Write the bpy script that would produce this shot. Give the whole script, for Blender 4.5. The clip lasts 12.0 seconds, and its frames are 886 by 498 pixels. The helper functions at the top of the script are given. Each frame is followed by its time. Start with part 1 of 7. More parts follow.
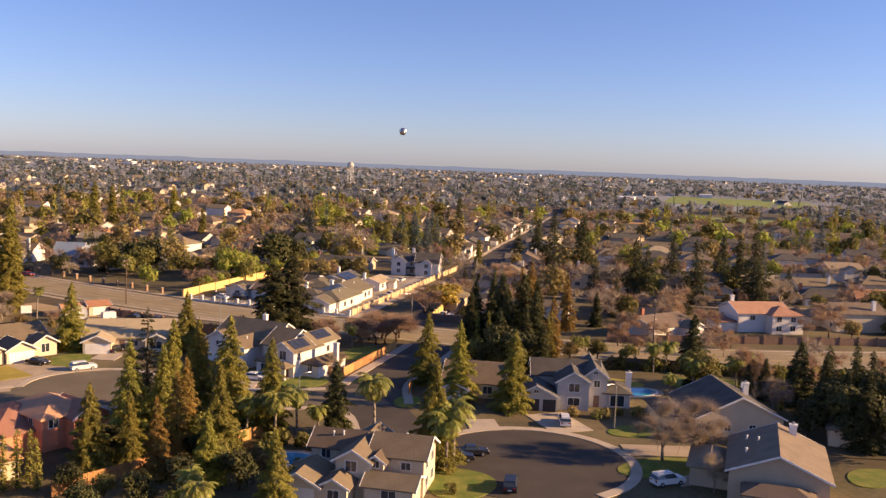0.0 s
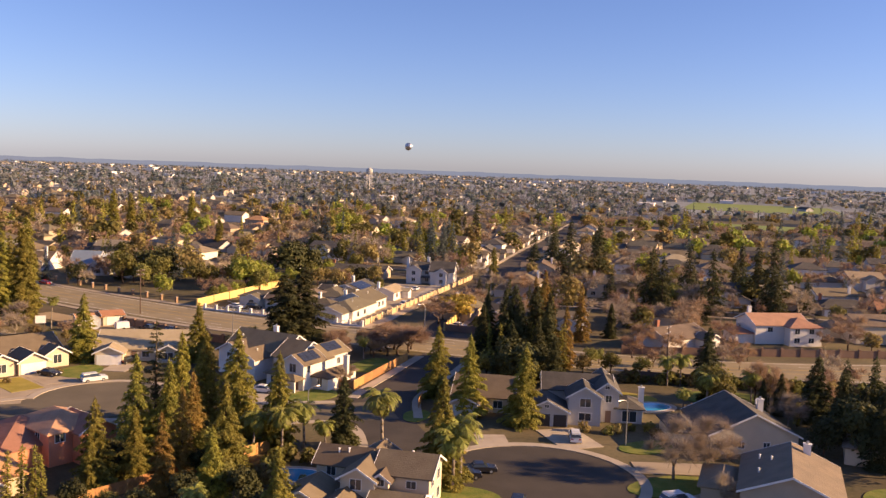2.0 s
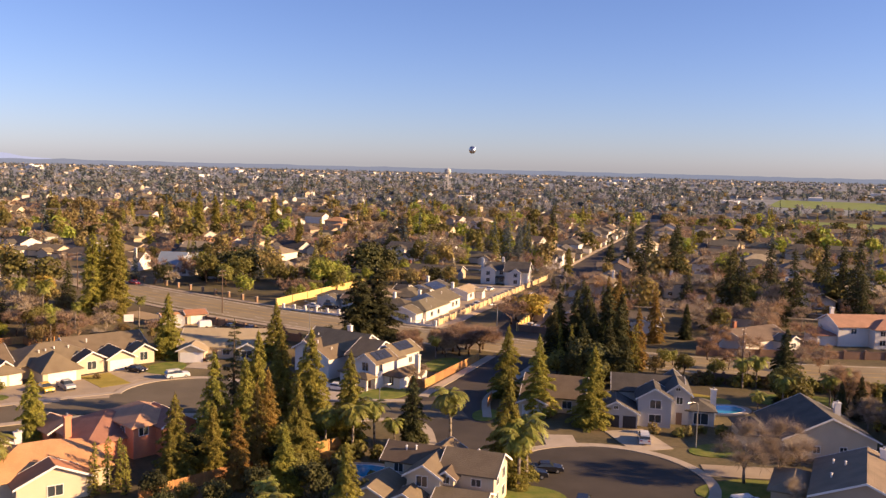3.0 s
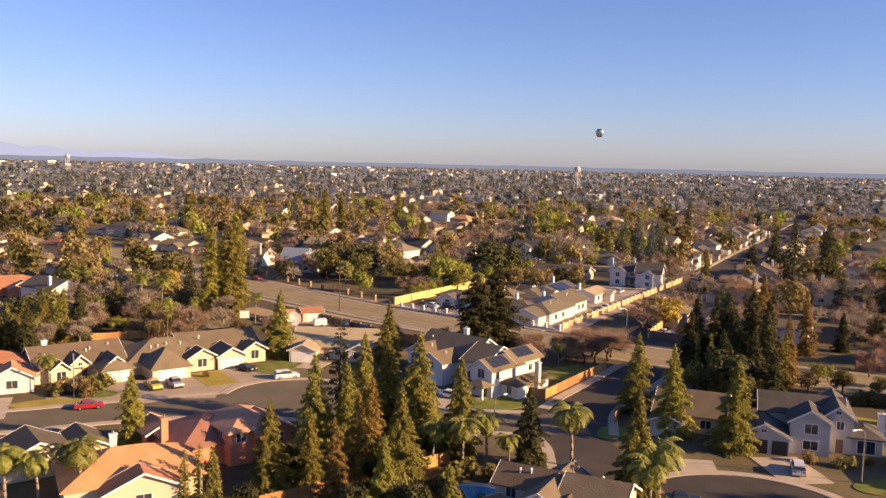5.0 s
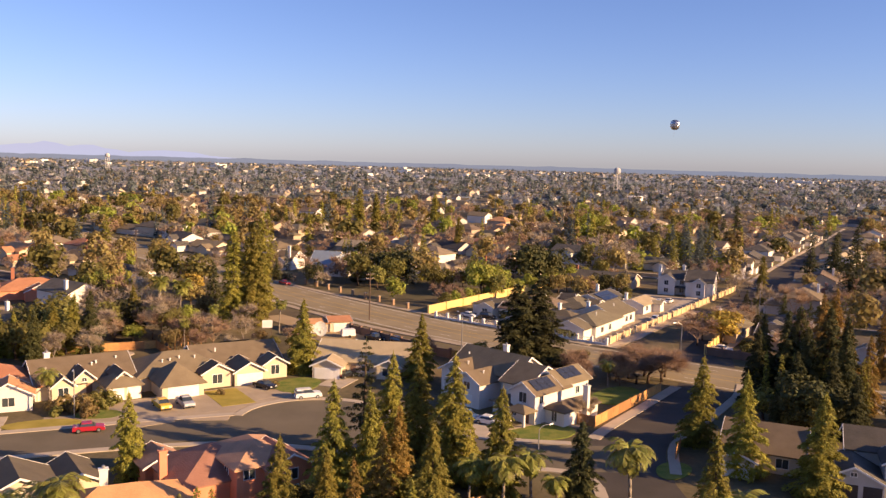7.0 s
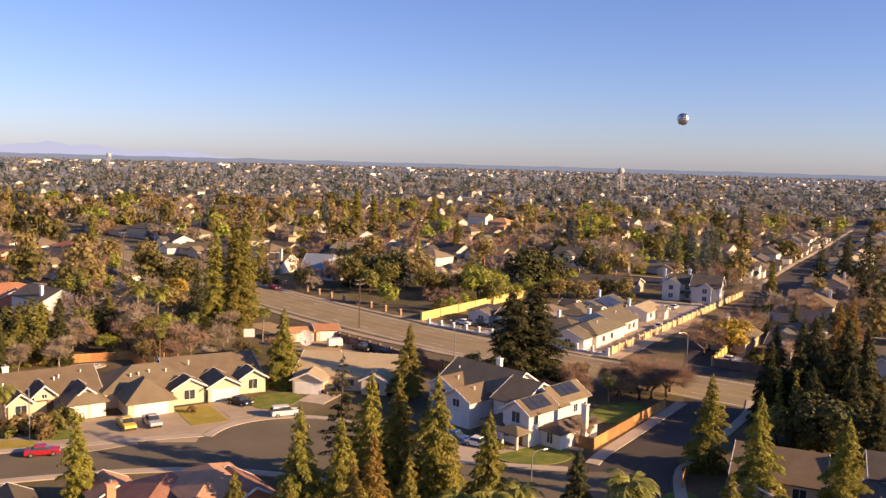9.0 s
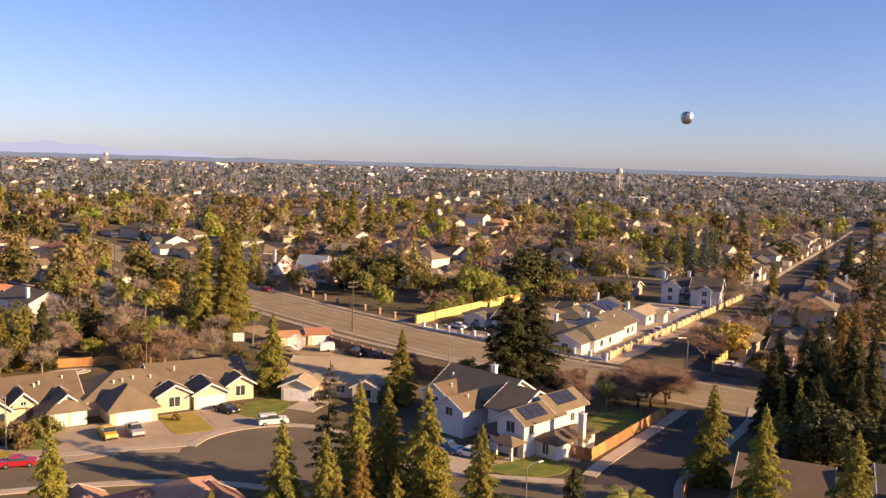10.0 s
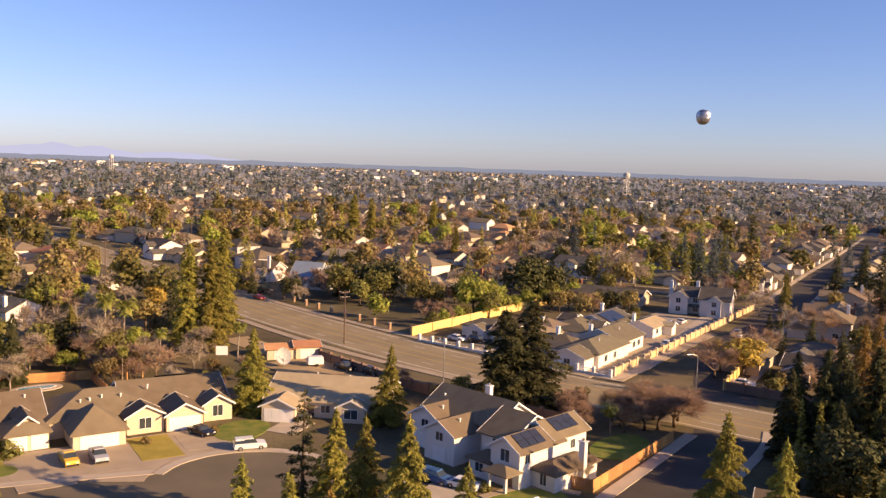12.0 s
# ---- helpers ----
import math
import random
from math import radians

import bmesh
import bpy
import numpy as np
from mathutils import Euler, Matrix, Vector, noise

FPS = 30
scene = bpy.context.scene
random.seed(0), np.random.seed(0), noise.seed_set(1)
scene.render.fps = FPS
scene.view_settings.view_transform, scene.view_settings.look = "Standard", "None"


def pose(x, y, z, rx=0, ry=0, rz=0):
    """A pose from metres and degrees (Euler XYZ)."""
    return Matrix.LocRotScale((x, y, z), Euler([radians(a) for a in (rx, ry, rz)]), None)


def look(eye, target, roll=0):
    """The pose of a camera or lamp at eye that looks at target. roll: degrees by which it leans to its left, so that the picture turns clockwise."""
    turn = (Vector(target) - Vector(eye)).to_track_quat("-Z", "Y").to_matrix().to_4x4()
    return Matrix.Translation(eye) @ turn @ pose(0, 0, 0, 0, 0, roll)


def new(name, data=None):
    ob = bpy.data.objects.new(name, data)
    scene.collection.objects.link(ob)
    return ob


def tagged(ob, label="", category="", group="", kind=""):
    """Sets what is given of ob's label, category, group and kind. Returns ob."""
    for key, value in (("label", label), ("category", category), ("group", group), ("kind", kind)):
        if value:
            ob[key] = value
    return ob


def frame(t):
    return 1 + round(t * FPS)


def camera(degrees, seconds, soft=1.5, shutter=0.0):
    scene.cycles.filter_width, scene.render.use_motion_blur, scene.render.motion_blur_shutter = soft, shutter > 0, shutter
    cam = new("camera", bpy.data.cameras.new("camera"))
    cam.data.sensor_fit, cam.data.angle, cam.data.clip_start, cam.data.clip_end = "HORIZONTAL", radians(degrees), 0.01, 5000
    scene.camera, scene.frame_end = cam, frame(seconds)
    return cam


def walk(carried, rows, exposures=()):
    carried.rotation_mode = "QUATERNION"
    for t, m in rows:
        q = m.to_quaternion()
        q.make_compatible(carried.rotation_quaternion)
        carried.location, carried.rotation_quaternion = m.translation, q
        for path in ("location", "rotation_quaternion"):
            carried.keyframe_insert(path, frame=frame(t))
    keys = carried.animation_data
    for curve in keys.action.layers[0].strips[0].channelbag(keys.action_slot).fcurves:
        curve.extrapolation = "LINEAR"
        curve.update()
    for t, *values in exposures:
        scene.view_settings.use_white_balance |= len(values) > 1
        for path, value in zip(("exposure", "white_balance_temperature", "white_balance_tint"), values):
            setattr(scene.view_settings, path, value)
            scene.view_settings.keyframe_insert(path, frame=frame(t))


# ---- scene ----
cam = camera(53.63, 12.0, soft=1.4)
PATH = [
    (0, (-11.08, -45.47, 41.87), (19.11, 49.36, 32.14), 2.13),
    (0.5, (-10.16, -44.52, 42.00), (19.32, 50.56, 32.43), 2.22),
    (1, (-9.59, -43.97, 42.38), (19.39, 51.28, 32.98), 2.21),
    (1.5, (-9.36, -43.96, 42.81), (19.19, 51.42, 33.51), 2.19),
    (2, (-9.10, -44.69, 43.18), (18.94, 50.85, 33.95), 2.09),
    (2.2, (-8.82, -45.19, 43.31), (19.09, 50.38, 33.97), 1.86),
    (2.3, (-8.69, -45.44, 43.37), (18.55, 50.32, 33.99), 1.74),
    (2.4, (-8.55, -45.69, 43.44), (15.53, 50.90, 34.00), 1.62),
    (2.5, (-8.42, -45.94, 43.50), (11.87, 51.52, 34.02), 1.50),
    (3, (-7.66, -46.84, 43.63), (11.56, 50.83, 34.10), 1.42),
    (3.1, (-7.53, -46.91, 43.62), (11.51, 50.80, 34.05), 1.36),
    (3.2, (-7.39, -46.97, 43.61), (9.97, 51.04, 33.99), 1.30),
    (4.8, (-4.76, -36.38, 42.33), (8.20, 62.29, 32.46), 1.82),
    (4.9, (-4.52, -35.31, 42.25), (4.03, 63.83, 32.34), 1.55),
    (5, (-4.28, -34.23, 42.18), (0.44, 65.16, 32.21), 1.27),
    (5.1, (-4.11, -33.30, 42.14), (-0.80, 66.15, 32.15), 1.26),
    (5.2, (-3.93, -32.36, 42.10), (-2.18, 67.13, 32.09), 1.26),
    (5.5, (-3.40, -29.54, 41.99), (-2.46, 69.95, 31.92), 1.23),
    (6, (-3.22, -25.40, 41.92), (-2.80, 74.10, 31.91), 1.32),
    (6.5, (-3.55, -21.60, 41.90), (-3.37, 77.89, 31.84), 1.46),
    (7, (-3.92, -18.04, 41.85), (-3.33, 81.45, 31.86), 1.53),
    (9, (-1.29, -7.11, 41.93), (-1.14, 92.38, 31.92), 1.54),
    (9.5, (-0.89, -4.90, 42.00), (0.06, 94.60, 32.01), 1.71),
    (10, (-0.45, -2.61, 42.04), (-0.12, 96.89, 32.02), 1.66),
    (10.5, (0.13, 0.13, 42.07), (0.04, 99.63, 32.06), 1.66),
    (11, (0.82, 3.06, 42.14), (0.41, 102.58, 32.31), 1.69),
    (11.5, (1.40, 5.55, 42.23), (0.99, 105.08, 32.47), 1.78),
    (12, (1.84, 7.60, 42.29), (1.40, 107.13, 32.64), 1.88),
]
walk(cam, [(t, look(eye, target, roll)) for t, eye, target, roll in PATH], [(0, 1.27, 5520, 36), (12, 1.27, 5520, 36)])

# ---- world, sun, exposure ----
SUN_AZ, SUN_EL = 111.0, 19.0          # degrees clockwise from +y, and above the horizon
world = bpy.data.worlds.new("sky")
scene.world = world
world.use_nodes = True
wn = world.node_tree
sky = wn.nodes.new("ShaderNodeTexSky")
sky.sky_type, sky.sun_disc = "NISHITA", False
sky.sun_elevation, sky.sun_rotation = radians(SUN_EL), radians(SUN_AZ)
sky.altitude, sky.air_density, sky.dust_density, sky.ozone_density = 50, 0.9, 0.36, 2.6
wn.links.new(sky.outputs[0], wn.nodes["Background"].inputs[0])
wn.nodes["Background"].inputs[1].default_value = 0.0505
sun = new("sun", bpy.data.lights.new("sun", "SUN"))
sun.data.energy, sun.data.angle, sun.data.color = 4.5, radians(0.6), (1.0, 0.665, 0.235)
sd = Vector((math.sin(radians(SUN_AZ)) * math.cos(radians(SUN_EL)), math.cos(radians(SUN_AZ)) * math.cos(radians(SUN_EL)), math.sin(radians(SUN_EL))))
sun.matrix_world = look(sd * 300, (0, 0, 0))

# ---- materials ----
MATS = {}


def mat(name, colour, colour2=None, scale=1.0, fine=12.0, rough=0.85, bump=0.0, metal=0.0, rnd=0.0, island=0.0, spec=0.3, trans=0.0, big=0.0):
    """A surface of two colours mixed by noise at two sizes, with grain in its relief; rnd, island: how much single things and pieces differ."""
    if name in MATS:
        return MATS[name]
    m = bpy.data.materials.new(name)
    m.use_nodes = True
    nt = m.node_tree
    b = nt.nodes["Principled BSDF"]
    b.inputs["Roughness"].default_value, b.inputs["Metallic"].default_value = rough, metal
    b.inputs["Specular IOR Level"].default_value = spec
    geo, coord = nt.nodes.new("ShaderNodeNewGeometry"), nt.nodes.new("ShaderNodeTexCoord")
    n1, n2 = nt.nodes.new("ShaderNodeTexNoise"), nt.nodes.new("ShaderNodeTexNoise")
    for n, s, d in ((n1, scale, 4), (n2, fine, 3)):
        nt.links.new(geo.outputs["Position"], n.inputs["Vector"])
        n.inputs["Scale"].default_value, n.inputs["Detail"].default_value = s, d
    add = nt.nodes.new("ShaderNodeMath")
    add.operation = "MULTIPLY_ADD"
    add.inputs[1].default_value = 0.45
    nt.links.new(n2.outputs[0], add.inputs[0])
    nt.links.new(n1.outputs[0], add.inputs[2])
    ramp = nt.nodes.new("ShaderNodeMapRange")
    ramp.inputs[1].default_value, ramp.inputs[2].default_value = 0.5, 0.95
    nt.links.new(add.outputs[0], ramp.inputs[0])
    mix = nt.nodes.new("ShaderNodeMix")
    mix.data_type = "RGBA"
    c2 = colour2 or tuple(c * 0.7 for c in colour)
    mix.inputs[6].default_value, mix.inputs[7].default_value = (*colour, 1), (*c2, 1)
    nt.links.new(ramp.outputs[0], mix.inputs[0])
    out = mix.outputs[2]
    for amount, source in ((rnd, "object"), (island, "island"), (big, "big")):
        if not amount:
            continue
        if source == "object":
            src = nt.nodes.new("ShaderNodeObjectInfo").outputs["Random"]
        elif source == "island":
            src = geo.outputs["Random Per Island"]
        else:
            n3 = nt.nodes.new("ShaderNodeTexNoise")
            nt.links.new(geo.outputs["Position"], n3.inputs["Vector"])
            n3.inputs["Scale"].default_value = 0.06
            src = n3.outputs[0]
        mr = nt.nodes.new("ShaderNodeMapRange")
        mr.inputs[3].default_value, mr.inputs[4].default_value = 1 - amount, 1 + amount
        nt.links.new(src, mr.inputs[0])
        hsv = nt.nodes.new("ShaderNodeHueSaturation")
        nt.links.new(out, hsv.inputs["Color"])
        nt.links.new(mr.outputs[0], hsv.inputs["Value"])
        hue = nt.nodes.new("ShaderNodeMapRange")
        hue.inputs[3].default_value, hue.inputs[4].default_value = 0.5 - amount * 0.05, 0.5 + amount * 0.05
        nt.links.new(src, hue.inputs[0])
        nt.links.new(hue.outputs[0], hsv.inputs["Hue"])
        out = hsv.outputs[0]
    nt.links.new(out, b.inputs["Base Color"])
    if bump:
        bp = nt.nodes.new("ShaderNodeBump")
        bp.inputs["Strength"].default_value, bp.inputs["Distance"].default_value = bump, 0.1
        nt.links.new(n2.outputs[0], bp.inputs["Height"])
        nt.links.new(bp.outputs[0], b.inputs["Normal"])
    if trans:
        tr, ms = nt.nodes.new("ShaderNodeBsdfTranslucent"), nt.nodes.new("ShaderNodeMixShader")
        nt.links.new(out, tr.inputs[0])
        ms.inputs[0].default_value = trans
        nt.links.new(b.outputs[0], ms.inputs[1])
        nt.links.new(tr.outputs[0], ms.inputs[2])
        nt.links.new(ms.outputs[0], nt.nodes["Material Output"].inputs[0])
    MATS[name] = m
    return m


def roof_mat(name, colour, c2):
    """Shingle or tile roof: rows along the height, with streaks and patches."""
    m = mat(name, colour, c2, 0.5, 5.0, 0.9, 0.5, rnd=0.22)
    nt = m.node_tree
    geo = [n for n in nt.nodes if n.type == "NEW_GEOMETRY"][0]
    sep, wave = nt.nodes.new("ShaderNodeSeparateXYZ"), nt.nodes.new("ShaderNodeTexWave")
    nt.links.new(geo.outputs["Position"], sep.inputs[0])
    comb = nt.nodes.new("ShaderNodeCombineXYZ")
    nt.links.new(sep.outputs[2], comb.inputs[0])
    nt.links.new(comb.outputs[0], wave.inputs[0])
    wave.bands_direction, wave.wave_profile = "X", "SAW"
    wave.inputs["Scale"].default_value, wave.inputs["Distortion"].default_value = 2.2, 0.3
    old = [n for n in nt.nodes if n.type == "BUMP"][0]
    bp = nt.nodes.new("ShaderNodeBump")
    bp.inputs["Strength"].default_value, bp.inputs["Distance"].default_value = 0.5, 0.04
    nt.links.new(wave.outputs[1], bp.inputs["Height"])
    nt.links.new(old.outputs[0], bp.inputs["Normal"])
    nt.links.new(bp.outputs[0], nt.nodes["Principled BSDF"].inputs["Normal"])
    return m


ASPHALT = mat("asphalt", (0.052, 0.044, 0.036), (0.082, 0.069, 0.055), 0.15, 6.0, 0.9, 0.2)
ASPHALT_BEND = mat("olive_grey_asphalt", (0.125, 0.104, 0.066), (0.165, 0.137, 0.09), 0.15, 6.0, 0.9, 0.2)
ASPHALT_OLD = mat("worn_asphalt", (0.235, 0.187, 0.105), (0.315, 0.252, 0.142), 0.12, 4.0, 0.92, 0.2)
CONCRETE = mat("concrete", (0.40, 0.335, 0.245), (0.49, 0.41, 0.31), 0.4, 8.0, 0.9, 0.15)
LAWN = mat("lawn", (0.085, 0.14, 0.012), (0.23, 0.22, 0.04), 0.45, 5.0, 0.95, 0.6)
DRY_LAWN = mat("dormant_lawn", (0.27, 0.22, 0.022), (0.40, 0.31, 0.05), 0.4, 5.0, 0.95, 0.6)
FIELD = mat("playing_field_grass", (0.16, 0.22, 0.04), (0.22, 0.26, 0.06), 0.05, 1.0, 0.95, 0.4)
SOIL = mat("yard_soil", (0.075, 0.066, 0.028), (0.175, 0.132, 0.066), 0.07, 1.2, 0.95, 0.5, big=0.45)
# distant ground, its colour greyed and lightened to stand in for haze
FAR_PLAIN = mat("hazed_far_plain", (0.18, 0.195, 0.20), (0.27, 0.285, 0.285), 0.01, 0.2, 0.95)
BARE_SOIL = mat("bare_dirt", (0.33, 0.24, 0.12), (0.42, 0.31, 0.17), 0.1, 3.0, 0.95, 0.4)
ROOFS = [
    roof_mat("grey_shingle", (0.15, 0.114, 0.072), (0.195, 0.15, 0.095)),
    roof_mat("brown_shingle", (0.17, 0.13, 0.09), (0.23, 0.175, 0.12)),
    roof_mat("tan_shingle", (0.34, 0.27, 0.165), (0.41, 0.325, 0.205)),
    roof_mat("dark_shingle", (0.075, 0.068, 0.058), (0.115, 0.102, 0.086)),
    roof_mat("terracotta_tile", (0.52, 0.26, 0.125), (0.42, 0.20, 0.095)),
    roof_mat("weathered_shake", (0.165, 0.14, 0.092), (0.125, 0.105, 0.072)),
    roof_mat("salmon_tile", (0.46, 0.25, 0.155), (0.34, 0.185, 0.115)),
]
GREY, BROWN, TAN, DARK, TERRA, SHAKE, SALMON_R = ROOFS
STUCCOS = [
    mat("white_stucco", (0.76, 0.715, 0.65), (0.69, 0.65, 0.59), 0.5, 10, 0.9, 0.15),
    mat("cream_stucco", (0.64, 0.54, 0.38), (0.57, 0.48, 0.34), 0.5, 10, 0.9, 0.15),
    mat("tan_stucco", (0.50, 0.40, 0.28), (0.44, 0.35, 0.25), 0.5, 10, 0.9, 0.15),
    mat("grey_stucco", (0.52, 0.50, 0.47), (0.46, 0.44, 0.41), 0.5, 10, 0.9, 0.15),
    mat("salmon_stucco", (0.70, 0.29, 0.15), (0.60, 0.24, 0.13), 0.5, 10, 0.9, 0.15),
    mat("blue_grey_siding", (0.30, 0.36, 0.42), (0.26, 0.31, 0.37), 0.5, 10, 0.9, 0.15),
]
WHITE_S, CREAM_S, TAN_S, GREY_S, SALMON_S, BLUE_S = STUCCOS
TRIM = mat("white_trim_paint", (0.80, 0.78, 0.74), (0.73, 0.71, 0.67), 1.0, 9, 0.6)
GLASS = mat("window_glass", (0.03, 0.04, 0.05), (0.05, 0.06, 0.07), 0.3, 1.0, 0.06, spec=0.8)
BRICK = mat("red_brick", (0.38, 0.15, 0.08), (0.28, 0.12, 0.07), 2.0, 14, 0.9, 0.4)
FENCE = mat("fence_boards", (0.55, 0.29, 0.09), (0.42, 0.22, 0.08), 1.0, 9, 0.85, 0.3, rnd=0.2)
BLOCK = mat("cream_block_wall", (0.72, 0.53, 0.17), (0.62, 0.45, 0.15), 0.4, 6, 0.9, 0.2, rnd=0.08)
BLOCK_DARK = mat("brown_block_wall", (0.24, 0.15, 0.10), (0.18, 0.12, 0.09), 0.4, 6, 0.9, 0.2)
DARK_PAINT = mat("dark_door_paint", (0.045, 0.04, 0.038), (0.06, 0.052, 0.05), 1.0, 9, 0.6)
SOLAR = mat("solar_cells", (0.028, 0.032, 0.045), (0.04, 0.045, 0.062), 1.0, 5, 0.2, spec=0.8)
METAL = mat("galvanised_steel", (0.45, 0.45, 0.44), (0.36, 0.36, 0.36), 2.0, 10, 0.45, metal=0.8)
POLE_WOOD = mat("pole_wood", (0.15, 0.10, 0.07), (0.10, 0.07, 0.05), 1.0, 12, 0.9, 0.4)
WATER = mat("pool_water", (0.02, 0.26, 0.45), (0.05, 0.36, 0.55), 0.6, 3, 0.05, 0.15, spec=0.6)
OLD_CONC = mat("worn_concrete", (0.34, 0.275, 0.19), (0.42, 0.34, 0.24), 0.3, 7.0, 0.9, 0.15)
TYRE = mat("tyre_rubber", (0.02, 0.02, 0.02), (0.03, 0.03, 0.03), 2, 10, 0.8)
LAMP_R = mat("red_lamp_glass", (0.4, 0.02, 0.02), (0.3, 0.02, 0.02), 2, 10, 0.2)
LAMP_W = mat("clear_lamp_glass", (0.7, 0.7, 0.68), (0.6, 0.6, 0.6), 2, 10, 0.1)
BARK = mat("bark", (0.13, 0.085, 0.055), (0.08, 0.055, 0.04), 2.0, 12, 0.95, 0.6, rnd=0.2)
BARK_PALE = mat("pale_bark", (0.30, 0.25, 0.20), (0.20, 0.165, 0.13), 1.5, 9, 0.95, 0.5, rnd=0.2)
TWIG = mat("winter_twigs", (0.41, 0.285, 0.18), (0.31, 0.21, 0.135), 0.6, 6, 0.95, 0, rnd=0.25, island=0.15, trans=0.25)
TWIG_PALE = mat("pale_twigs", (0.42, 0.345, 0.25), (0.33, 0.265, 0.19), 0.6, 6, 0.95, 0, rnd=0.2, island=0.15, trans=0.25)
REDWOOD = mat("redwood_needles", (0.18, 0.175, 0.026), (0.34, 0.29, 0.038), 0.35, 3.0, 0.8, 0, rnd=0.2, island=0.2, trans=0.22)
RUSTY = mat("rusty_redwood_needles", (0.21, 0.165, 0.03), (0.36, 0.21, 0.045), 0.5, 3.0, 0.85, 0, rnd=0.15, island=0.14, trans=0.25)
DARK_FIR = mat("dark_needles", (0.045, 0.052, 0.016), (0.085, 0.08, 0.022), 0.35, 3.0, 0.8, 0, rnd=0.2, island=0.16, trans=0.15)
LEAF = mat("evergreen_leaves", (0.16, 0.158, 0.036), (0.25, 0.22, 0.05), 0.3, 3.0, 0.7, 0, rnd=0.25, island=0.2, trans=0.38)
LEAF_BRIGHT = mat("bright_leaves", (0.25, 0.29, 0.035), (0.36, 0.35, 0.05), 0.3, 3.0, 0.7, 0, rnd=0.2, island=0.35, trans=0.38)
LEAF_GOLD = mat("golden_leaves", (0.44, 0.32, 0.04), (0.34, 0.23, 0.035), 0.3, 3.0, 0.75, 0, rnd=0.2, island=0.3, trans=0.25)
LEAF_OLIVE = mat("olive_leaves", (0.235, 0.185, 0.06), (0.31, 0.23, 0.08), 0.3, 3.0, 0.8, 0, rnd=0.25, island=0.3, trans=0.38)
FROND = mat("palm_fronds", (0.17, 0.19, 0.025), (0.26, 0.24, 0.045), 0.4, 3.0, 0.5, 0, rnd=0.2, island=0.3, trans=0.2)
# far foliage: needles, leaves and twigs carry grey-blue air haze in their colour
FAR_NEEDLES = mat("hazed_needles", (0.09, 0.115, 0.11), (0.145, 0.165, 0.15), 0.1, 1.0, 0.8, 0, island=0.25, trans=0.45, big=0.2)
FAR_LEAF = mat("hazed_green_leaves", (0.145, 0.175, 0.16), (0.22, 0.245, 0.225), 0.1, 1.0, 0.8, 0, island=0.25, trans=0.45, big=0.25)
FAR_OLIVE = mat("hazed_olive_leaves", (0.21, 0.215, 0.19), (0.285, 0.285, 0.25), 0.1, 1.0, 0.8, 0, island=0.25, trans=0.45, big=0.25)
FAR_TWIG = mat("hazed_winter_twigs", (0.38, 0.375, 0.39), (0.29, 0.285, 0.30), 0.1, 1.0, 0.95, 0, island=0.25, trans=0.35, big=0.2)
PALE_CONC = mat("new_concrete", (0.42, 0.335, 0.225), (0.345, 0.275, 0.185), 0.4, 8.0, 0.9, 0.15)


def paint(name, colour):
    return mat(name, colour, tuple(c * 0.92 for c in colour), 1.0, 3, 0.22, metal=0.0, spec=0.6)


# ---- mesh helpers ----
class Mesh:
    """Points and faces of one mesh in the making."""

    def __init__(self):
        self.v, self.f = [], []

    def add(self, pts, faces):
        n = len(self.v)
        self.v += [tuple(p) for p in pts]
        self.f += [tuple(n + i for i in f) for f in faces]
        return self

    def box(self, x0, x1, y0, y1, z0, z1, taper=0.0):
        t = taper
        p = [(x0, y0, z0), (x1, y0, z0), (x1, y1, z0), (x0, y1, z0), (x0 + t, y0 + t, z1), (x1 - t, y0 + t, z1), (x1 - t, y1 - t, z1), (x0 + t, y1 - t, z1)]
        return self.add(p, [(3, 2, 1, 0), (4, 5, 6, 7), (0, 1, 5, 4), (1, 2, 6, 5), (2, 3, 7, 6), (3, 0, 4, 7)])

    def tube(self, a, b, ra, rb, n=6):
        a, b = Vector(a), Vector(b)
        d = (b - a).normalized()
        s = d.orthogonal().normalized()
        t = d.cross(s)
        ring = lambda c, r: [c + r * (math.cos(6.28318 * i / n) * s + math.sin(6.28318 * i / n) * t) for i in range(n)]
        self.add(ring(a, ra) + ring(b, rb), [(i, (i + 1) % n, n + (i + 1) % n, n + i) for i in range(n)] + [tuple(range(n))[::-1], tuple(range(n, 2 * n))])
        return self

    def data(self, name, material, smooth=False):
        me = bpy.data.meshes.new(name)
        me.from_pydata(self.v, [], self.f)
        me.materials.append(material)
        if smooth:
            me.polygons.foreach_set("use_smooth", [True] * len(me.polygons))
        me.update()
        return me


def part(name, mesh, material, parent=None, label="", smooth=False):
    """Links a mesh as one object under a thing or a part."""
    me = mesh if isinstance(mesh, bpy.types.Mesh) else mesh.data(name, material, smooth)
    ob = new(name, me)
    if parent is not None:
        ob.parent = parent
    return tagged(ob, label)


def thing(name, m, label, category, group="", kind=""):
    ob = new(name)
    ob.matrix_world = m
    return tagged(ob, label, category, group, kind)


def arrays(me):
    """A mesh as numpy points, loop starts, loop counts and loop points."""
    v = np.empty(len(me.vertices) * 3)
    me.vertices.foreach_get("co", v)
    li = np.empty(len(me.loops), int)
    me.loops.foreach_get("vertex_index", li)
    n = np.empty(len(me.polygons), int)
    me.polygons.foreach_get("loop_total", n)
    return v.reshape(-1, 3), li, n


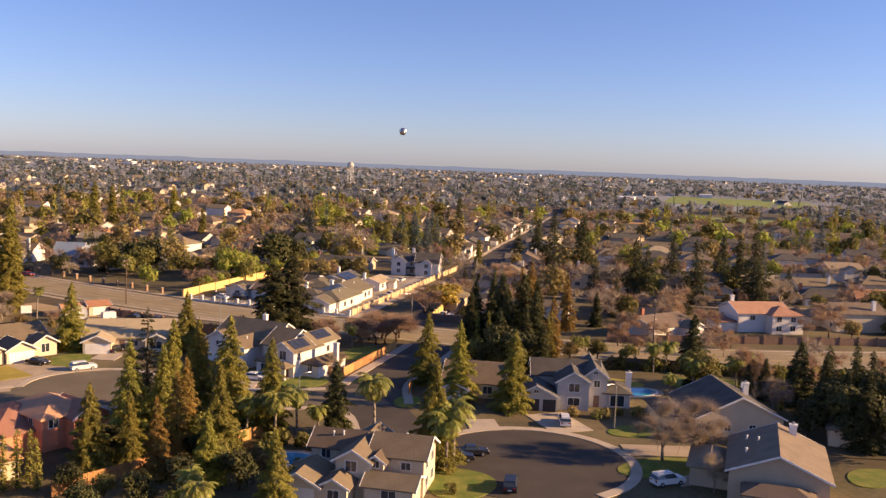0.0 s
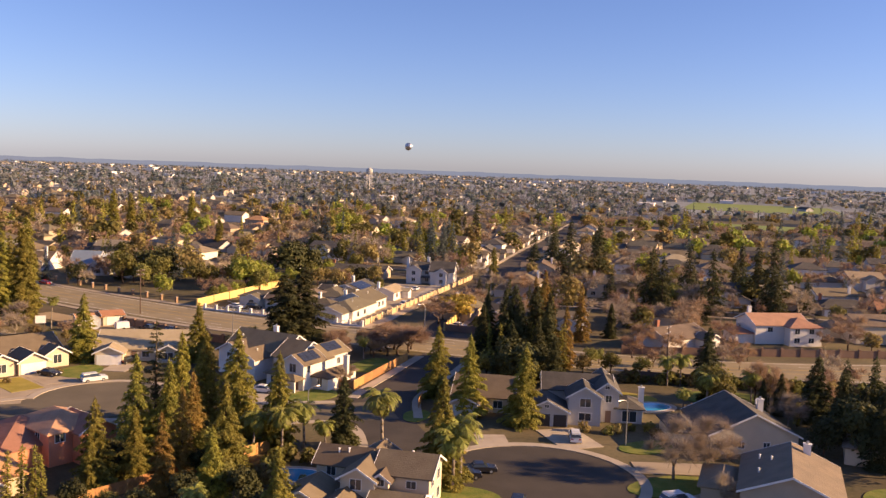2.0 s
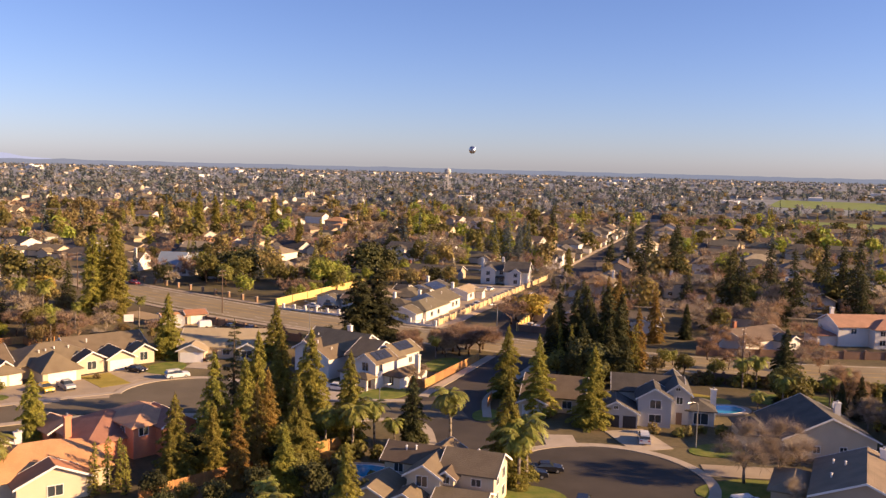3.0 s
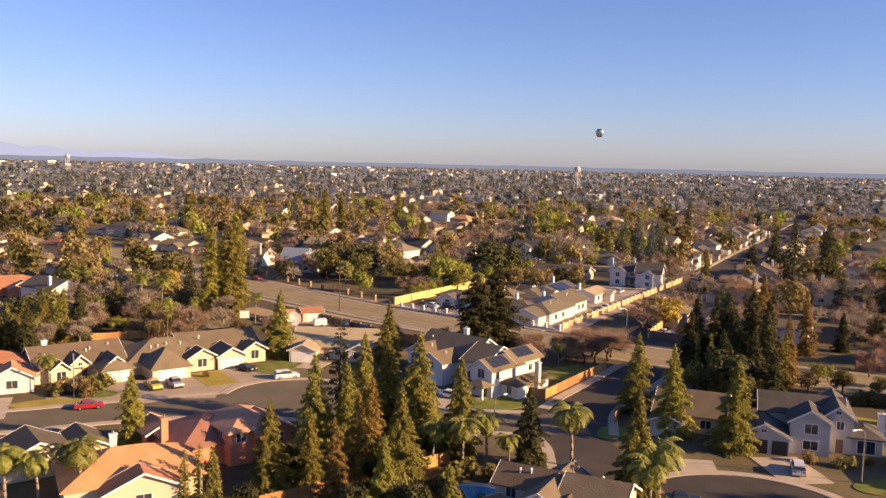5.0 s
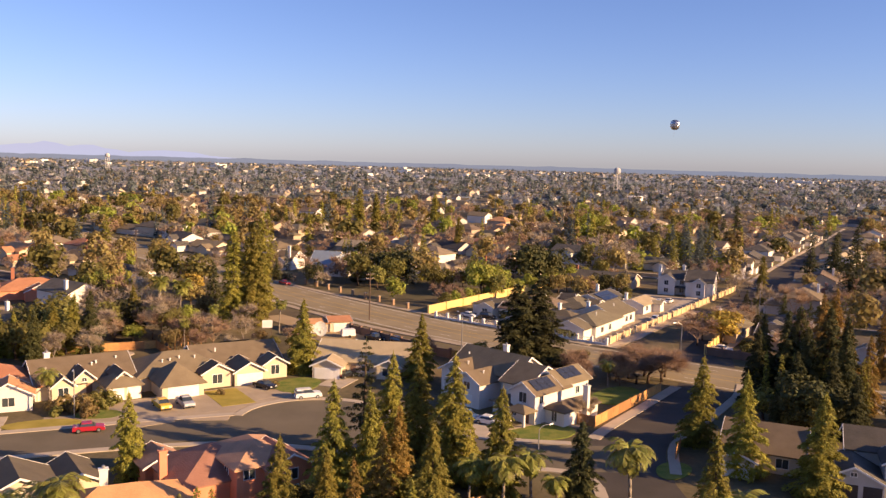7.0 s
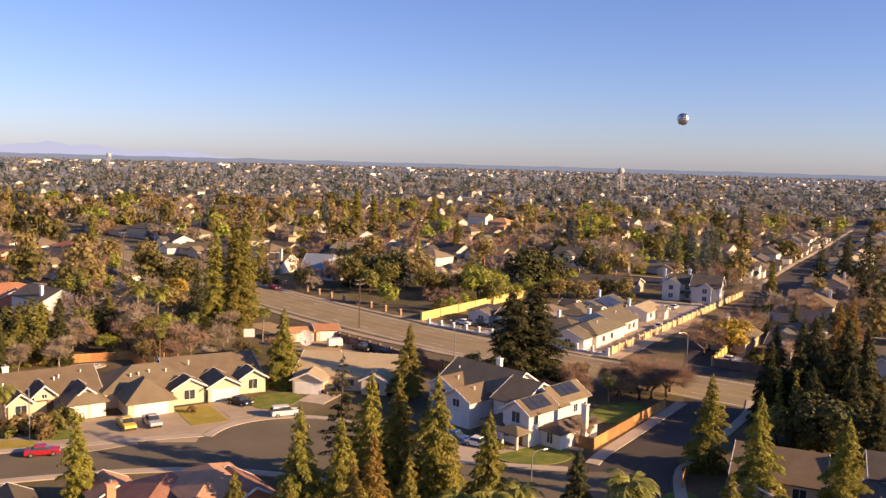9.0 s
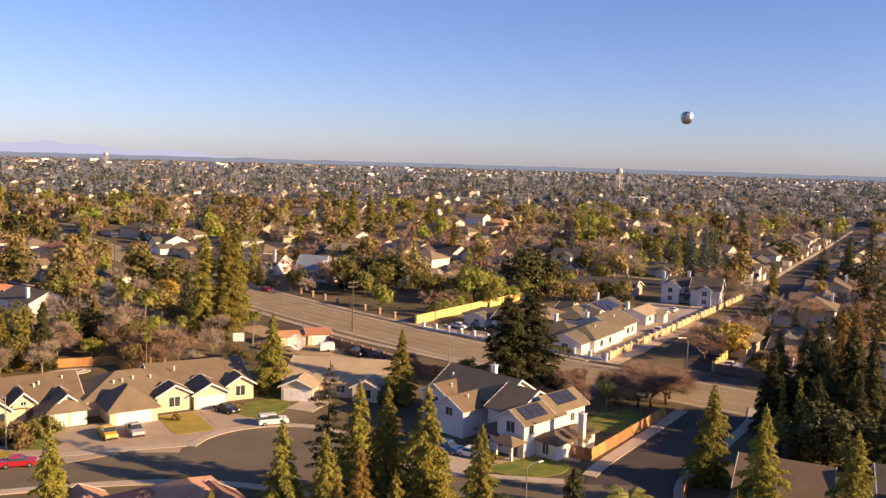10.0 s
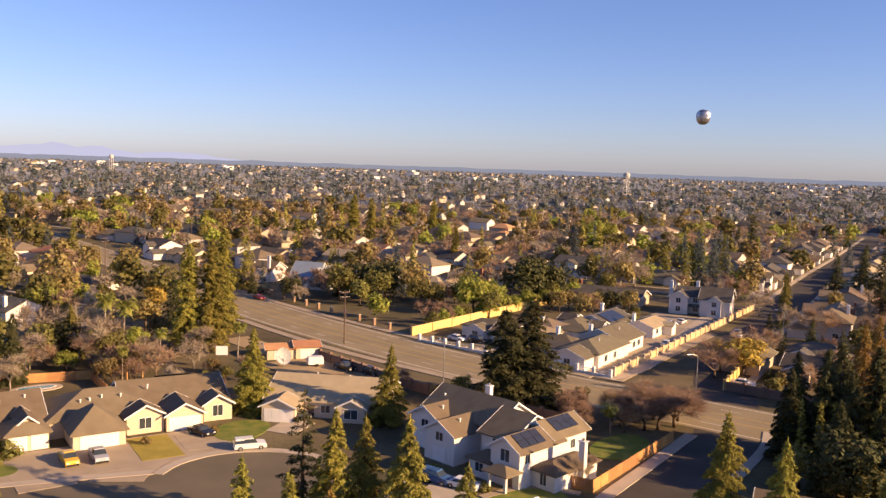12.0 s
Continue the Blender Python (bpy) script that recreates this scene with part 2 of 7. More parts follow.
def joined(name, pieces, material):
    """One mesh from many placed copies: pieces of (mesh, 4x4 matrix)."""
    cache, vs, ls, ns, off = {}, [], [], [], 0
    for me, m in pieces:
        if me.name not in cache:
            cache[me.name] = arrays(me)
        v, li, n = cache[me.name]
        a = np.array(m)
        vs.append(v @ a[:3, :3].T + a[:3, 3])
        ls.append(li + off)
        ns.append(n)
        off += len(v)
    me = bpy.data.meshes.new(name)
    v, l, n = np.concatenate(vs), np.concatenate(ls), np.concatenate(ns)
    me.vertices.add(len(v))
    me.vertices.foreach_set("co", v.ravel())
    me.loops.add(len(l))
    me.loops.foreach_set("vertex_index", l)
    me.polygons.add(len(n))
    me.polygons.foreach_set("loop_start", np.r_[0, np.cumsum(n)[:-1]])
    me.polygons.foreach_set("loop_total", n)
    me.polygons.foreach_set("use_smooth", np.zeros(len(n), bool))
    me.materials.append(material)
    me.update(calc_edges=True)
    return me


def spot(x, y, z=0.0, turn=0.0, s=1.0, sz=None):
    return Matrix.Translation((x, y, z)) @ Matrix.Rotation(radians(turn), 4, "Z") @ Matrix.Diagonal((s, s, s if sz is None else sz, 1))

# ---- ground, roads, pavements ----
def smooth_line(pts, step=4.0):
    """Points along a smooth curve through the given ones."""
    p = [Vector((*a, 0)) for a in pts]
    p = [2 * p[0] - p[1]] + p + [2 * p[-1] - p[-2]]
    out = []
    for a, b, c, d in zip(p, p[1:], p[2:], p[3:]):
        n = max(2, int((c - b).length / step))
        for i in range(n):
            t = i / n
            out.append(0.5 * (2 * b + (c - a) * t + (2 * a - 5 * b + 4 * c - d) * t * t + (3 * b - a - 3 * c + d) * t**3))
    return out + [p[-2]]


def ribbon(pts, left, right, z0, z1, step=4.0):
    """A solid strip between two offsets (to the left is positive) along a smooth line."""
    line, m = smooth_line(pts, step), Mesh()
    rows = []
    for i, p in enumerate(line):
        d = (line[min(i + 1, len(line) - 1)] - line[max(i - 1, 0)]).normalized()
        s = Vector((-d.y, d.x, 0))
        rows.append((p + s * left, p + s * right))
    pts = [(*q.xy, z) for a, b in rows for q, z in ((a, z1), (b, z1), (b, z0), (a, z0))]
    faces = []
    for i in range(len(rows) - 1):
        k = 4 * i
        faces += [(k, k + 1, k + 5, k + 4), (k + 1, k + 2, k + 6, k + 5), (k + 3, k, k + 4, k + 7)]
    faces += [(0, 3, 2, 1), (len(pts) - 4, len(pts) - 3, len(pts) - 2, len(pts) - 1)]
    return m.add(pts, faces)


def disc(x, y, r, z, n=40, sx=1.0, turn=0.0, wobble=0.0, seed=0):
    m, rng = Mesh(), random.Random(seed)
    ph = [rng.uniform(0, 6.28) for _ in range(3)]
    pts = []
    for i in range(n):
        a = 6.28318 * i / n
        q = r * (1 + wobble * (math.sin(2 * a + ph[0]) + 0.6 * math.sin(3 * a + ph[1])))
        u, v = q * sx * math.cos(a), q * math.sin(a)
        c, s = math.cos(radians(turn)), math.sin(radians(turn))
        pts.append((x + u * c - v * s, y + u * s + v * c))
    return m.add([(*p, z) for p in pts] + [(*p, 0.0) for p in pts], [tuple(range(n))] + [(i, n + i, n + (i + 1) % n, (i + 1) % n) for i in range(n)])


def patch(name, mesh, material, label, category, kind="structure"):
    return tagged(part(name, mesh, material), label, category, "", kind)


gm = Mesh()
rings = [0, 30, 60, 100, 150, 220, 320, 480, 700, 1000, 1500, 2200, 3200, 4300, 4960]
gp, gf, SEG = [(0, 0, 0)], [], 72
for r in rings[1:]:
    gp += [(r * math.cos(6.28318 * i / SEG), r * math.sin(6.28318 * i / SEG), 0) for i in range(SEG)]
for k in range(len(rings) - 1):
    for i in range(SEG):
        j = (i + 1) % SEG
        a, b = 1 + (k - 1) * SEG, 1 + k * SEG
        gf.append((0, b + i, b + j) if k == 0 else (a + i, b + i, b + j, a + j))
ground = patch("ground", gm.add(gp, gf), SOIL, "brown winter yard soil and dry grass of a flat suburb", "ground")
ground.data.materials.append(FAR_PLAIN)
# faces past 1000 m take the haze-tinted colour
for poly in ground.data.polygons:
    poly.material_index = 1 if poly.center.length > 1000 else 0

ARTERIAL = [(-260, 520), (-150, 380), (-88, 300), (-50, 250), (-18, 214), (10, 187), (42, 163), (74, 141), (112, 123), (160, 113), (240, 104), (420, 100)]
B_ROAD = [(28, 62), (24, 80), (23, 98), (27, 114), (36.4, 127), (47.8, 144), (54.6, 167), (61, 190), (72, 216), (94, 257), (118, 300), (156, 368), (215, 470), (300, 620)]
C_ROAD = [(26, 104), (12, 104), (-4, 107), (-20, 114), (-36, 114), (-52, 108.5), (-72, 100.5), (-100, 91), (-150, 80)]
patch("road", ribbon(ARTERIAL, 9.5, -9.5, 0, 0.05, 8), ASPHALT_OLD, "wide sun-bleached asphalt arterial road", "road")
for o, w, word in ((1.9, 0.13, "solid yellow"), (-1.9, 0.13, "solid yellow"), (8.2, 0.15, "solid white"), (-8.2, 0.15, "solid white")):
    patch("lane_line", ribbon(ARTERIAL, o + w, o - w, 0.05, 0.056, 8), mat("yellow_road_paint", (0.55, 0.38, 0.08), (0.42, 0.30, 0.1), 1.0, 9) if "yellow" in word else mat("white_road_paint", (0.66, 0.62, 0.55), (0.5, 0.46, 0.4), 1.0, 9), f"worn {word} lane line on asphalt", "road marking")
dashes, aline = Mesh(), smooth_line(ARTERIAL, 4.0)
for i in range(0, len(aline) - 1, 3):
    d = (aline[i + 1] - aline[i]).normalized()
    s = Vector((-d.y, d.x, 0))
    for o in (5.0, -5.0):
        a, b = aline[i] + s * o, aline[i] + s * o + d * 3.5
        dashes.add([(*(a - s * 0.1).xy, 0.056), (*(b - s * 0.1).xy, 0.056), (*(b + s * 0.1).xy, 0.056), (*(a + s * 0.1).xy, 0.056)], [(0, 1, 2, 3)])
patch("lane_dashes", dashes, MATS["white_road_paint"], "worn white dashed lane lines on asphalt", "road marking", "stuff")
patch("road", ribbon([(106, 278), (94, 284), (76, 293), (50, 308)], 4.0, -4.0, 0, 0.03), ASPHALT, "short asphalt cross street beyond a house", "road")
patch("road", ribbon(B_ROAD, 5.6, -5.6, 0, 0.036), ASPHALT, "dark asphalt residential street", "road")
patch("road", ribbon(C_ROAD, 5.6, -5.6, 0, 0.042), ASPHALT_BEND, "dark asphalt residential street with a bend", "road")
patch("road", disc(-23, 119.5, 12.6, 0.048, sx=1.05), ASPHALT_BEND, "rounded asphalt bend of the residential street", "road")
patch("road", disc(38.5, 66.5, 15.2, 0.054), ASPHALT, "dark asphalt turning circle at a street's end", "road")
# kerbs with pavements
def pavement(pts, w=1.6, label="pale concrete pavement with a kerb", material=None):
    patch("pavement", ribbon(pts, 0, -w, 0, 0.15, 3), material or CONCRETE, label, "pavement")


def arc(cx, cy, rx, ry, a0, a1, n=12):
    return [(cx + rx * math.cos(radians(a0 + (a1 - a0) * i / n)), cy + ry * math.sin(radians(a0 + (a1 - a0) * i / n))) for i in range(n + 1)]


pavement([(21.5, 112), (24.2, 117.0), (32, 128.6), (43.2, 145.5)][::-1], 2.0)
pavement([(28.6, 98), (32, 111), (40, 123), (51, 140), (55, 149)])
pavement(arc(38.5, 66.5, 16.0, 16.0, 128, -75))
pavement([(16, 60), (15.5, 75), (17, 92), (15, 97), (8, 98)], 1.6)
pavement([(17, 111), (8, 112), (-3, 114.5), (-9.4, 119)][::-1])
pavement(arc(-23, 119.5, 13.4, 12.7, 176, 0))
pavement([(-36, 120.2), (-44, 117.3), (-56, 112.6), (-73, 105.8), (-98, 97.2), (-150, 86)])
pavement([(-150, 74), (-100, 85), (-72, 94.6), (-52, 102.6), (-36, 106.8), (-22, 106), (-4, 100), (8, 98)])
pavement([(36, 181), (46, 192), (58, 216), (78, 257), (96, 290)][::-1], 3.4, "wide sunlit concrete pavement beside a block wall")
pavement([(62, 181), (71, 197), (90, 238), (118, 288), (161.4, 366), (220, 467), (305, 617)], 1.8)
pavement([(112, 302.5), (150.6, 371), (210, 473), (295, 623)][::-1], 1.8)
pavement([(-66, 288), (-42, 258), (-12, 226), (14, 201), (33, 184)], 2.2, "worn tan concrete pavement along the arterial", OLD_CONC)
pavement([(-80, 276), (-56, 238), (-26, 203), (0, 180), (26, 160)][::-1], 2.2, "worn tan concrete pavement along the arterial", OLD_CONC)

# lawns, drives, yards
def lawn(x, y, r, sx, turn, material, label, seed=0):
    patch("lawn", disc(x, y, r, 0.12, 28, sx, turn, 0.06, seed), material, label, "lawn")


def slab(name, x, y, w, d, turn, material, label, category, h=0.1):
    m = Mesh().box(-w / 2, w / 2, -d / 2, d / 2, 0, h)
    ob = patch(name, m, material, label, category)
    ob.matrix_world = spot(x, y, 0, turn)


lawn(13, 115.6, 4.0, 1.4, 12, LAWN, "mown green front lawn in an oval bed", 1)
slab("lawn", -39.5, 131.0, 5.9, 10.6, 32, DRY_LAWN, "dormant golden front lawn between two drives", "lawn", 0.13)
lawn(-29.2, 140.6, 4.2, 1.25, 75, LAWN, "green front lawn under a conifer", 3)
lawn(29.5, 138.5, 4.4, 1.5, 57, LAWN, "green side lawn behind a board fence", 4)
lawn(-63.6, 113.0, 2.6, 2.3, 20, DRY_LAWN, "brownish front lawn beside a drive", 5)
lawn(-57.5, 119, 2.6, 1.4, 20, LAWN, "green front lawn edged with shrubs", 12)
lawn(29.5, 99.5, 2.4, 1.5, 60, LAWN, "narrow green verge by the street", 13)
slab("path", 10.3, 118.4, 7.6, 1.3, 38, PALE_CONC, "pale concrete path to a porch", "path", 0.15)
slab("path", 17, 119.6, 7, 1.3, -18, PALE_CONC, "pale concrete path beside a lawn", "path", 0.154)
lawn(26, 60, 4.5, 1.3, 60, LAWN, "green front lawn at the turning circle", 6)
lawn(62, 76.5, 3.2, 1.7, 15, LAWN, "patchy green front lawn before shrubs", 7)
# darker concrete tone on this drive stands in for a house's shade
slab("drive", 60.5, 66.5, 5, 12, 74, OLD_CONC, "concrete drive darkened for shade beside the turning circle", "drive", 0.106)
lawn(56, 60, 4, 1.6, 10, LAWN, "green verge beside a drive", 8)
lawn(92, 102, 5, 1.8, -18, LAWN, "green back lawn under palms", 15)
lawn(70, 106, 5, 1.7, -15, DRY_LAWN, "patchy back lawn beside a pool", 9)
lawn(84, 50, 3, 1.6, 30, LAWN, "patchy back lawn behind a house", 11)
patch("drive", ribbon(arc(-23, 119.5, 17.0, 16.3, 188, 112), 3.4, -3.4, 0, 0.082, 3), PALE_CONC, "pale concrete apron along the kerb of the bend", "drive")
patch("drive", ribbon([(-37, 124), (-44, 121), (-56, 116.3), (-64, 113.4)], 3.4, -3.4, 0, 0.086, 3), PALE_CONC, "pale concrete apron along the kerb of the bend", "drive")
slab("drive", -43.6, 127.6, 27, 13, 33, PALE_CONC, "broad pale concrete apron round the bend", "drive", 0.09)
slab("drive", -44.6, 125.2, 6.4, 10.4, 33, PALE_CONC, "pale concrete drive before a garage", "drive")
slab("drive", -51.4, 119.8, 7.0, 14.2, 36, PALE_CONC, "pale concrete drive before a garage", "drive", 0.106)
slab("drive", -34.9, 135, 4.6, 9.4, 31, PALE_CONC, "pale concrete drive before a garage", "drive", 0.112)
slab("drive", -71.6, 109.5, 6, 13, 18, CONCRETE, "pale concrete drive before a garage", "drive")
slab("drive", -22, 143, 5, 7, -20, CONCRETE, "pale concrete drive before a garage", "drive")
slab("drive", 3, 118, 6, 10, -20, CONCRETE, "concrete drive in front of a two-storey house", "drive")
slab("drive", 50.9, 83, 7, 10.5, 3, CONCRETE, "pale concrete drive beside a two-storey house", "drive")
slab("drive", 59, 56, 9, 5, 10, CONCRETE, "pale concrete drive at the turning circle", "drive")
slab("drive", 38, 84, 5, 6, -10, CONCRETE, "pale concrete drive at the turning circle", "drive", 0.106)
slab("yard", 49, 212, 66, 16, 57, PALE_CONC, "pale concrete yard of a walled house", "yard")
slab("yard", 68, 252, 24, 22, 57, OLD_CONC, "worn concrete forecourt of a two-storey house", "yard", 0.106)
slab("yard", 30, 222, 40, 26, 57, OLD_CONC, "worn concrete court between low roofs", "yard", 0.08)
slab("yard", 24, 199, 34, 13, -38, PALE_CONC, "pale concrete forecourt inside a low wall", "yard", 0.112)
slab("yard", -22, 183, 22, 18, -45, BARE_SOIL, "bare dirt lot beside a workshop", "yard")
slab("yard", -40, 202, 22, 7, -48, BARE_SOIL, "dry verge along the arterial", "yard", 0.106)


# ---- houses ----
def roof_mesh(x0, x1, y0, y1, z, pitch, kind, over=0.5):
    """Roof with eaves at z: hip, gx (ridge along x) or gy (ridge along y)."""
    x0, x1, y0, y1, m, t = x0 - over, x1 + over, y0 - over, y1 + over, Mesh(), 0.18
    z -= over * pitch
    w, d = x1 - x0, y1 - y0
    if kind == "gy" or (kind == "hip" and d > w):
        r, cx = z + pitch * w / 2, (x0 + x1) / 2
        i = w / 2 if kind == "hip" else 0
        ridge = [(cx, y0 + i, r), (cx, y1 - i, r)]
        f = [(0, 1, 4), (1, 2, 5, 4), (2, 3, 5), (3, 0, 4, 5)]
    else:
        r, cy = z + pitch * d / 2, (y0 + y1) / 2
        i = d / 2 if kind == "hip" else 0
        ridge = [(x0 + i, cy, r), (x1 - i, cy, r)]
        f = [(0, 1, 5, 4), (1, 2, 5), (2, 3, 4, 5), (3, 0, 4)]
    base = [(x0, y0), (x1, y0), (x1, y1), (x0, y1)]
    top = [(*b, z) for b in base] + ridge
    low = [(a, b, c - t) for a, b, c in top]
    m.add(top + low, [g for g in f if kind == "hip" or len(g) == 4])
    m.f += [tuple(6 + i for i in g[::-1]) for g in f if kind == "hip" or len(g) == 4]
    if kind == "hip":
        m.f += [(i, 6 + i, 6 + (i + 1) % 4, (i + 1) % 4) for i in range(4)]
    elif kind == "gy":
        m.f += [(1, 7, 8, 2), (3, 9, 6, 0), (0, 6, 10, 4), (4, 10, 7, 1), (2, 8, 11, 5), (5, 11, 9, 3)]
    else:
        m.f += [(0, 6, 7, 1), (2, 8, 9, 3), (3, 9, 10, 4), (4, 10, 6, 0), (1, 7, 11, 5), (5, 11, 8, 2)]
    return m


def wall_mesh(x0, x1, y0, y1, z0, h, pitch, kind):
    m = Mesh().box(x0, x1, y0, y1, z0, h)
    if kind == "gy":
        r, cx = h + pitch * (x1 - x0) / 2 - 0.12, (x0 + x1) / 2
        m.add([(x0, y0, h), (x1, y0, h), (cx, y0, r), (x0, y1, h), (x1, y1, h), (cx, y1, r)], [(0, 1, 2), (5, 4, 3), (0, 2, 5, 3), (1, 4, 5, 2)])
    if kind == "gx":
        r, cy = h + pitch * (y1 - y0) / 2 - 0.12, (y0 + y1) / 2
        m.add([(x0, y0, h), (x0, y1, h), (x0, cy, r), (x1, y0, h), (x1, y1, h), (x1, cy, r)], [(2, 1, 0), (3, 4, 5), (0, 3, 5, 2), (1, 2, 5, 4)])
    return m


def facing(side, at):
    """A frame on a wall: x along it, y into the wall, from its middle; side: f, b, l, r (front is -y)."""
    x, y = at
    return {"f": spot(x, y, 0, 0), "b": spot(x, y, 0, 180), "l": spot(x, y, 0, -90), "r": spot(x, y, 0, 90)}[side]


SHARED = {}


def window(parent, side, at, z, w, h):
    """A window of a house: white frame with a mullion, and its pane."""
    key = ("window", w, h)
    if key not in SHARED:
        m, t = Mesh(), 0.09
        m.box(-w / 2 - t, w / 2 + t, -0.06, 0.02, -t, 0).box(-w / 2 - t, w / 2 + t, -0.06, 0.02, h, h + t)
        m.box(-w / 2 - t, -w / 2, -0.06, 0.02, 0, h).box(w / 2, w / 2 + t, -0.06, 0.02, 0, h).box(-0.03, 0.03, -0.05, 0.02, 0, h)
        SHARED[key] = m.data("window", TRIM), Mesh().box(-w / 2, w / 2, -0.02, 0.0, 0, h).data("pane", GLASS)
    f, p = SHARED[key]
    ob = part("window", f, None, parent)
    ob.matrix_basis = Matrix.Translation((0, 0, z)) @ facing(side, at)
    part("pane", p, None, ob, "dark reflecting pane")


def garage(parent, side, at, w=4.9, h=2.2, dark=False):
    m = Mesh().box(-w / 2, w / 2, -0.05, 0.02, 0.02, h)
    n = max(2, round(w / 1.2))
    for i in range(n):
        for k in range(4):
            x, z = -w / 2 + w * (i + 0.5) / n, 0.02 + h * (k + 0.5) / 4
            m.box(x - w / n * 0.4, x + w / n * 0.4, -0.075, -0.05, z - h * 0.09, z + h * 0.09, 0.012)
    ob = part("garage_door", m, DARK_PAINT if dark else TRIM, parent, "dark panelled garage door" if dark else "white panelled garage door")
    ob.matrix_basis = facing(side, at)


def door(parent, side, at):
    ob = part("door", Mesh().box(-0.5, 0.5, -0.06, 0.02, 0.02, 2.1).box(-0.38, 0.38, -0.08, -0.06, 0.2, 0.95, 0.015).box(-0.38, 0.38, -0.08, -0.06, 1.15, 1.95, 0.015), BLOCK_DARK, parent, "dark panelled front door")
    ob.matrix_basis = facing(side, at)


def chimney(parent, x, y, z, material=None, w=0.95, d=0.7, z0=0.0):
    m = Mesh().box(x - w / 2, x + w / 2, y - d / 2, y + d / 2, z0, z - 0.25).box(x - w / 2 - 0.1, x + w / 2 + 0.1, y - d / 2 - 0.1, y + d / 2 + 0.1, z - 0.25, z - 0.1)
    ob = part("chimney", m, material or TRIM, parent, "chimney stack with a cap")
    part("flue", Mesh().tube((x, y, z - 0.1), (x, y, z + 0.25), 0.18, 0.18, 8), METAL, ob)


def solar(parent, x0, x1, y0, y1, z0, z1, n, k):
    """Panels on a slope that rises from y0, z0 to y1, z1."""
    for i in range(n):
        for j in range(k):
            a, b = x0 + (x1 - x0) * i / n + 0.04, x0 + (x1 - x0) * (i + 1) / n - 0.04
            s, e = (j + 0.03) / k, (j + 0.97) / k
            q = lambda x, t, u: (x, y0 + (y1 - y0) * t, z0 + (z1 - z0) * t + u)
            p = [q(a, s, 0.05), q(b, s, 0.05), q(b, e, 0.05), q(a, e, 0.05), q(a, s, 0.12), q(b, s, 0.12), q(b, e, 0.12), q(a, e, 0.12)]
            part("solar_panel", Mesh().add(p, [(3, 2, 1, 0), (4, 5, 6, 7), (0, 1, 5, 4), (1, 2, 6, 5), (2, 3, 7, 6), (3, 0, 4, 7)]), SOLAR, parent, "dark blue solar panel")


def vents(parent, pts):
    for x, y, z in pts:
        part("roof_vent", Mesh().tube((x, y, z - 0.3), (x, y, z + 0.35), 0.12, 0.12, 6).tube((x, y, z + 0.35), (x, y, z + 0.45), 0.2, 0.14, 6), TRIM, parent)


def rake_mesh(x0, x1, y0, y1, z, pitch, kind, over=0.5):
    """White barge boards along the sloping edges of a gabled roof, one mesh each."""
    lo = z - over * pitch
    if kind == "gy":
        c, hi = (x0 + x1) / 2, z + pitch * (x1 - x0) / 2
        ends = [((x0 - over, y, lo), (c, y, hi), (x1 + over, y, lo), (0, 0.07, 0)) for y in (y0 - over - 0.075, y1 + over + 0.005)]
    else:
        c, hi = (y0 + y1) / 2, z + pitch * (y1 - y0) / 2
        ends = [((x, y0 - over, lo), (x, c, hi), (x, y1 + over, lo), (0.07, 0, 0)) for x in (x0 - over - 0.075, x1 + over + 0.005)]
    out = []
    for a, b, c, t in ends:
        for p, q in ((a, b), (b, c)):
            p, q, t = Vector(p), Vector(q), Vector(t)
            up, dn = Vector((0, 0, 0.04)), Vector((0, 0, -0.24))
            s = [p + dn, q + dn, q + up, p + up]
            out.append(Mesh().add(s + [v + t for v in s], [(3, 2, 1, 0), (4, 5, 6, 7), (0, 1, 5, 4), (1, 2, 6, 5), (2, 3, 7, 6), (3, 0, 4, 7)]))
    return out


def house(x, y, turn, wings, stucco, roof, label, group=""):
    """A house at (x, y), its front turned from -y. wings: x0, x1, y0, y1, wall base, eaves height, pitch, roof kind."""
    h = thing("house", spot(x, y, 0, turn), label, "house", group)
    for x0, x1, y0, y1, z0, z, pitch, kind in wings:
        part("wall", wall_mesh(x0, x1, y0, y1, z0, z, pitch, kind), stucco, h)
        part("roof", roof_mesh(x0, x1, y0, y1, z, pitch, kind), roof, h)
        if kind != "hip":
            for board in rake_mesh(x0, x1, y0, y1, z, pitch, kind):
                part("barge_board", board, TRIM, h, "white painted barge board")
    return h


# two-storey corner house with solar panels
h = house(8.5, 131, -44, [(-12.5, 1.8, -0.5, 8.7, 0, 5.4, 0.6, "gx"), (-12.2, -6.4, -3.4, 1, 0, 5.0, 0.55, "gy"), (-6.6, -0.8, -6, 1, 0, 4.6, 0.52, "gy"), (6.2, 11.2, -6.2, 3, 0, 5.3, 0.62, "gy"), (5.2, 10.8, 1.5, 9.2, 0, 5.6, 0.6, "gy"),
                         (1.3, 6.6, -2.6, 7.4, 0, 5.2, 0.5, "gx"), (2.6, 6.2, -6.4, -2.6, 0, 2.8, 0.45, "hip"), (7.6, 11.0, -8.6, -6.2, 2.5, 2.8, 0.5, "hip"), (11.2, 15.0, -3.5, 6, 0, 2.8, 0.45, "hip")], WHITE_S, GREY, "white stucco two-storey house with grey-brown shingle roofs and solar panels")
chimney(h, -4.9, 5.8, 9.1); chimney(h, 15.3, 2.1, 6.2, WHITE_S)
for k in (-1, 1):
    part("porch_post", Mesh().box(9.3 + 1.4 * k - 0.18, 9.3 + 1.4 * k + 0.18, -8.5, -8.14, 0, 2.5), WHITE_S, h)
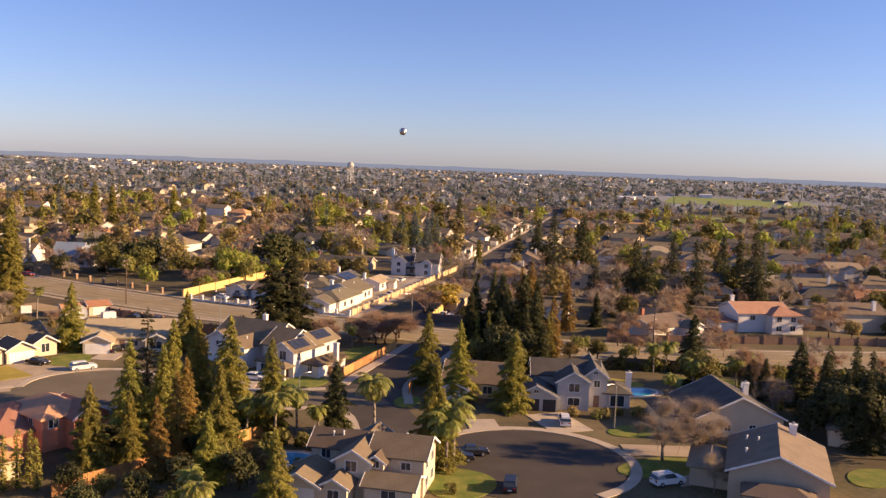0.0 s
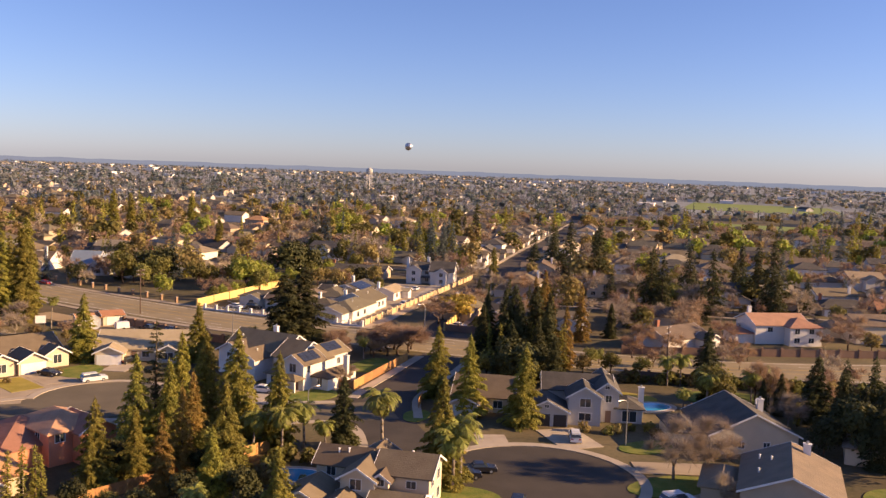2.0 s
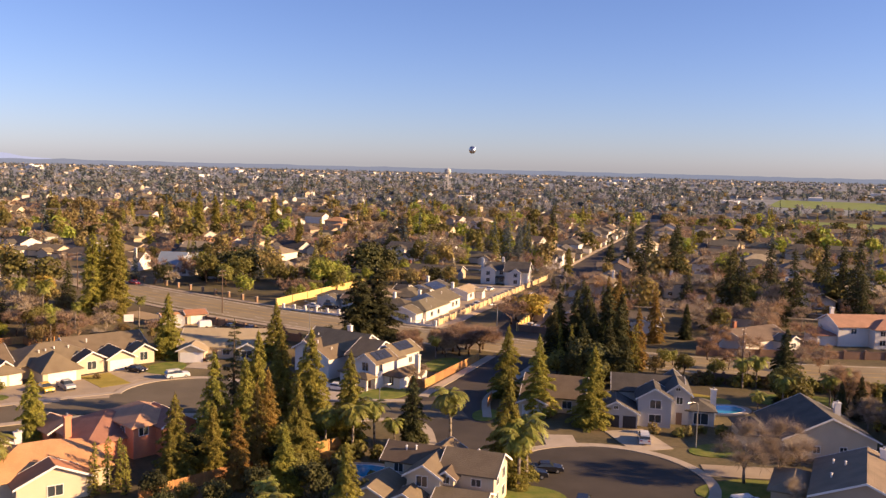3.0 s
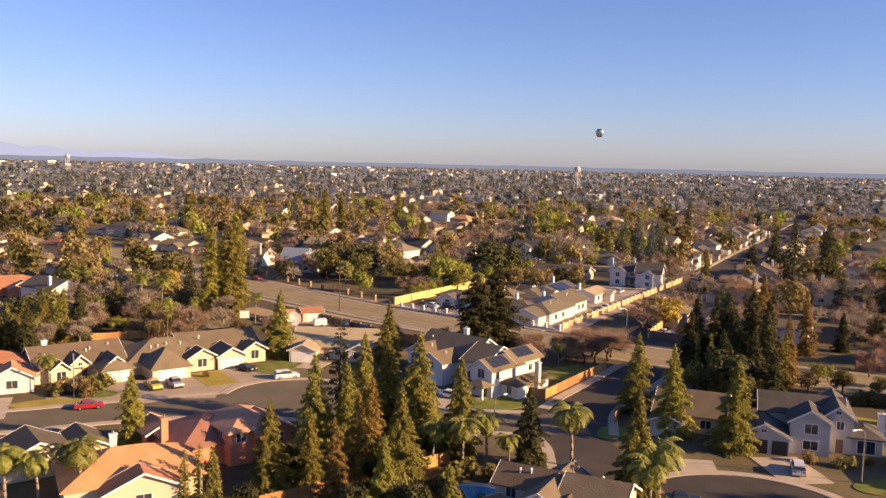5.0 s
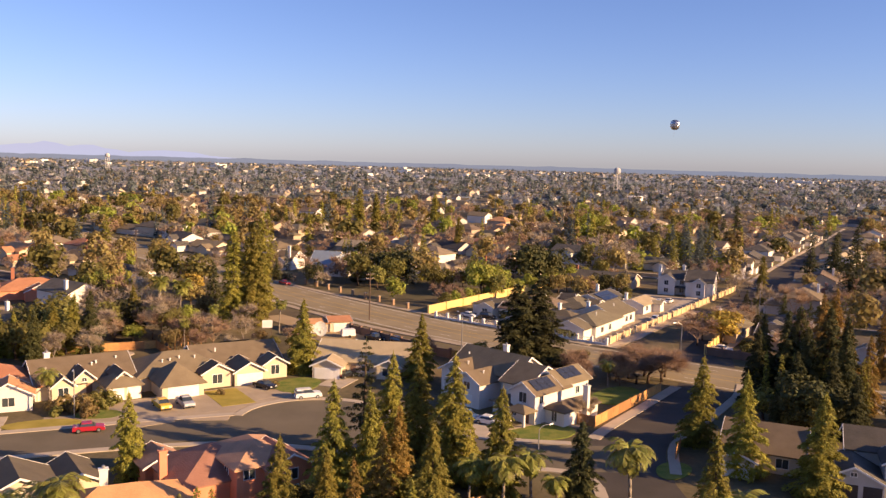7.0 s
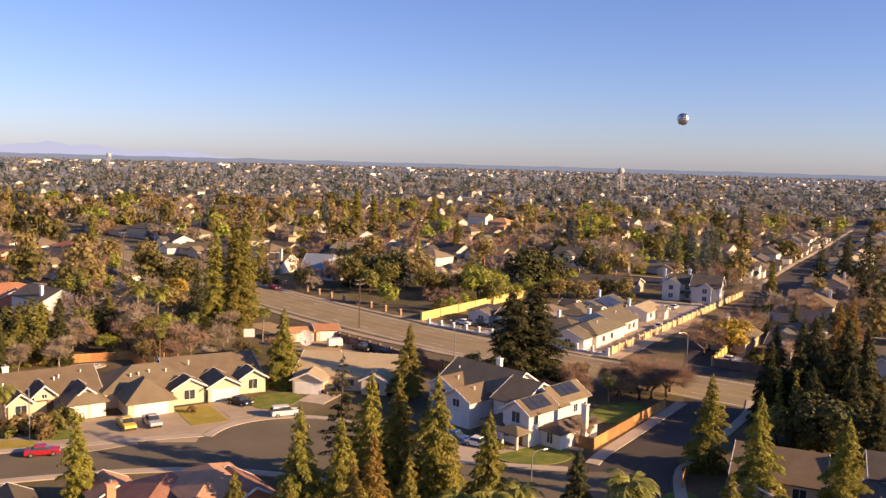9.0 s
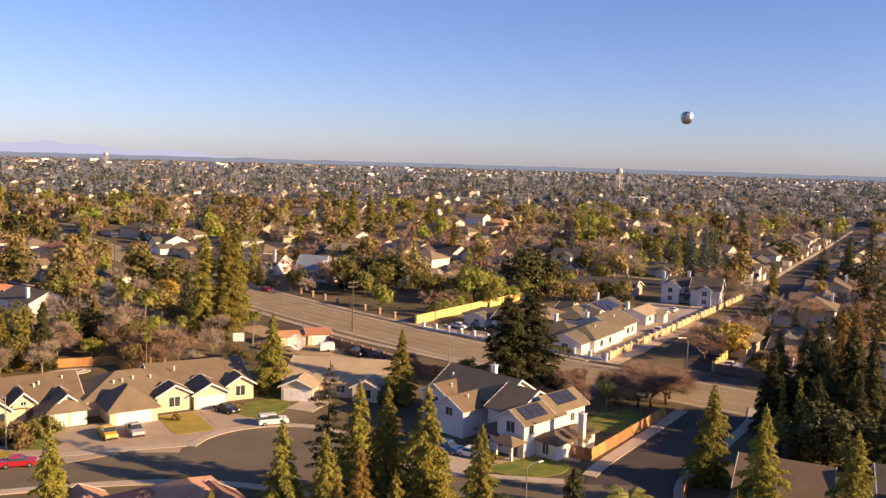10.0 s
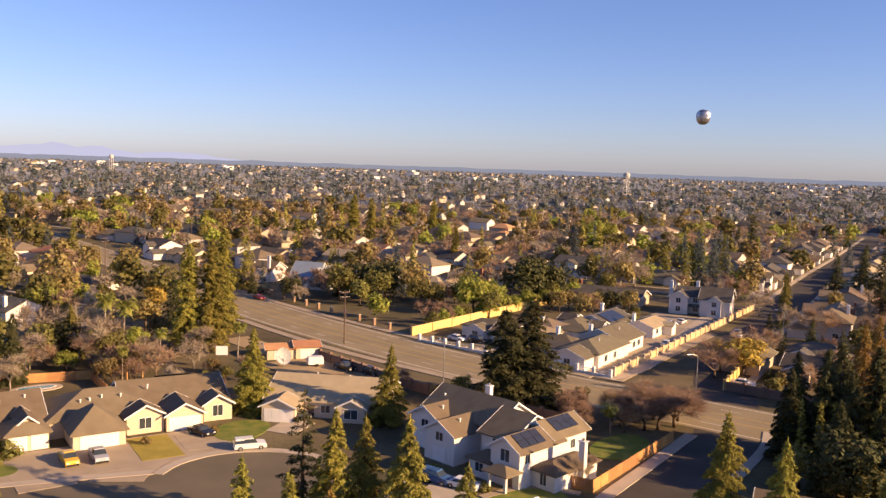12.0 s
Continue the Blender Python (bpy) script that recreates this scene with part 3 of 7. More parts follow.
# panels on the sunny slopes of two wings
for x0, y0, ridge, fall in ((8.95, -5.4, 6.82, 0.62), (8.2, 3.0, 7.25, 0.6)):
    for r in range(2):
        for q in range(3):
            xa, ya = x0 + r * 1.05, y0 + q * 1.7
            xb, yb, top = xa + 0.98, ya + 1.6, lambda x: ridge - (x - x0 + 0.25) * fall + 0.1
            p = [(xa, ya, top(xa)), (xb, ya, top(xb)), (xb, yb, top(xb)), (xa, yb, top(xa))]
            part("solar_panel", Mesh().add(p + [(i, j, k + 0.07) for i, j, k in p], [(3, 2, 1, 0), (4, 5, 6, 7), (0, 1, 5, 4), (1, 2, 6, 5), (2, 3, 7, 6), (3, 0, 4, 7)]), SOLAR, h, "dark blue solar panel")
for s, at, z, w, hh in (("f", (8.7, -6.2), 3.4, 1.5, 1.6), ("f", (7.0, -6.2), 0.9, 0.9, 1.4), ("r", (11.2, -4.6), 3.4, 1.0, 1.3), ("r", (10.8, 6), 3.2, 1.0, 1.2), ("l", (-12.5, 5), 3.2, 1.2, 1.2), ("f", (-9.3, -3.4), 3.2, 1.4, 1.2), ("f", (-3.7, -6), 3.1, 1.4, 1.2), ("f", (13.1, -3.5), 0.7, 1.0, 1.8), ("f", (4.4, -6.4), 0.9, 1.4, 1.2), ("f", (4.0, -2.6), 3.5, 1.2, 1.0)):
    window(h, s, at, z, w, hh)
garage(h, "f", (-9.3, -3.4)); garage(h, "f", (-3.7, -6), 2.6); door(h, "f", (9.6, -6.2)); vents(h, [(-8.0, -1, 6.0), (-2.6, -3, 5.6), (-10.5, 2, 6.8)])

# low tan-roofed house at the bend
h = house(-16.5, 156, -6, [(-10, 9.5, -7.5, 7.5, 0, 2.9, 0.34, "gx"), (-9.5, -4, -11.5, -7.5, 0, 2.8, 0.45, "gy"), (2.5, 7, -9.5, -7.5, 0, 2.8, 0.5, "gy")], CREAM_S, TAN, "single-storey cream house with a broad tan shingle roof")
garage(h, "f", (-6.7, -11.5)); window(h, "f", (4.7, -9.5), 0.7, 2.2, 1.5); window(h, "f", (0, -7.5), 0.9, 1.5, 1.2); vents(h, [(2, 2, 4.6), (-4, 3, 4.5)]); door(h, "f", (-2.4, -7.5)); window(h, "l", (-10, -2), 0.9, 1.4, 1.2)

# cream houses round the bend, with white garage doors
h = house(-42, 149.5, 30, [(-9, 7, -4, 8, 0, 2.9, 0.45, "gx"), (-4, 1.6, -10.5, -4, 0, 2.8, 0.55, "gy"), (2.5, 7, -7.5, -4, 0, 3.0, 0.6, "gy")], CREAM_S, GREY, "cream stucco house with steep white-trimmed gables", "houses round the bend")
garage(h, "f", (-1.2, -10.5)); window(h, "f", (4.7, -7.5), 0.8, 1.6, 1.7); window(h, "r", (7, 2), 0.9, 1.6, 1.2); solar(h, -3, 3, 2.6, 6.5, 5.65, 3.9, 4, 1); vents(h, [(-5, -1, 4.9)])
h = house(-50.5, 137.4, 33, [(-7, 9, -1, 11, 0, 2.9, 0.45, "hip"), (-4.8, 2.4, -8, 0.5, 0, 2.8, 0.74, "hip"), (3.5, 9, -4, -1, 0, 3.0, 0.55, "gy")], CREAM_S, GREY, "cream stucco house with a tall hipped garage roof", "houses round the bend")
garage(h, "f", (-1.2, -8), 5.4); window(h, "f", (6.2, -4), 0.8, 1.8, 1.6); door(h, "f", (2.9, -1)); vents(h, [(-2, 2, 4.35), (-0.6, 2.2, 4.4), (1.2, 2.6, 4.6), (4, 2.4, 4.5)])
h = house(-64.3, 130.8, 35, [(-8, 8, -1, 11, 0, 2.9, 0.5, "gx"), (2, 7.5, -7, -1, 0, 2.8, 0.55, "hip"), (-6, -2.5, -3, -1, 0, 2.9, 0.8, "gy"), (-2.2, 0.8, -2.4, 1.5, 2.6, 3.7, 0.9, "gy"), (4, 6, -5.2, 0, 3.2, 3.9, 0.8, "gy")], CREAM_S, GREY, "cream stucco house with small roof gables", "houses round the bend")
garage(h, "f", (3.4, -7), 2.5); garage(h, "f", (6.2, -7), 2.2); window(h, "f", (-4.2, -3), 0.8, 1.6, 1.5); chimney(h, -5, 6, 6.8); window(h, "f", (-0.7, -2.4), 2.9, 0.7, 0.6); door(h, "f", (0.4, -1)); vents(h, [(-6, 2, 4.5), (6, 3.4, 5.1), (1.6, 2.2, 4.6), (2.4, 2.6, 4.8)])
h = house(-77.5, 125.5, 24, [(-9, 7, -3, 9, 0, 2.9, 0.45, "hip"), (-1, 6, -8, -3, 0, 2.9, 0.55, "gy"), (-8, -3, -6, -3, 0, 2.9, 0.6, "gy")], WHITE_S, TERRA, "white stucco house with a terracotta tile roof")
garage(h, "f", (-5.5, -6), 4.0); window(h, "f", (2.5, -8), 0.9, 1.8, 1.4); door(h, "f", (-1.6, -3)); vents(h, [(0, 1, 5)])
# salmon house and near terracotta roofs
h = house(-31, 90, 36, [(-7, 5, -6, 6, 0, 3.2, 0.45, "hip"), (-1, 7, -8, 2, 0, 5.0, 0.45, "hip"), (-8, -3, 4, 9, 0, 2.9, 0.5, "gy"), (2.5, 8, -10, -3, 0, 4.8, 0.55, "gy")], SALMON_S, SALMON_R, "salmon stucco two-storey house with a tile roof")
chimney(h, -7.5, -1, 6.4, SALMON_S); window(h, "r", (8, -6), 3.0, 1.0, 1.2); window(h, "f", (0.6, -8), 3.3, 1.4, 1.2); window(h, "f", (5.2, -10), 3.0, 1.6, 1.3); window(h, "f", (5.2, -10), 0.8, 1.8, 1.4); window(h, "l", (-1, -5), 3.3, 1.0, 1.1)
h = house(-38.5, 75.5, 25, [(-8, 8, -6, 6, 0, 3.0, 0.42, "hip"), (-4, 5, -9, -6, 0, 2.9, 0.45, "gy")], CREAM_S, TERRA, "cream house with an orange tile roof in tree shade")
chimney(h, -1, 6.4, 5.4); window(h, "r", (8, 0), 0.9, 1.8, 1.3); window(h, "f", (0.5, -9), 0.9, 1.8, 1.3)
h = house(-52.5, 82, 34, [(-5, 4, -4, 4, 0, 2.9, 0.45, "gy"), (4, 8.6, -3, 5, 0, 2.8, 0.5, "gy")], CREAM_S, SHAKE, "cream house with brown shingle gables among palms")
window(h, "f", (0, -4), 0.9, 1.6, 1.3)
# house by the pool near the camera
h = house(13, 63.5, -29, [(-6, 1.2, -1, 4.5, 0, 4.9, 0.55, "gx"), (-1.2, 3.2, -5.5, 6, 0, 5.0, 0.6, "gy"), (2.6, 9.5, -3, 4, 0, 5.2, 0.5, "gx"), (-7.5, -2, -9.5, -3, 0, 2.8, 0.5, "gy"), (-2, 1.4, -9, -5.5, 0, 2.8, 0.55, "gy"), (3.2, 9.2, -7.5, -3, 0, 2.8, 0.42, "gx"), (2.7, 4.7, -4.6, -1.5, 3.6, 4.9, 0.7, "gy")], CREAM_S, GREY, "cream two-storey house with tan-grey shingle roofs beside a pool")
garage(h, "f", (-4.75, -9.5), 4.4); window(h, "f", (-0.3, -9), 0.9, 1.4, 1.2); window(h, "f", (0.8, -5.5), 3.4, 1.4, 1.3)
for z in (0.9, 3.3):
    for y in (-1.2, 2):
        window(h, "r", (9.5, y), z, 1.2, 1.3)
window(h, "f", (3.7, -4.6), 3.9, 0.9, 0.8); window(h, "f", (6.2, -7.5), 0.9, 1.8, 1.3); window(h, "f", (7.2, -3), 3.4, 1.2, 0.9); window(h, "f", (-4, -1), 3.2, 1.2, 1.2)
vents(h, [(-3.5, 0.6, 5.9), (-2.2, 0.8, 6.0), (6, 2.4, 6.0)])
# grey two-storey house at the turning circle
h = house(58.4, 95, -21, [(-6.5, 5.4, -0.5, 7.5, 0, 5.0, 0.5, "gx"), (-2.5, 3.0, -6, -0.5, 0, 5.2, 0.6, "gy"), (-9.8, -2.6, -7.6, 0, 0, 2.8, 0.5, "gy"), (6, 10.5, -3, 4, 0, 2.9, 0.42, "hip"), (2.2, 6.4, -3.2, 8, 0, 5.6, 0.75, "gy")], GREY_S, DARK, "pale grey two-storey house with white-trimmed gables")
garage(h, "f", (-7.4, -7.6), 3.6, 2.1, True); garage(h, "f", (-3.9, -7.6), 2.2, 2.1, True); window(h, "f", (-6.2, -7.6), 3.2, 0.7, 0.5); window(h, "f", (0.4, -6), 3.3, 1.8, 1.4); window(h, "f", (0.4, -6), 0.9, 2.0, 1.3); window(h, "f", (4.6, -3.2), 3.6, 1.0, 1.2); window(h, "f", (4.3, -3.2), 5.9, 0.7, 0.5); chimney(h, 10.8, 1.5, 5.6); window(h, "r", (6.4, 5), 3.3, 1.0, 1.2); window(h, "r", (10.5, 1), 0.9, 1.6, 1.3); door(h, "f", (4.6, -3.2)); window(h, "f", (8.3, -3), 0.3, 2.4, 1.9)
h = house(45.5, 104, -25, [(-7, 3.6, -5, 7, 0, 3.0, 0.42, "gx"), (-7, -2.2, -9.5, -5, 0, 2.8, 0.42, "gy")], CREAM_S, GREY, "cream single-storey house with a grey shingle roof behind conifers")
garage(h, "f", (-4.6, -9.5), 3.6); window(h, "r", (3.6, 2), 0.9, 1.6, 1.3); window(h, "f", (1, -5), 0.9, 1.6, 1.3)
# houses on the near side of the turning circle
h = house(78.5, 77, -15, [(-7, 7, -7, 7, 0, 3.3, 0.48, "gy"), (-12, -7, -5, 4, 0, 3.0, 0.4, "hip")], CREAM_S, DARK, "cream house with a long dark grey gabled roof")
chimney(h, 4.5, 3, 6.6); window(h, "f", (-2, -7), 1.0, 1.0, 1.0); window(h, "f", (2, -7), 1.0, 1.0, 1.0); window(h, "f", (5.5, -7), 1.0, 1.0, 1.0); vents(h, [(3, 1, 6.4)])
h = house(67.6, 50, -37, [(-6, 6, -8, 7, 0, 4.4, 0.42, "gy"), (-11, -6, -4, 5, 0, 2.9, 0.42, "hip"), (-4, 4, -12, -8, 0, 2.9, 0.4, "hip")], TAN_S, BROWN, "tan two-storey house with brown shingle roofs")
vents(h, [(-4, 3, 5.4), (-2.5, 1, 6.0), (-4, -3, 5.4)]); chimney(h, 2, 5.5, 7.6); window(h, "r", (6, 0), 2.6, 1.4, 1.2); window(h, "b", (0, 7), 2.8, 1.4, 1.2)
h = house(98, 66, 50, [(-8, 8, -6, 6, 0, 3.0, 0.42, "hip"), (-4, 3, -10, -6, 0, 2.9, 0.45, "gy")], CREAM_S, BROWN, "cream house with a brown shingle roof among trees")
window(h, "f", (-0.5, -10), 0.9, 1.6, 1.3)
# walled white house beyond the arterial
h = house(38, 207, 57, [(-15, 2, -6, 3, 0, 3.3, 0.4, "hip"), (0, 14, -5, 6, 0, 3.4, 0.42, "gx"), (-9, -3, 3, 13, 0, 3.2, 0.42, "hip"), (6, 12, 6, 14, 0, 3.2, 0.42, "hip"), (-20, -15, -5, 3, 0, 3.0, 0.4, "gx")], WHITE_S, SHAKE, "long white single-storey house with olive-brown roofs")
for k in (-11, -6, 3, 8, 11):
    window(h, "f", (k, -6 if k < 0 else -5), 0.9, 1.5, 1.4)
window(h, "l", (-20, -1), 0.9, 1.4, 1.4); chimney(h, 1, 3, 6.3); chimney(h, -6, 8, 6.2); vents(h, [(6, -2, 5.2), (-8, -3, 4.8), (9, 3, 5.0)])
h = house(78.8, 270.5, -25, [(-7, 6, -3, 6, 0, 5.4, 0.5, "gx"), (-8, -2.6, -6, 4, 0, 5.4, 0.6, "gy"), (1, 9.5, -6.5, 3.5, 0, 5.4, 0.6, "gx"), (-2.6, 1, -5.4, -3, 2.5, 2.7, 0.3, "gx"), (3.4, 7.2, -8, -6.5, 0, 5.2, 0.6, "gy")], WHITE_S, DARK, "white two-storey house with steep dark gables beyond the wall")
for s, at, z in (("f", (-5.3, -6), 3.4), ("f", (-5.3, -6), 0.9), ("f", (-0.8, -3), 3.4), ("f", (-0.8, -3), 0.7), ("f", (5.3, -8), 3.3), ("f", (5.3, -8), 0.9), ("r", (9.5, -3.6), 3.4), ("r", (9.5, 0.8), 3.4), ("r", (9.5, -3.6), 0.9), ("r", (9.5, 0.8), 0.9)):
    window(h, s, at, z, 1.3, 1.4)
chimney(h, -8.6, 0, 9.2); chimney(h, -1.2, 2.6, 9.4)
h = house(25, 216, 57, [(-9, 4, -4, 4, 0, 3.1, 0.4, "hip"), (2, 12, -3, 6, 0, 3.2, 0.42, "hip"), (-6, 0, 4, 10, 0, 3.0, 0.42, "gy")], WHITE_S, BROWN, "white outbuilding with hipped brown roofs inside the wall")
window(h, "f", (-5, -4), 0.9, 1.6, 1.3); window(h, "l", (-9, 0), 0.9, 1.6, 1.3); chimney(h, 5, 2, 6.0)
h = house(44, 238, 57, [(-8, 8, -5, 5, 0, 3.0, 0.38, "gx"), (-8, -2, 5, 9, 0, 2.9, 0.4, "gy")], WHITE_S, DARK, "low white house with dark roofs and panels behind the wall")
solar(h, -6, 4, -4.8, -0.8, 3.2, 4.75, 5, 2); chimney(h, 6, 3, 6.0)
h = house(30.5, 199.5, -31, [(-7, 7, -2.6, 2.6, 0, 2.8, 0.3, "gx")], WHITE_S, DARK, "long low white outbuilding with a dark gabled roof")
window(h, "f", (-4, -2.6), 1.0, 1.2, 1.0); door(h, "f", (3, -2.6))
h = house(13, 223, -33, [(-6, 6, -3, 4, 0, 2.9, 0.4, "hip"), (-3, 2, -6, -3, 0, 2.8, 0.42, "gy")], WHITE_S, SHAKE, "small white house with an olive-brown roof inside the wall")
window(h, "f", (-0.5, -6), 0.9, 1.5, 1.2)
h = house(-85, 193, 40, [(-7, 7, -5, 5, 0, 2.9, 0.4, "gx"), (0, 5, -9, -5, 0, 2.8, 0.45, "gy")], CREAM_S, GREY, "cream house with grey roofs hidden among garden trees")
window(h, "f", (2.5, -9), 0.9, 1.6, 1.3)
h = house(-121, 232, 30, [(-9, 9, -6, 6, 0, 3.0, 0.4, "hip"), (-2, 6, -10, -6, 0, 2.9, 0.45, "gy"), (-12, -6, -4, 8, 0, 3.0, 0.4, "hip")], SALMON_S, TERRA, "sprawling house with terracotta tile roofs among trees")
chimney(h, -4, 4, 8.0, BRICK); window(h, "f", (2, -10), 0.9, 1.8, 1.3)
# low roofs round the walled court
h = house(54, 287, -28, [(-15, 12, -5.5, 5.5, 0, 3.0, 0.36, "gx"), (2, 9, -10, -5.5, 0, 2.9, 0.4, "gy")], TAN_S, DARK, "long low house with a dark shingle roof behind walls")
window(h, "f", (-8, -5.5), 0.9, 1.8, 1.3); window(h, "f", (-2, -5.5), 0.9, 1.8, 1.3); garage(h, "f", (5.5, -10)); chimney(h, -10, 2, 6.2, BRICK)
h = house(36, 230, 57, [(-6, 6, -4, 4, 0, 2.9, 0.36, "hip"), (-2, 4, -7, -4, 0, 2.8, 0.4, "gy")], WHITE_S, SHAKE, "small white garden house with a weathered roof in a court")
window(h, "f", (1, -7), 0.9, 1.6, 1.3); vents(h, [(2, 1, 4.2)])
h = house(54, 233, 57, [(-5, 6, -4, 3.5, 0, 2.9, 0.36, "gx"), (2, 5, -6.5, -4, 0, 2.8, 0.4, "gy")], WHITE_S, TAN, "white wing with a tan roof beside the wall")
window(h, "f", (-2, -4), 0.9, 1.6, 1.3); garage(h, "r", (6, 0), 3.2); chimney(h, -3, 2, 5.6)
h = house(81, 188, -33, [(-7, 7, -4.5, 4.5, 0, 2.9, 0.42, "gx"), (-6, -1, -8, -4.5, 0, 2.8, 0.45, "gy")], TAN_S, DARK, "tan house with a dark roof behind the grove")
window(h, "f", (2, -4.5), 0.9, 1.6, 1.3); chimney(h, 4, 2, 5.9)
h = house(92, 178, -33, [(-6, 6, -4.5, 4.5, 0, 2.9, 0.42, "gx"), (0, 5, -8, -4.5, 0, 2.8, 0.5, "gy")], WHITE_S, GREY, "white-gabled house with a grey roof behind the grove")
window(h, "f", (-3, -4.5), 0.9, 1.6, 1.3); chimney(h, -4, 2, 5.9)
h = house(88, 204, -33, [(-7, 6, -4.5, 4.5, 0, 2.9, 0.42, "hip"), (-6, -1, -8, -4.5, 0, 2.8, 0.45, "gy")], WHITE_S, DARK, "white house with a dark hipped roof across the street")
window(h, "f", (3, -4.5), 0.9, 1.6, 1.3)
# workshop and shed on the dirt lot
h = house(-30.5, 193, 18, [(-5.8, 0.2, -2.6, 3, 0, 2.5, 0.2, "gx"), (0.2, 5.2, -3, 3, 0, 2.9, 0.22, "gx")], CREAM_S, TERRA, "small cream workshop with orange tile roofs and white doors")
garage(h, "f", (-2.8, -2.6), 3.0, 2.0); garage(h, "f", (2.7, -3), 3.2, 2.2)
# steep white and blue houses beyond the arterial
h = house(-42, 299, -20, [(-7, 3, -5, 5, 0, 3.2, 1.0, "gx"), (2, 8, -7, 5, 0, 3.6, 1.25, "gy")], WHITE_S, BLUE_S, "white house with steep blue-grey roofs")
window(h, "f", (5, -7), 3.6, 1.2, 1.4); window(h, "f", (5, -7), 0.9, 1.6, 1.4); window(h, "f", (-3, -5), 0.9, 1.6, 1.3)
h = house(-62, 312, -20, [(-6, 6, -5, 5, 0, 4.2, 0.5, "gx"), (1, 5, -8, -5, 0, 3.8, 0.6, "gy")], WHITE_S, GREY, "white house with a tall chimney")
chimney(h, 4.5, -4, 9.0, WHITE_S); window(h, "f", (3, -8), 1.0, 1.4, 1.3)
# houses right of the intersection
h = house(144, 153, -8, [(-9, 6, -4, 7, 0, 5.3, 0.4, "gx"), (-1, 8, -7, 2, 0, 5.2, 0.4, "hip"), (-14, -9, -3, 4, 0, 2.9, 0.4, "hip")], WHITE_S, SALMON_R, "white two-storey house with a pink tile roof")
for k in (1, 5):
    window(h, "f", (k, -7), 3.3, 1.3, 1.3); window(h, "f", (k, -7), 0.9, 1.5, 1.3)
window(h, "f", (-5, -4), 3.3, 1.4, 1.2); chimney(h, -7, 4, 8.9)
h = house(112, 152, 20, [(-9, 7, -5, 6, 0, 2.9, 0.4, "gx"), (1, 6, -9, -5, 0, 2.8, 0.5, "gy")], WHITE_S, BROWN, "white-gabled single-storey house among bare trees")
window(h, "f", (3.5, -9), 0.9, 1.6, 1.3); chimney(h, -4, 3, 6.3, BRICK)
h = house(68, 196, 58, [(-6, 6, -4, 5, 0, 2.9, 0.45, "hip"), (6, 10, -4, 2, 0, 2.8, 0.45, "gx")], TAN_S, SHAKE, "small tan house with a weathered roof behind a wall")
chimney(h, 5, 3, 6.4); window(h, "f", (0, -4), 0.9, 1.6, 1.3)


# ---- trees ----
def rnd_quad(m, c, u, v):
    m.add([c - u - 0.25 * v, c - 0.2 * u + v, c + u + 0.1 * v, c + 0.15 * u - v], [(0, 1, 2, 3)])


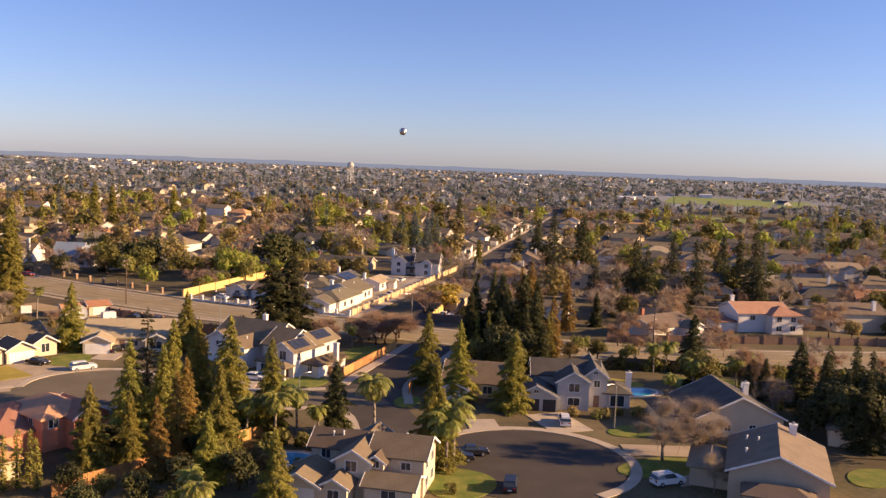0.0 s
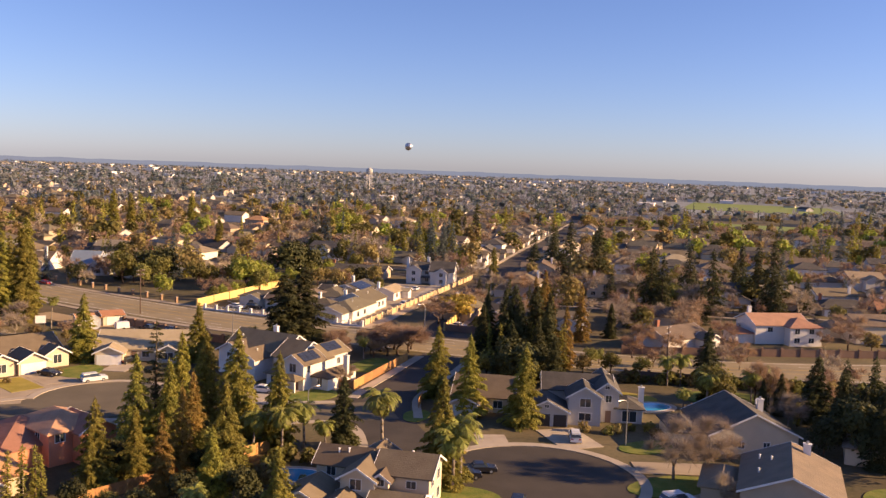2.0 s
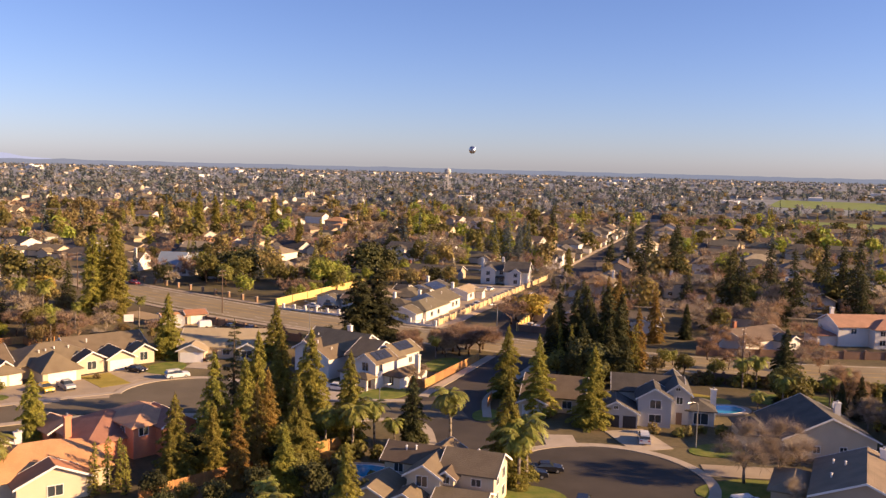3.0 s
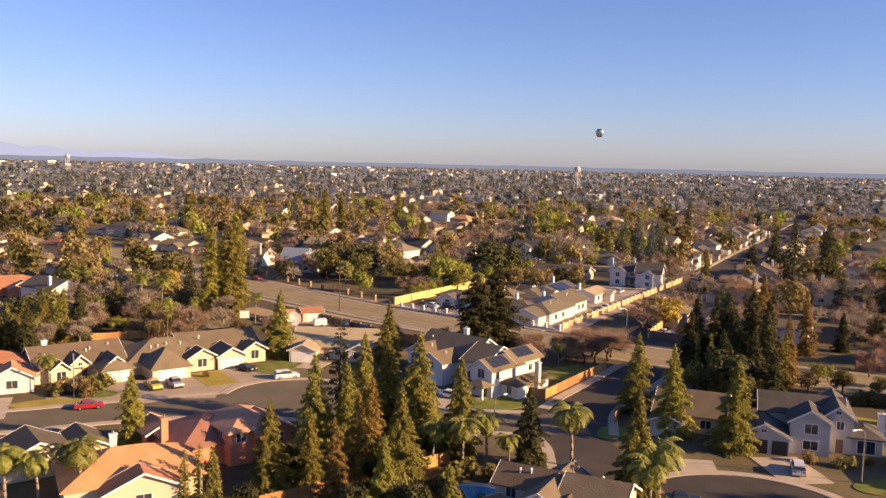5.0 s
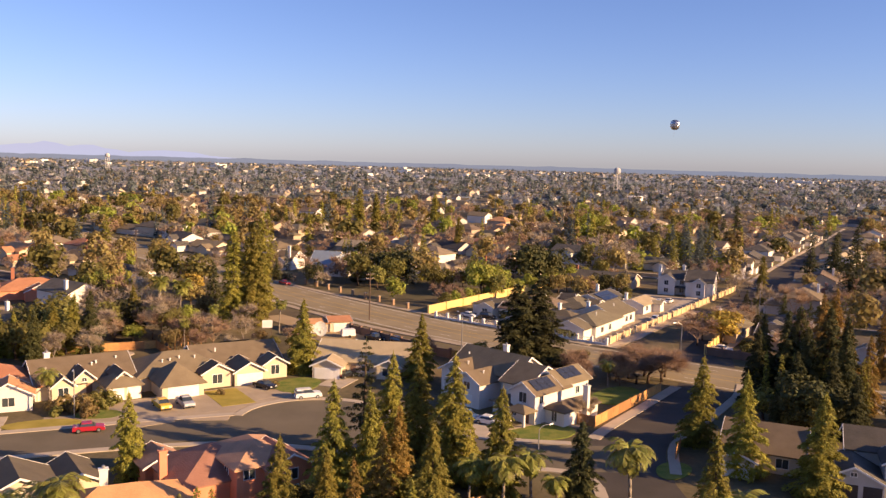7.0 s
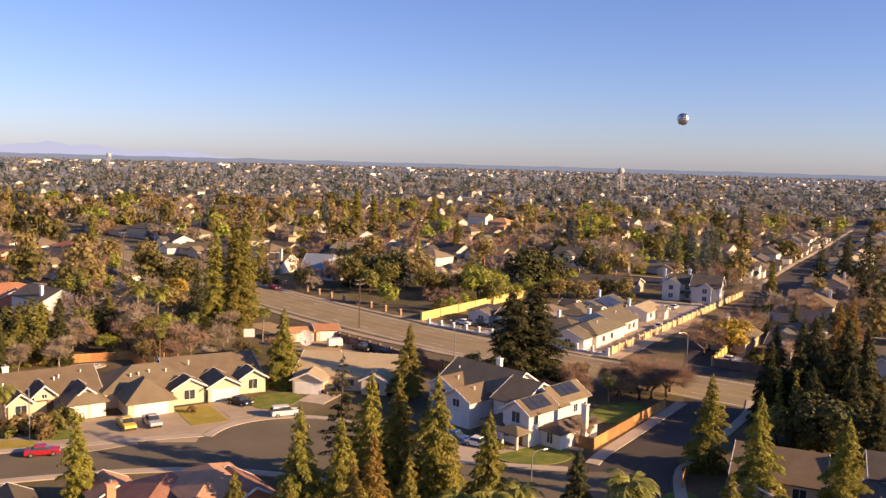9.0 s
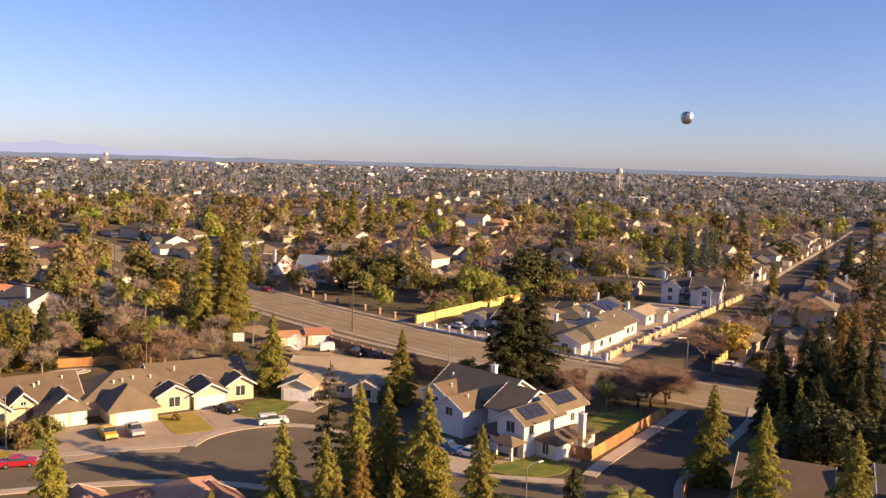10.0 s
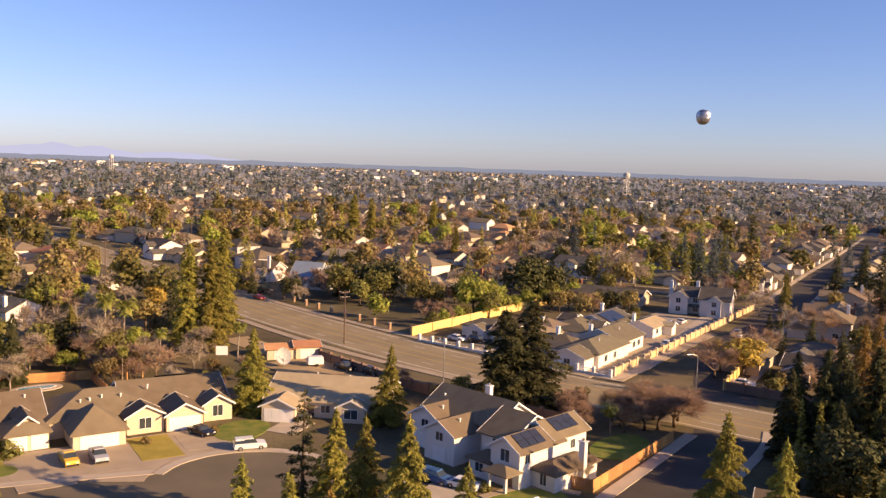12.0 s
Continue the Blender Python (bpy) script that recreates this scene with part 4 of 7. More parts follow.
def conifer_meshes(seed, h=16.0, r=2.7, n=120, low=0.07, leaf=0.42, sprays=10, power=0.8, droop=0.35, fine=False):
    """Crown of uneven drooping boughs, each a flat plume of sprays with gaps between, and a tapered trunk."""
    rng, m, t = random.Random(seed), Mesh(), Mesh()
    bend = [rng.uniform(-0.25, 0.25) for _ in range(4)]
    mid = lambda z: Vector((bend[0] * math.sin(z / h * 3) + bend[2] * z / h, bend[1] * math.sin(z / h * 2.5) + bend[3] * z / h, z))
    rings = [mid(h * 0.16 * i) + Vector((math.cos(0.8976 * k), math.sin(0.8976 * k), 0)) * 0.022 * h * (1 - i / 6.3) for i in range(7) for k in range(7)]
    t.add(rings, [(7 * i + k, 7 * i + (k + 1) % 7, 7 * i + 7 + (k + 1) % 7, 7 * i + 7 + k) for i in range(6) for k in range(7)] + [tuple(range(7))[::-1], tuple(range(42, 49))])
    lobes = [(rng.uniform(0, 6.28), rng.uniform(0.1, 0.85), rng.uniform(0.55, 1.3)) for _ in range(9)]
    for i in range(n):
        f = low + (0.985 - low) * ((i + rng.random()) / n) ** 1.05
        a = i * 2.39996 + rng.uniform(-0.7, 0.7)
        k = 1.0
        for la, lf, ls in lobes:
            w = math.exp(-((f - lf) / 0.1) ** 2) * max(0, math.cos(a - la))
            k *= 1 + (ls - 1) * w
        length = r * k * max(0.04, (1 - f)) ** power * rng.uniform(0.62, 1.2) * (0.75 + 0.25 * min(1, (f - low) / 0.12)) + 0.12
        d = Vector((math.cos(a), math.sin(a), 0))
        c0 = mid(f * h)
        cnt = max(4, int(sprays * (length / r) ** 1.1 + 1))
        side = Vector((-d.y, d.x, 0))
        rise, hang = rng.uniform(0.0, 0.3), droop * rng.uniform(0.8, 1.5)
        for j in range(cnt):
            s = 0.15 + 0.85 * ((j + rng.random()) / cnt) ** 0.7
            fan = 0.2 * length * (0.25 + math.sin(math.pi * min(1.0, s * 0.92))) * rng.choice((-1, 1)) * rng.random() ** 0.6
            p = c0 + d * (length * s) + side * fan
            p.z += rise * length * s - hang * length * s * s - 0.28 * abs(fan) + rng.gauss(0, 0.12 * leaf + 0.02) - rng.random() ** 2 * leaf * 0.9
            sz = leaf * rng.uniform(0.6, 1.25) * (0.65 + 0.35 * min(1.0, length / r))
            out = (d * 0.3 + Vector((rng.gauss(0, 0.38), rng.gauss(0, 0.38), 0.75 + rng.gauss(0, 0.35)))).normalized()
            u = d * 0.8 + side * (0.9 * (1 if fan > 0 else -1) + rng.gauss(0, 0.4)) + Vector((0, 0, -0.6))
            u = (u - out * u.dot(out)).normalized() * sz
            v = out.cross(u).normalized() * sz * 0.55
            if fine:
                m.add([p - u * 0.9 - v * 0.75, p - u * 0.7 + v * 0.75, p + u * 1.1], [(0, 1, 2)])
            else:
                rnd_quad(m, p, u, v)
    m.tube(mid(0.97 * h), (*mid(h).xy, h * 1.02), 0.1, 0.02, 4)
    return m, t


def broadleaf_meshes(seed, h=9.0, r=4.0, n=2000, leaf=0.34, trunk=0.3, lobes=9):
    """Crown of leaf clumps on several uneven lobes, with trunk and limbs."""
    rng, m, t = random.Random(seed), Mesh(), Mesh()
    fork = Vector((rng.uniform(-0.3, 0.3), rng.uniform(-0.3, 0.3), h * trunk))
    t.tube((0, 0, 0), fork, 0.032 * h, 0.024 * h, 7)
    balls = []
    for i in range(lobes):
        a, q = 2.4 * i + rng.uniform(-0.4, 0.4), rng.uniform(0.25, 0.72) * r
        z = h * rng.uniform(trunk + 0.12, 0.82)
        c, s = Vector((q * math.cos(a), q * math.sin(a), z)), rng.uniform(0.36, 0.58) * r
        if i == 0:
            c = Vector((0, 0, h - 0.45 * r))
        balls.append((c, s))
        t.tube(fork, fork.lerp(c, 0.9), 0.014 * h, 0.004 * h, 5)
    for i in range(n):
        c, s = balls[i % lobes]
        d = Vector((rng.gauss(0, 1), rng.gauss(0, 1), rng.gauss(0.15, 0.9))).normalized()
        p = c + d * s * rng.uniform(0.55, 1.08) ** 0.7 * (1 + 0.18 * math.sin(5 * d.x + i % lobes) * math.sin(4 * d.z + 1))
        p.z = max(p.z, h * trunk * 0.7)
        sz = leaf * rng.uniform(0.6, 1.3)
        out = (d + Vector((rng.gauss(0, 0.35), rng.gauss(0, 0.35), rng.gauss(0.1, 0.35)))).normalized()
        u = out.orthogonal().normalized()
        a = rng.uniform(0, 6.28)
        u = (u * math.cos(a) + out.cross(u) * math.sin(a)) * sz
        v = out.cross(u) * 0.7
        rnd_quad(m, p, u, v)
    return m, t


def bare_meshes(seed, h=7.0, depth=6, spread=0.55, twigs=4, wide=0.026):
    """Leafless tree: forking limbs, and a haze of twigs as slivers."""
    rng, m, t = random.Random(seed), Mesh(), Mesh()

    def grow(p, d, length, rad, k):
        q = p + d * length
        if k >= depth - 2:
            s = d.orthogonal().normalized() * max(rad, wide)
            m.add([p - s, p + s, q], [(0, 1, 2)])
        else:
            t.tube(p, q, rad, rad * 0.7, 5 if k < 2 else 3)
        if k == depth:
            for _ in range(twigs):
                e = (d + Vector((rng.gauss(0, 0.5), rng.gauss(0, 0.5), rng.gauss(0.35, 0.4)))).normalized() * length * rng.uniform(0.6, 1.1)
                s = e.orthogonal().normalized() * wide
                b = p + d * length * rng.random()
                m.add([b - s, b + s, b + e], [(0, 1, 2)])
            return
        for i in range(3 if k < 4 else 2):
            a = 2.1 * i + rng.uniform(0, 6.28)
            o = d.orthogonal().normalized()
            o = o * math.cos(a) + d.cross(o) * math.sin(a)
            nd = (d + o * rng.uniform(0.7, 1.25) * spread + Vector((0, 0, 0.10))).normalized()
            grow(q, nd, length * rng.uniform(0.68, 0.86), rad * 0.62, k + 1)

    grow(Vector((0, 0, 0)), Vector((rng.uniform(-0.1, 0.1), rng.uniform(-0.1, 0.1), 1)).normalized(), h * 0.24, h * 0.024, 0)
    return m, t


def puff_meshes(seed, h=9.0, r=4.2, n=420, wide=0.07, lobes=9):
    """Leafless tree seen from afar: a rounded haze of fine twigs on several boughs."""
    rng, m, t = random.Random(seed), Mesh(), Mesh()
    fork = Vector((0, 0, h * 0.2))
    t.tube((0, 0, 0), fork, 0.025 * h, 0.02 * h, 5)
    balls = []
    for i in range(lobes):
        a, q = 2.4 * i + rng.uniform(-0.4, 0.4), rng.uniform(0.25, 0.66) * r
        c = Vector((q * math.cos(a), q * math.sin(a), h * rng.uniform(0.38, 0.78)))
        balls.append((c, rng.uniform(0.36, 0.5) * r))
        m.add([fork + Vector((wide, 0, 0)), fork - Vector((wide, 0, 0)), c], [(0, 1, 2)])
    for i in range(n):
        c, s = balls[i % lobes]
        d = (Vector((rng.gauss(0, 1), rng.gauss(0, 1), rng.gauss(0.35, 0.8))).normalized() + (c - fork).normalized() * 0.5).normalized()
        a, b = c + d * s * rng.uniform(0.0, 0.45), c + (d + Vector((rng.gauss(0, 0.2), rng.gauss(0, 0.2), rng.gauss(0.1, 0.2)))) * s * rng.uniform(0.7, 1.15)
        e = (b - a).cross(Vector((rng.gauss(0, 1), rng.gauss(0, 1), rng.gauss(0, 1)))).normalized() * wide * rng.uniform(0.7, 1.3)
        m.add([a - e, a + e, b], [(0, 1, 2)])
    return m, t


def palm_meshes(seed, h=8.0, n=30, length=3.4, fan=False):
    rng, m, t = random.Random(seed), Mesh(), Mesh()
    lean = Vector((rng.uniform(-0.5, 0.5), rng.uniform(-0.5, 0.5), 0))
    pts = [lean * (i / 7) ** 2 + Vector((0, 0, h * i / 7)) for i in range(8)]
    for a, b, i in zip(pts, pts[1:], range(7)):
        t.tube(a, b, 0.24 - 0.012 * i, 0.24 - 0.012 * (i + 1), 8)
    top = pts[-1]
    for i in range(n):
        a, rise = 2.39996 * i, 1.15 - 2.0 * i / n + rng.uniform(-0.15, 0.15)
        d, side = Vector((math.cos(a), math.sin(a), 0)), Vector((-math.sin(a), math.cos(a), 0))
        L = length * rng.uniform(0.8, 1.1)
        p, ang = top.copy(), rise
        for j in range(8):
            q = p + (d * math.cos(ang) + Vector((0, 0, math.sin(ang)))) * (L / 8)
            ang -= 0.24 if not fan else 0.12
            w = L * (0.05 + 0.17 * math.sin(math.pi * min(1, (j + 0.8) / 8.5))) if not fan else L * 0.06 * (j + 0.5)
            for s in (-1, 1):
                for k in range(2):
                    b = p.lerp(q, k * 0.5)
                    e = p.lerp(q, k * 0.5 + 0.42)
                    out = side * s * w * rng.uniform(0.8, 1.1) + (q - p) * 0.8 + Vector((0, 0, -w * rng.uniform(0.25, 0.7)))
                    m.add([b, e, e + out * 0.95, b + out], [(0, 1, 2, 3)])
            p = q
    return m, t


KINDS = {}


def kind(name, makers, crown, bark):
    """Meshes of a kind of tree, several shapes; each (crown, trunk)."""
    KINDS[name] = [(c.data("crown", crown), t.data("trunk", bark, True)) for c, t in makers]


kind("redwood", [conifer_meshes(s, 16, 4.7, 200, 0.02, 0.29, 190, 0.84, fine=True) for s in (1, 2, 3, 4, 5)], REDWOOD, BARK)
kind("rusty_redwood", [conifer_meshes(s, 16, 4.3, 170, 0.03, 0.28, 170, 0.78, fine=True) for s in (6, 7)], RUSTY, BARK)
kind("dark_conifer", [conifer_meshes(s, 16, 4.2, 200, 0.02, 0.35, 120, 0.66, fine=True) for s in (8, 14, 15)], DARK_FIR, BARK)
kind("open_pine", [conifer_meshes(s, 16, 3.2, 62, 0.12, 0.24, 110, 0.55, 0.15, fine=True) for s in (9,)], DARK_FIR, BARK)
kind("tall_conifer", [conifer_meshes(s, 24, 3.9, 230, 0.05, 0.38, 90, 0.5, fine=True) for s in (10, 11)], REDWOOD, BARK)
kind("cypress", [conifer_meshes(s, 9, 0.8, 110, 0.03, 0.2, 9, 0.45, 0.0) for s in (12, 13)], REDWOOD, BARK)
kind("evergreen", [broadleaf_meshes(s, 9, 4.0, 1800, 0.31) for s in (21, 22, 23)], LEAF, BARK)
kind("bright_tree", [broadleaf_meshes(s, 9, 4.2, 2200, 0.31) for s in (24, 25)], LEAF_BRIGHT, BARK)
kind("dark_oak", [broadleaf_meshes(s, 10, 5.2, 2600, 0.36, 0.2, 11) for s in (26, 27)], DARK_FIR, BARK)
kind("golden_tree", [broadleaf_meshes(s, 6, 3.0, 1500, 0.24) for s in (28, 29)], LEAF_GOLD, BARK)
kind("olive_tree", [broadleaf_meshes(s, 8, 3.4, 1700, 0.28) for s in (30, 31)], LEAF_OLIVE, BARK)
def winter_meshes(seed, spread, n):
    """Bare tree near by: forking limbs under a rounded haze of long fine twigs."""
    return puff_meshes(seed, 7.6, 3.3, n, 0.017, 14)[0], bare_meshes(seed, 7.0, 6, spread, 0)[1]


kind("bare_tree", [winter_meshes(s, 0.52, 3600) for s in (41, 42, 43)], TWIG, BARK)
kind("pale_bare_tree", [winter_meshes(s, 0.46, 3600) for s in (44, 45)], TWIG_PALE, BARK_PALE)
kind("palm", [palm_meshes(s) for s in (51, 52, 53)], FROND, BARK_PALE)
kind("fan_palm", [palm_meshes(s, 10, 38, 2.0, True) for s in (54, 55)], FROND, BARK_PALE)
kind("shrub", [broadleaf_meshes(s, 1.6, 1.1, 260, 0.2, 0.08, 6) for s in (61, 62)], LEAF_OLIVE, BARK)
kind("green_shrub", [broadleaf_meshes(s, 1.6, 1.1, 260, 0.2, 0.08, 6) for s in (63, 64)], LEAF, BARK)
kind("dark_conifer_light", [conifer_meshes(s, 16, 4.0, 150, 0.03, 0.46, 34, 0.66, fine=True) for s in (8, 14)], DARK_FIR, BARK)
kind("evergreen_light", [broadleaf_meshes(s, 9, 4.0, 1100, 0.36) for s in (21, 22, 23)], LEAF, BARK)
kind("bright_tree_light", [broadleaf_meshes(s, 9, 4.2, 1200, 0.36) for s in (24, 25)], LEAF_BRIGHT, BARK)
kind("dark_oak_light", [broadleaf_meshes(s, 10, 5.2, 1500, 0.42, 0.2, 13) for s in (26, 27)], DARK_FIR, BARK)
kind("olive_tree_light", [broadleaf_meshes(s, 8, 3.4, 900, 0.36) for s in (30, 31)], LEAF_OLIVE, BARK)
kind("bare_tree_light", [puff_meshes(s, 7.5, 3.8, 1100, 0.04, 11) for s in (41, 42, 43)], TWIG, BARK)
kind("pale_bare_tree_light", [puff_meshes(s, 7.5, 3.7, 1100, 0.04, 11) for s in (44, 45)], TWIG_PALE, BARK_PALE)
TALL = dict(redwood=16, rusty_redwood=16, dark_conifer=16, open_pine=16, tall_conifer=24, cypress=9, evergreen=9, bright_tree=9, dark_oak=10, golden_tree=6, olive_tree=8,
            bare_tree=7, pale_bare_tree=7, palm=9, fan_palm=11, shrub=1.6, green_shrub=1.6)
TREE_LABEL = dict(
    redwood="tall olive-green redwood with drooping sprays", rusty_redwood="redwood with rust-brown winter needles", dark_conifer="broad dark green conifer with dense sprays",
    open_pine="thin dark pine with an open crown", tall_conifer="very tall narrow olive-green conifer", cypress="slender dark column cypress", evergreen="rounded olive-green evergreen tree",
    bright_tree="sunlit bright green leafy tree", dark_oak="broad dark green oak tree", golden_tree="low tree with golden autumn leaves", olive_tree="dull olive-green leafy garden tree",
    bare_tree="leafless brown winter tree with fine twigs", pale_bare_tree="leafless pale winter tree with fine twigs", palm="feather palm with arching fronds", fan_palm="tall fan palm with a ragged crown",
    shrub="olive garden shrub beside a house", green_shrub="green garden shrub beside a house")
TREE_NAME = dict(redwood="conifer", rusty_redwood="conifer", dark_conifer="conifer", open_pine="pine_tree", tall_conifer="conifer", cypress="cypress_tree", dark_oak="oak_tree", bare_tree="bare_tree", pale_bare_tree="bare_tree", palm="palm_tree", fan_palm="palm_tree", shrub="shrub", green_shrub="shrub")
trng = random.Random(77)


def tree(k, x, y, h, wide=1.0, where=""):
    """One tree of a kind, h metres high."""
    c, t = trng.choice(KINDS[k + "_light"] if (y > 165 or x > 100) and k + "_light" in KINDS else KINDS[k])
    s = h / TALL[k]
    m = Matrix.Translation((x, y, 0)) @ Matrix.Rotation(trng.uniform(0, 6.28), 4, "Z") @ Matrix.Diagonal((s * wide, s * wide, s, 1))
    ob = thing(TREE_NAME.get(k, "tree"), m, TREE_LABEL[k] + where, "shrub" if "shrub" in k else "tree", "")
    part("trunk", t, None, ob)
    part("crown", c, None, ob)


# conifers in front of the two streets
for x, y, h in ((-9.7, 102, 15.2), (-5.9, 96, 16.2), (4.6, 87, 14.6), (-4, 74, 14), (-1.2, 93, 17.2), (24.5, 67, 15.5), (38.6, 98, 14.6), (45.8, 91, 14.2), (36.4, 111, 13.8)):
    tree("redwood", x, y, h)
for x, y, h in ((-20.4, 73, 12.4), (-15.4, 75, 10.6), (-11.6, 82, 15.2), (-15.5, 83.5, 15.8), (-43, 92, 11.4), (54, 135, 13), (-6, 66, 10), (1, 54, 11)):
    tree("redwood", x, y, h)
for x, y, h in ((-9.5, 77, 12.5), (-12, 70, 11), (-8, 85, 12.6)):
    tree("rusty_redwood", x, y, h, 0.9)
tree("open_pine", -13.8, 105, 16.4)
for x, y, h in ((-30, 151, 14.3), (-6.6, 146.5, 13.0)):
    tree("redwood", x, y, h, 1.1)
tree("dark_conifer", 12.5, 160, 17.5, 1.6)
tree("dark_conifer", 17.5, 161, 19, 1.55)
for x, y, h in ((-42.5, 70, 8.2), (-47.5, 70, 6.6), (-51, 69, 7.5), (-54, 72, 6.5), (-45, 74, 6.5)):
    tree("palm", x, y, h, 1.2)
tree("dark_conifer", 14, 84, 11.4, 1.0)
for x, y, h in ((-53.7, 194.9, 24), (-48.7, 195.6, 25), (-51, 214, 26), (-57, 225, 20), (-40, 484, 23), (-49, 481, 25), (-6.4, 512, 22.6), (5.2, 380, 17), (96.4, 249.5, 15.6)):
    tree("tall_conifer", x, y, h, 1.1)
# grove beside the intersection
for x, y, h in ((53, 134, 14), (55.5, 138.5, 16), (58, 134, 17.5), (60, 129, 15.5), (61.5, 136.3, 18), (64.5, 131.5, 18.5), (65, 126, 15), (68, 132, 17), (61, 122, 13), (57, 126, 12)):
    tree("dark_conifer", x, y, h, 0.95)
for x, y, h in ((69, 134, 16), (71.5, 131, 14), (76, 160.5, 17), (80, 163, 18), (88, 158, 15)):
    tree("rusty_redwood", x, y, h, 0.8)
for x, y in ((53.5, 130.6), (55.6, 129), (58, 129.6), (62, 127), (63.4, 128), (66.4, 128.6), (68.4, 127), (70, 128)):
    tree("cypress", x, y, 10.5)
for x, y, h in ((134, 242, 26), (133, 195, 19), (138, 211, 19), (155, 216, 20.7), (150, 194, 20.9), (171, 193, 24), (136, 289, 19.7), (152, 280, 22), (178, 210, 21), (163, 180, 15), (185, 230, 20), (120, 205, 14), (110, 215, 14)):
    tree("dark_conifer", x, y, h)
# bare and leafy trees of the corner lots
for x, y, h, w in ((35, 147.5, 6, 1.9), (37.5, 148.5, 6.5, 2.0), (40.6, 150, 6.6, 2.1), (38, 154, 6.5, 2.0), (42, 153.5, 6.0, 2.0), (34.5, 152, 6, 1.9), (31.5, 146, 4.6, 1.4), (58, 186, 7, 1.6), (61, 192, 7, 1.5), (70, 202, 7, 1.5), (76, 210, 7, 1.4), (-6, 166, 5, 1), (24, 149, 5, 1.2)):
    tree("bare_tree", x, y, h, w)
tree("golden_tree", 65, 190, 8, 1.4)
tree("golden_tree", 69.2, 199.4, 6, 1.3)
for x, y, h, w in ((57.8, 62.4, 9, 1.2), (63.4, 62.4, 8.8, 1.25), (92, 81.8, 6, 1.4), (20, 121, 4.5, 0.9), (22, 123, 4, 0.9), (58, 50, 5, 1)):
    tree("pale_bare_tree", x, y, h, w)
for x, y, h, w in ((125, 150, 7, 1.2), (120, 160, 8, 1.2), (100, 148, 7, 1.2), (104, 140, 6, 1.2), (155, 140, 8, 1.2), (92, 138, 6, 1.2), (165, 150, 8, 1.2), (118, 138, 5, 1.2), (130, 175, 9, 1.3), (112, 172, 8, 1.3)):
    tree("bare_tree", x, y, h, w)
for x, y, h in ((20, 84, 9), (27, 66, 9.5), (25.5, 64.5, 8.5), (4.6, 82.7, 7.4), (8.2, 85.2, 7.2), (0.5, 83.5, 6.5), (11, 82, 5.2), (86.3, 112.6, 6.2), (89.2, 112.4, 6.6), (84.4, 95.4, 7), (78, 93, 4.8), (105.5, 107.8, 5), (96, 98, 6), (29, 145, 5.0), (-67.5, 124, 6)):
    tree("palm", x, y, h, 1.12)
for x, y, h in ((-63.2, 182, 13), (-55.2, 180.5, 7.6), (-57.9, 167.6, 6.6), (-41.2, 187.8, 7.9), (-72, 195, 12)):
    tree("fan_palm", x, y, h)
tree("bright_tree", 10, 251, 12)
tree("bright_tree", 15, 255, 10)
tree("dark_oak", 28, 281, 13, 1.2)
tree("dark_oak", 36, 285, 12)
for x, y, h in ((-5, 262, 9), (-18, 268, 10), (-30, 270, 11), (-23, 262, 8), (55, 252, 4.5), (44, 292, 6)):
    tree("evergreen", x, y, h)
for i in range(16):
    f = i / 15
    tree("bright_tree" if i % 3 else "evergreen", -2 + 52 * f + trng.uniform(-1, 1), 230 + 70 * f + trng.uniform(-1, 1) , trng.uniform(3.5, 6))
for x, y, h, w in ((-78, 180, 8, 1.2), (-85, 170, 9, 1.2), (-92, 185, 9, 1.2), (-80, 160, 7, 1.2), (-88, 155, 8, 1.1), (-62, 200, 7, 1), (-70, 215, 8, 1.2), (-60, 165, 5, 1)):
    tree(trng.choice(["olive_tree", "evergreen"]), x, y, h, w)
for x, y, h, w in ((-72, 182, 8, 1.0), (-66, 178, 9, 1.0), (-76, 168, 8, 1.1), (-58, 182, 6, 1), (-46, 160, 5, 1), (-86, 195, 10, 1.2), (-80, 205, 10, 1.2)):
    tree("pale_bare_tree", x, y, h, w)
for x, y, h in ((-89.4, 157, 9.5), (-86.8, 159.7, 10), (-82.7, 160.2, 11), (-79.4, 162.8, 12.4), (-92, 152, 9), (-97, 148, 9), (-74.4, 183.4, 11.5), (-84, 155, 8), (-94, 160, 10)):
    tree("redwood", x, y, h, 1.0)
for x, y, h in ((130.4, 295, 17.4), (148.4, 298.4, 23.4), (154, 465, 15.6), (162, 467, 22.3), (144, 305, 20)):
    tree("dark_conifer", x, y, h, 1.0)
for x, y, h in ((-66.9, 180.3, 10), (-74.5, 158.9, 6.8), (-82, 275, 10), (64.4, 319.6, 13), (51.2, 425.7, 12), (70, 322, 11), (58, 424, 10), (76, 207, 7), (61.4, 193.8, 5)):
    tree("pale_bare_tree", x, y, h, 1.15)
for x, y, h in ((-96, 220, 9.7), (-77.3, 244, 6.4), (110, 387, 10), (88, 516, 13), (94, 518, 12), (104, 390, 9)):
    tree("golden_tree" if y == 244 else "bright_tree", x, y, h, 1.2)
for x, y, h in ((-22.2, 276, 11), (-16.7, 277, 12), (32.3, 304.5, 12.2)):
    tree("dark_oak", x, y, h)
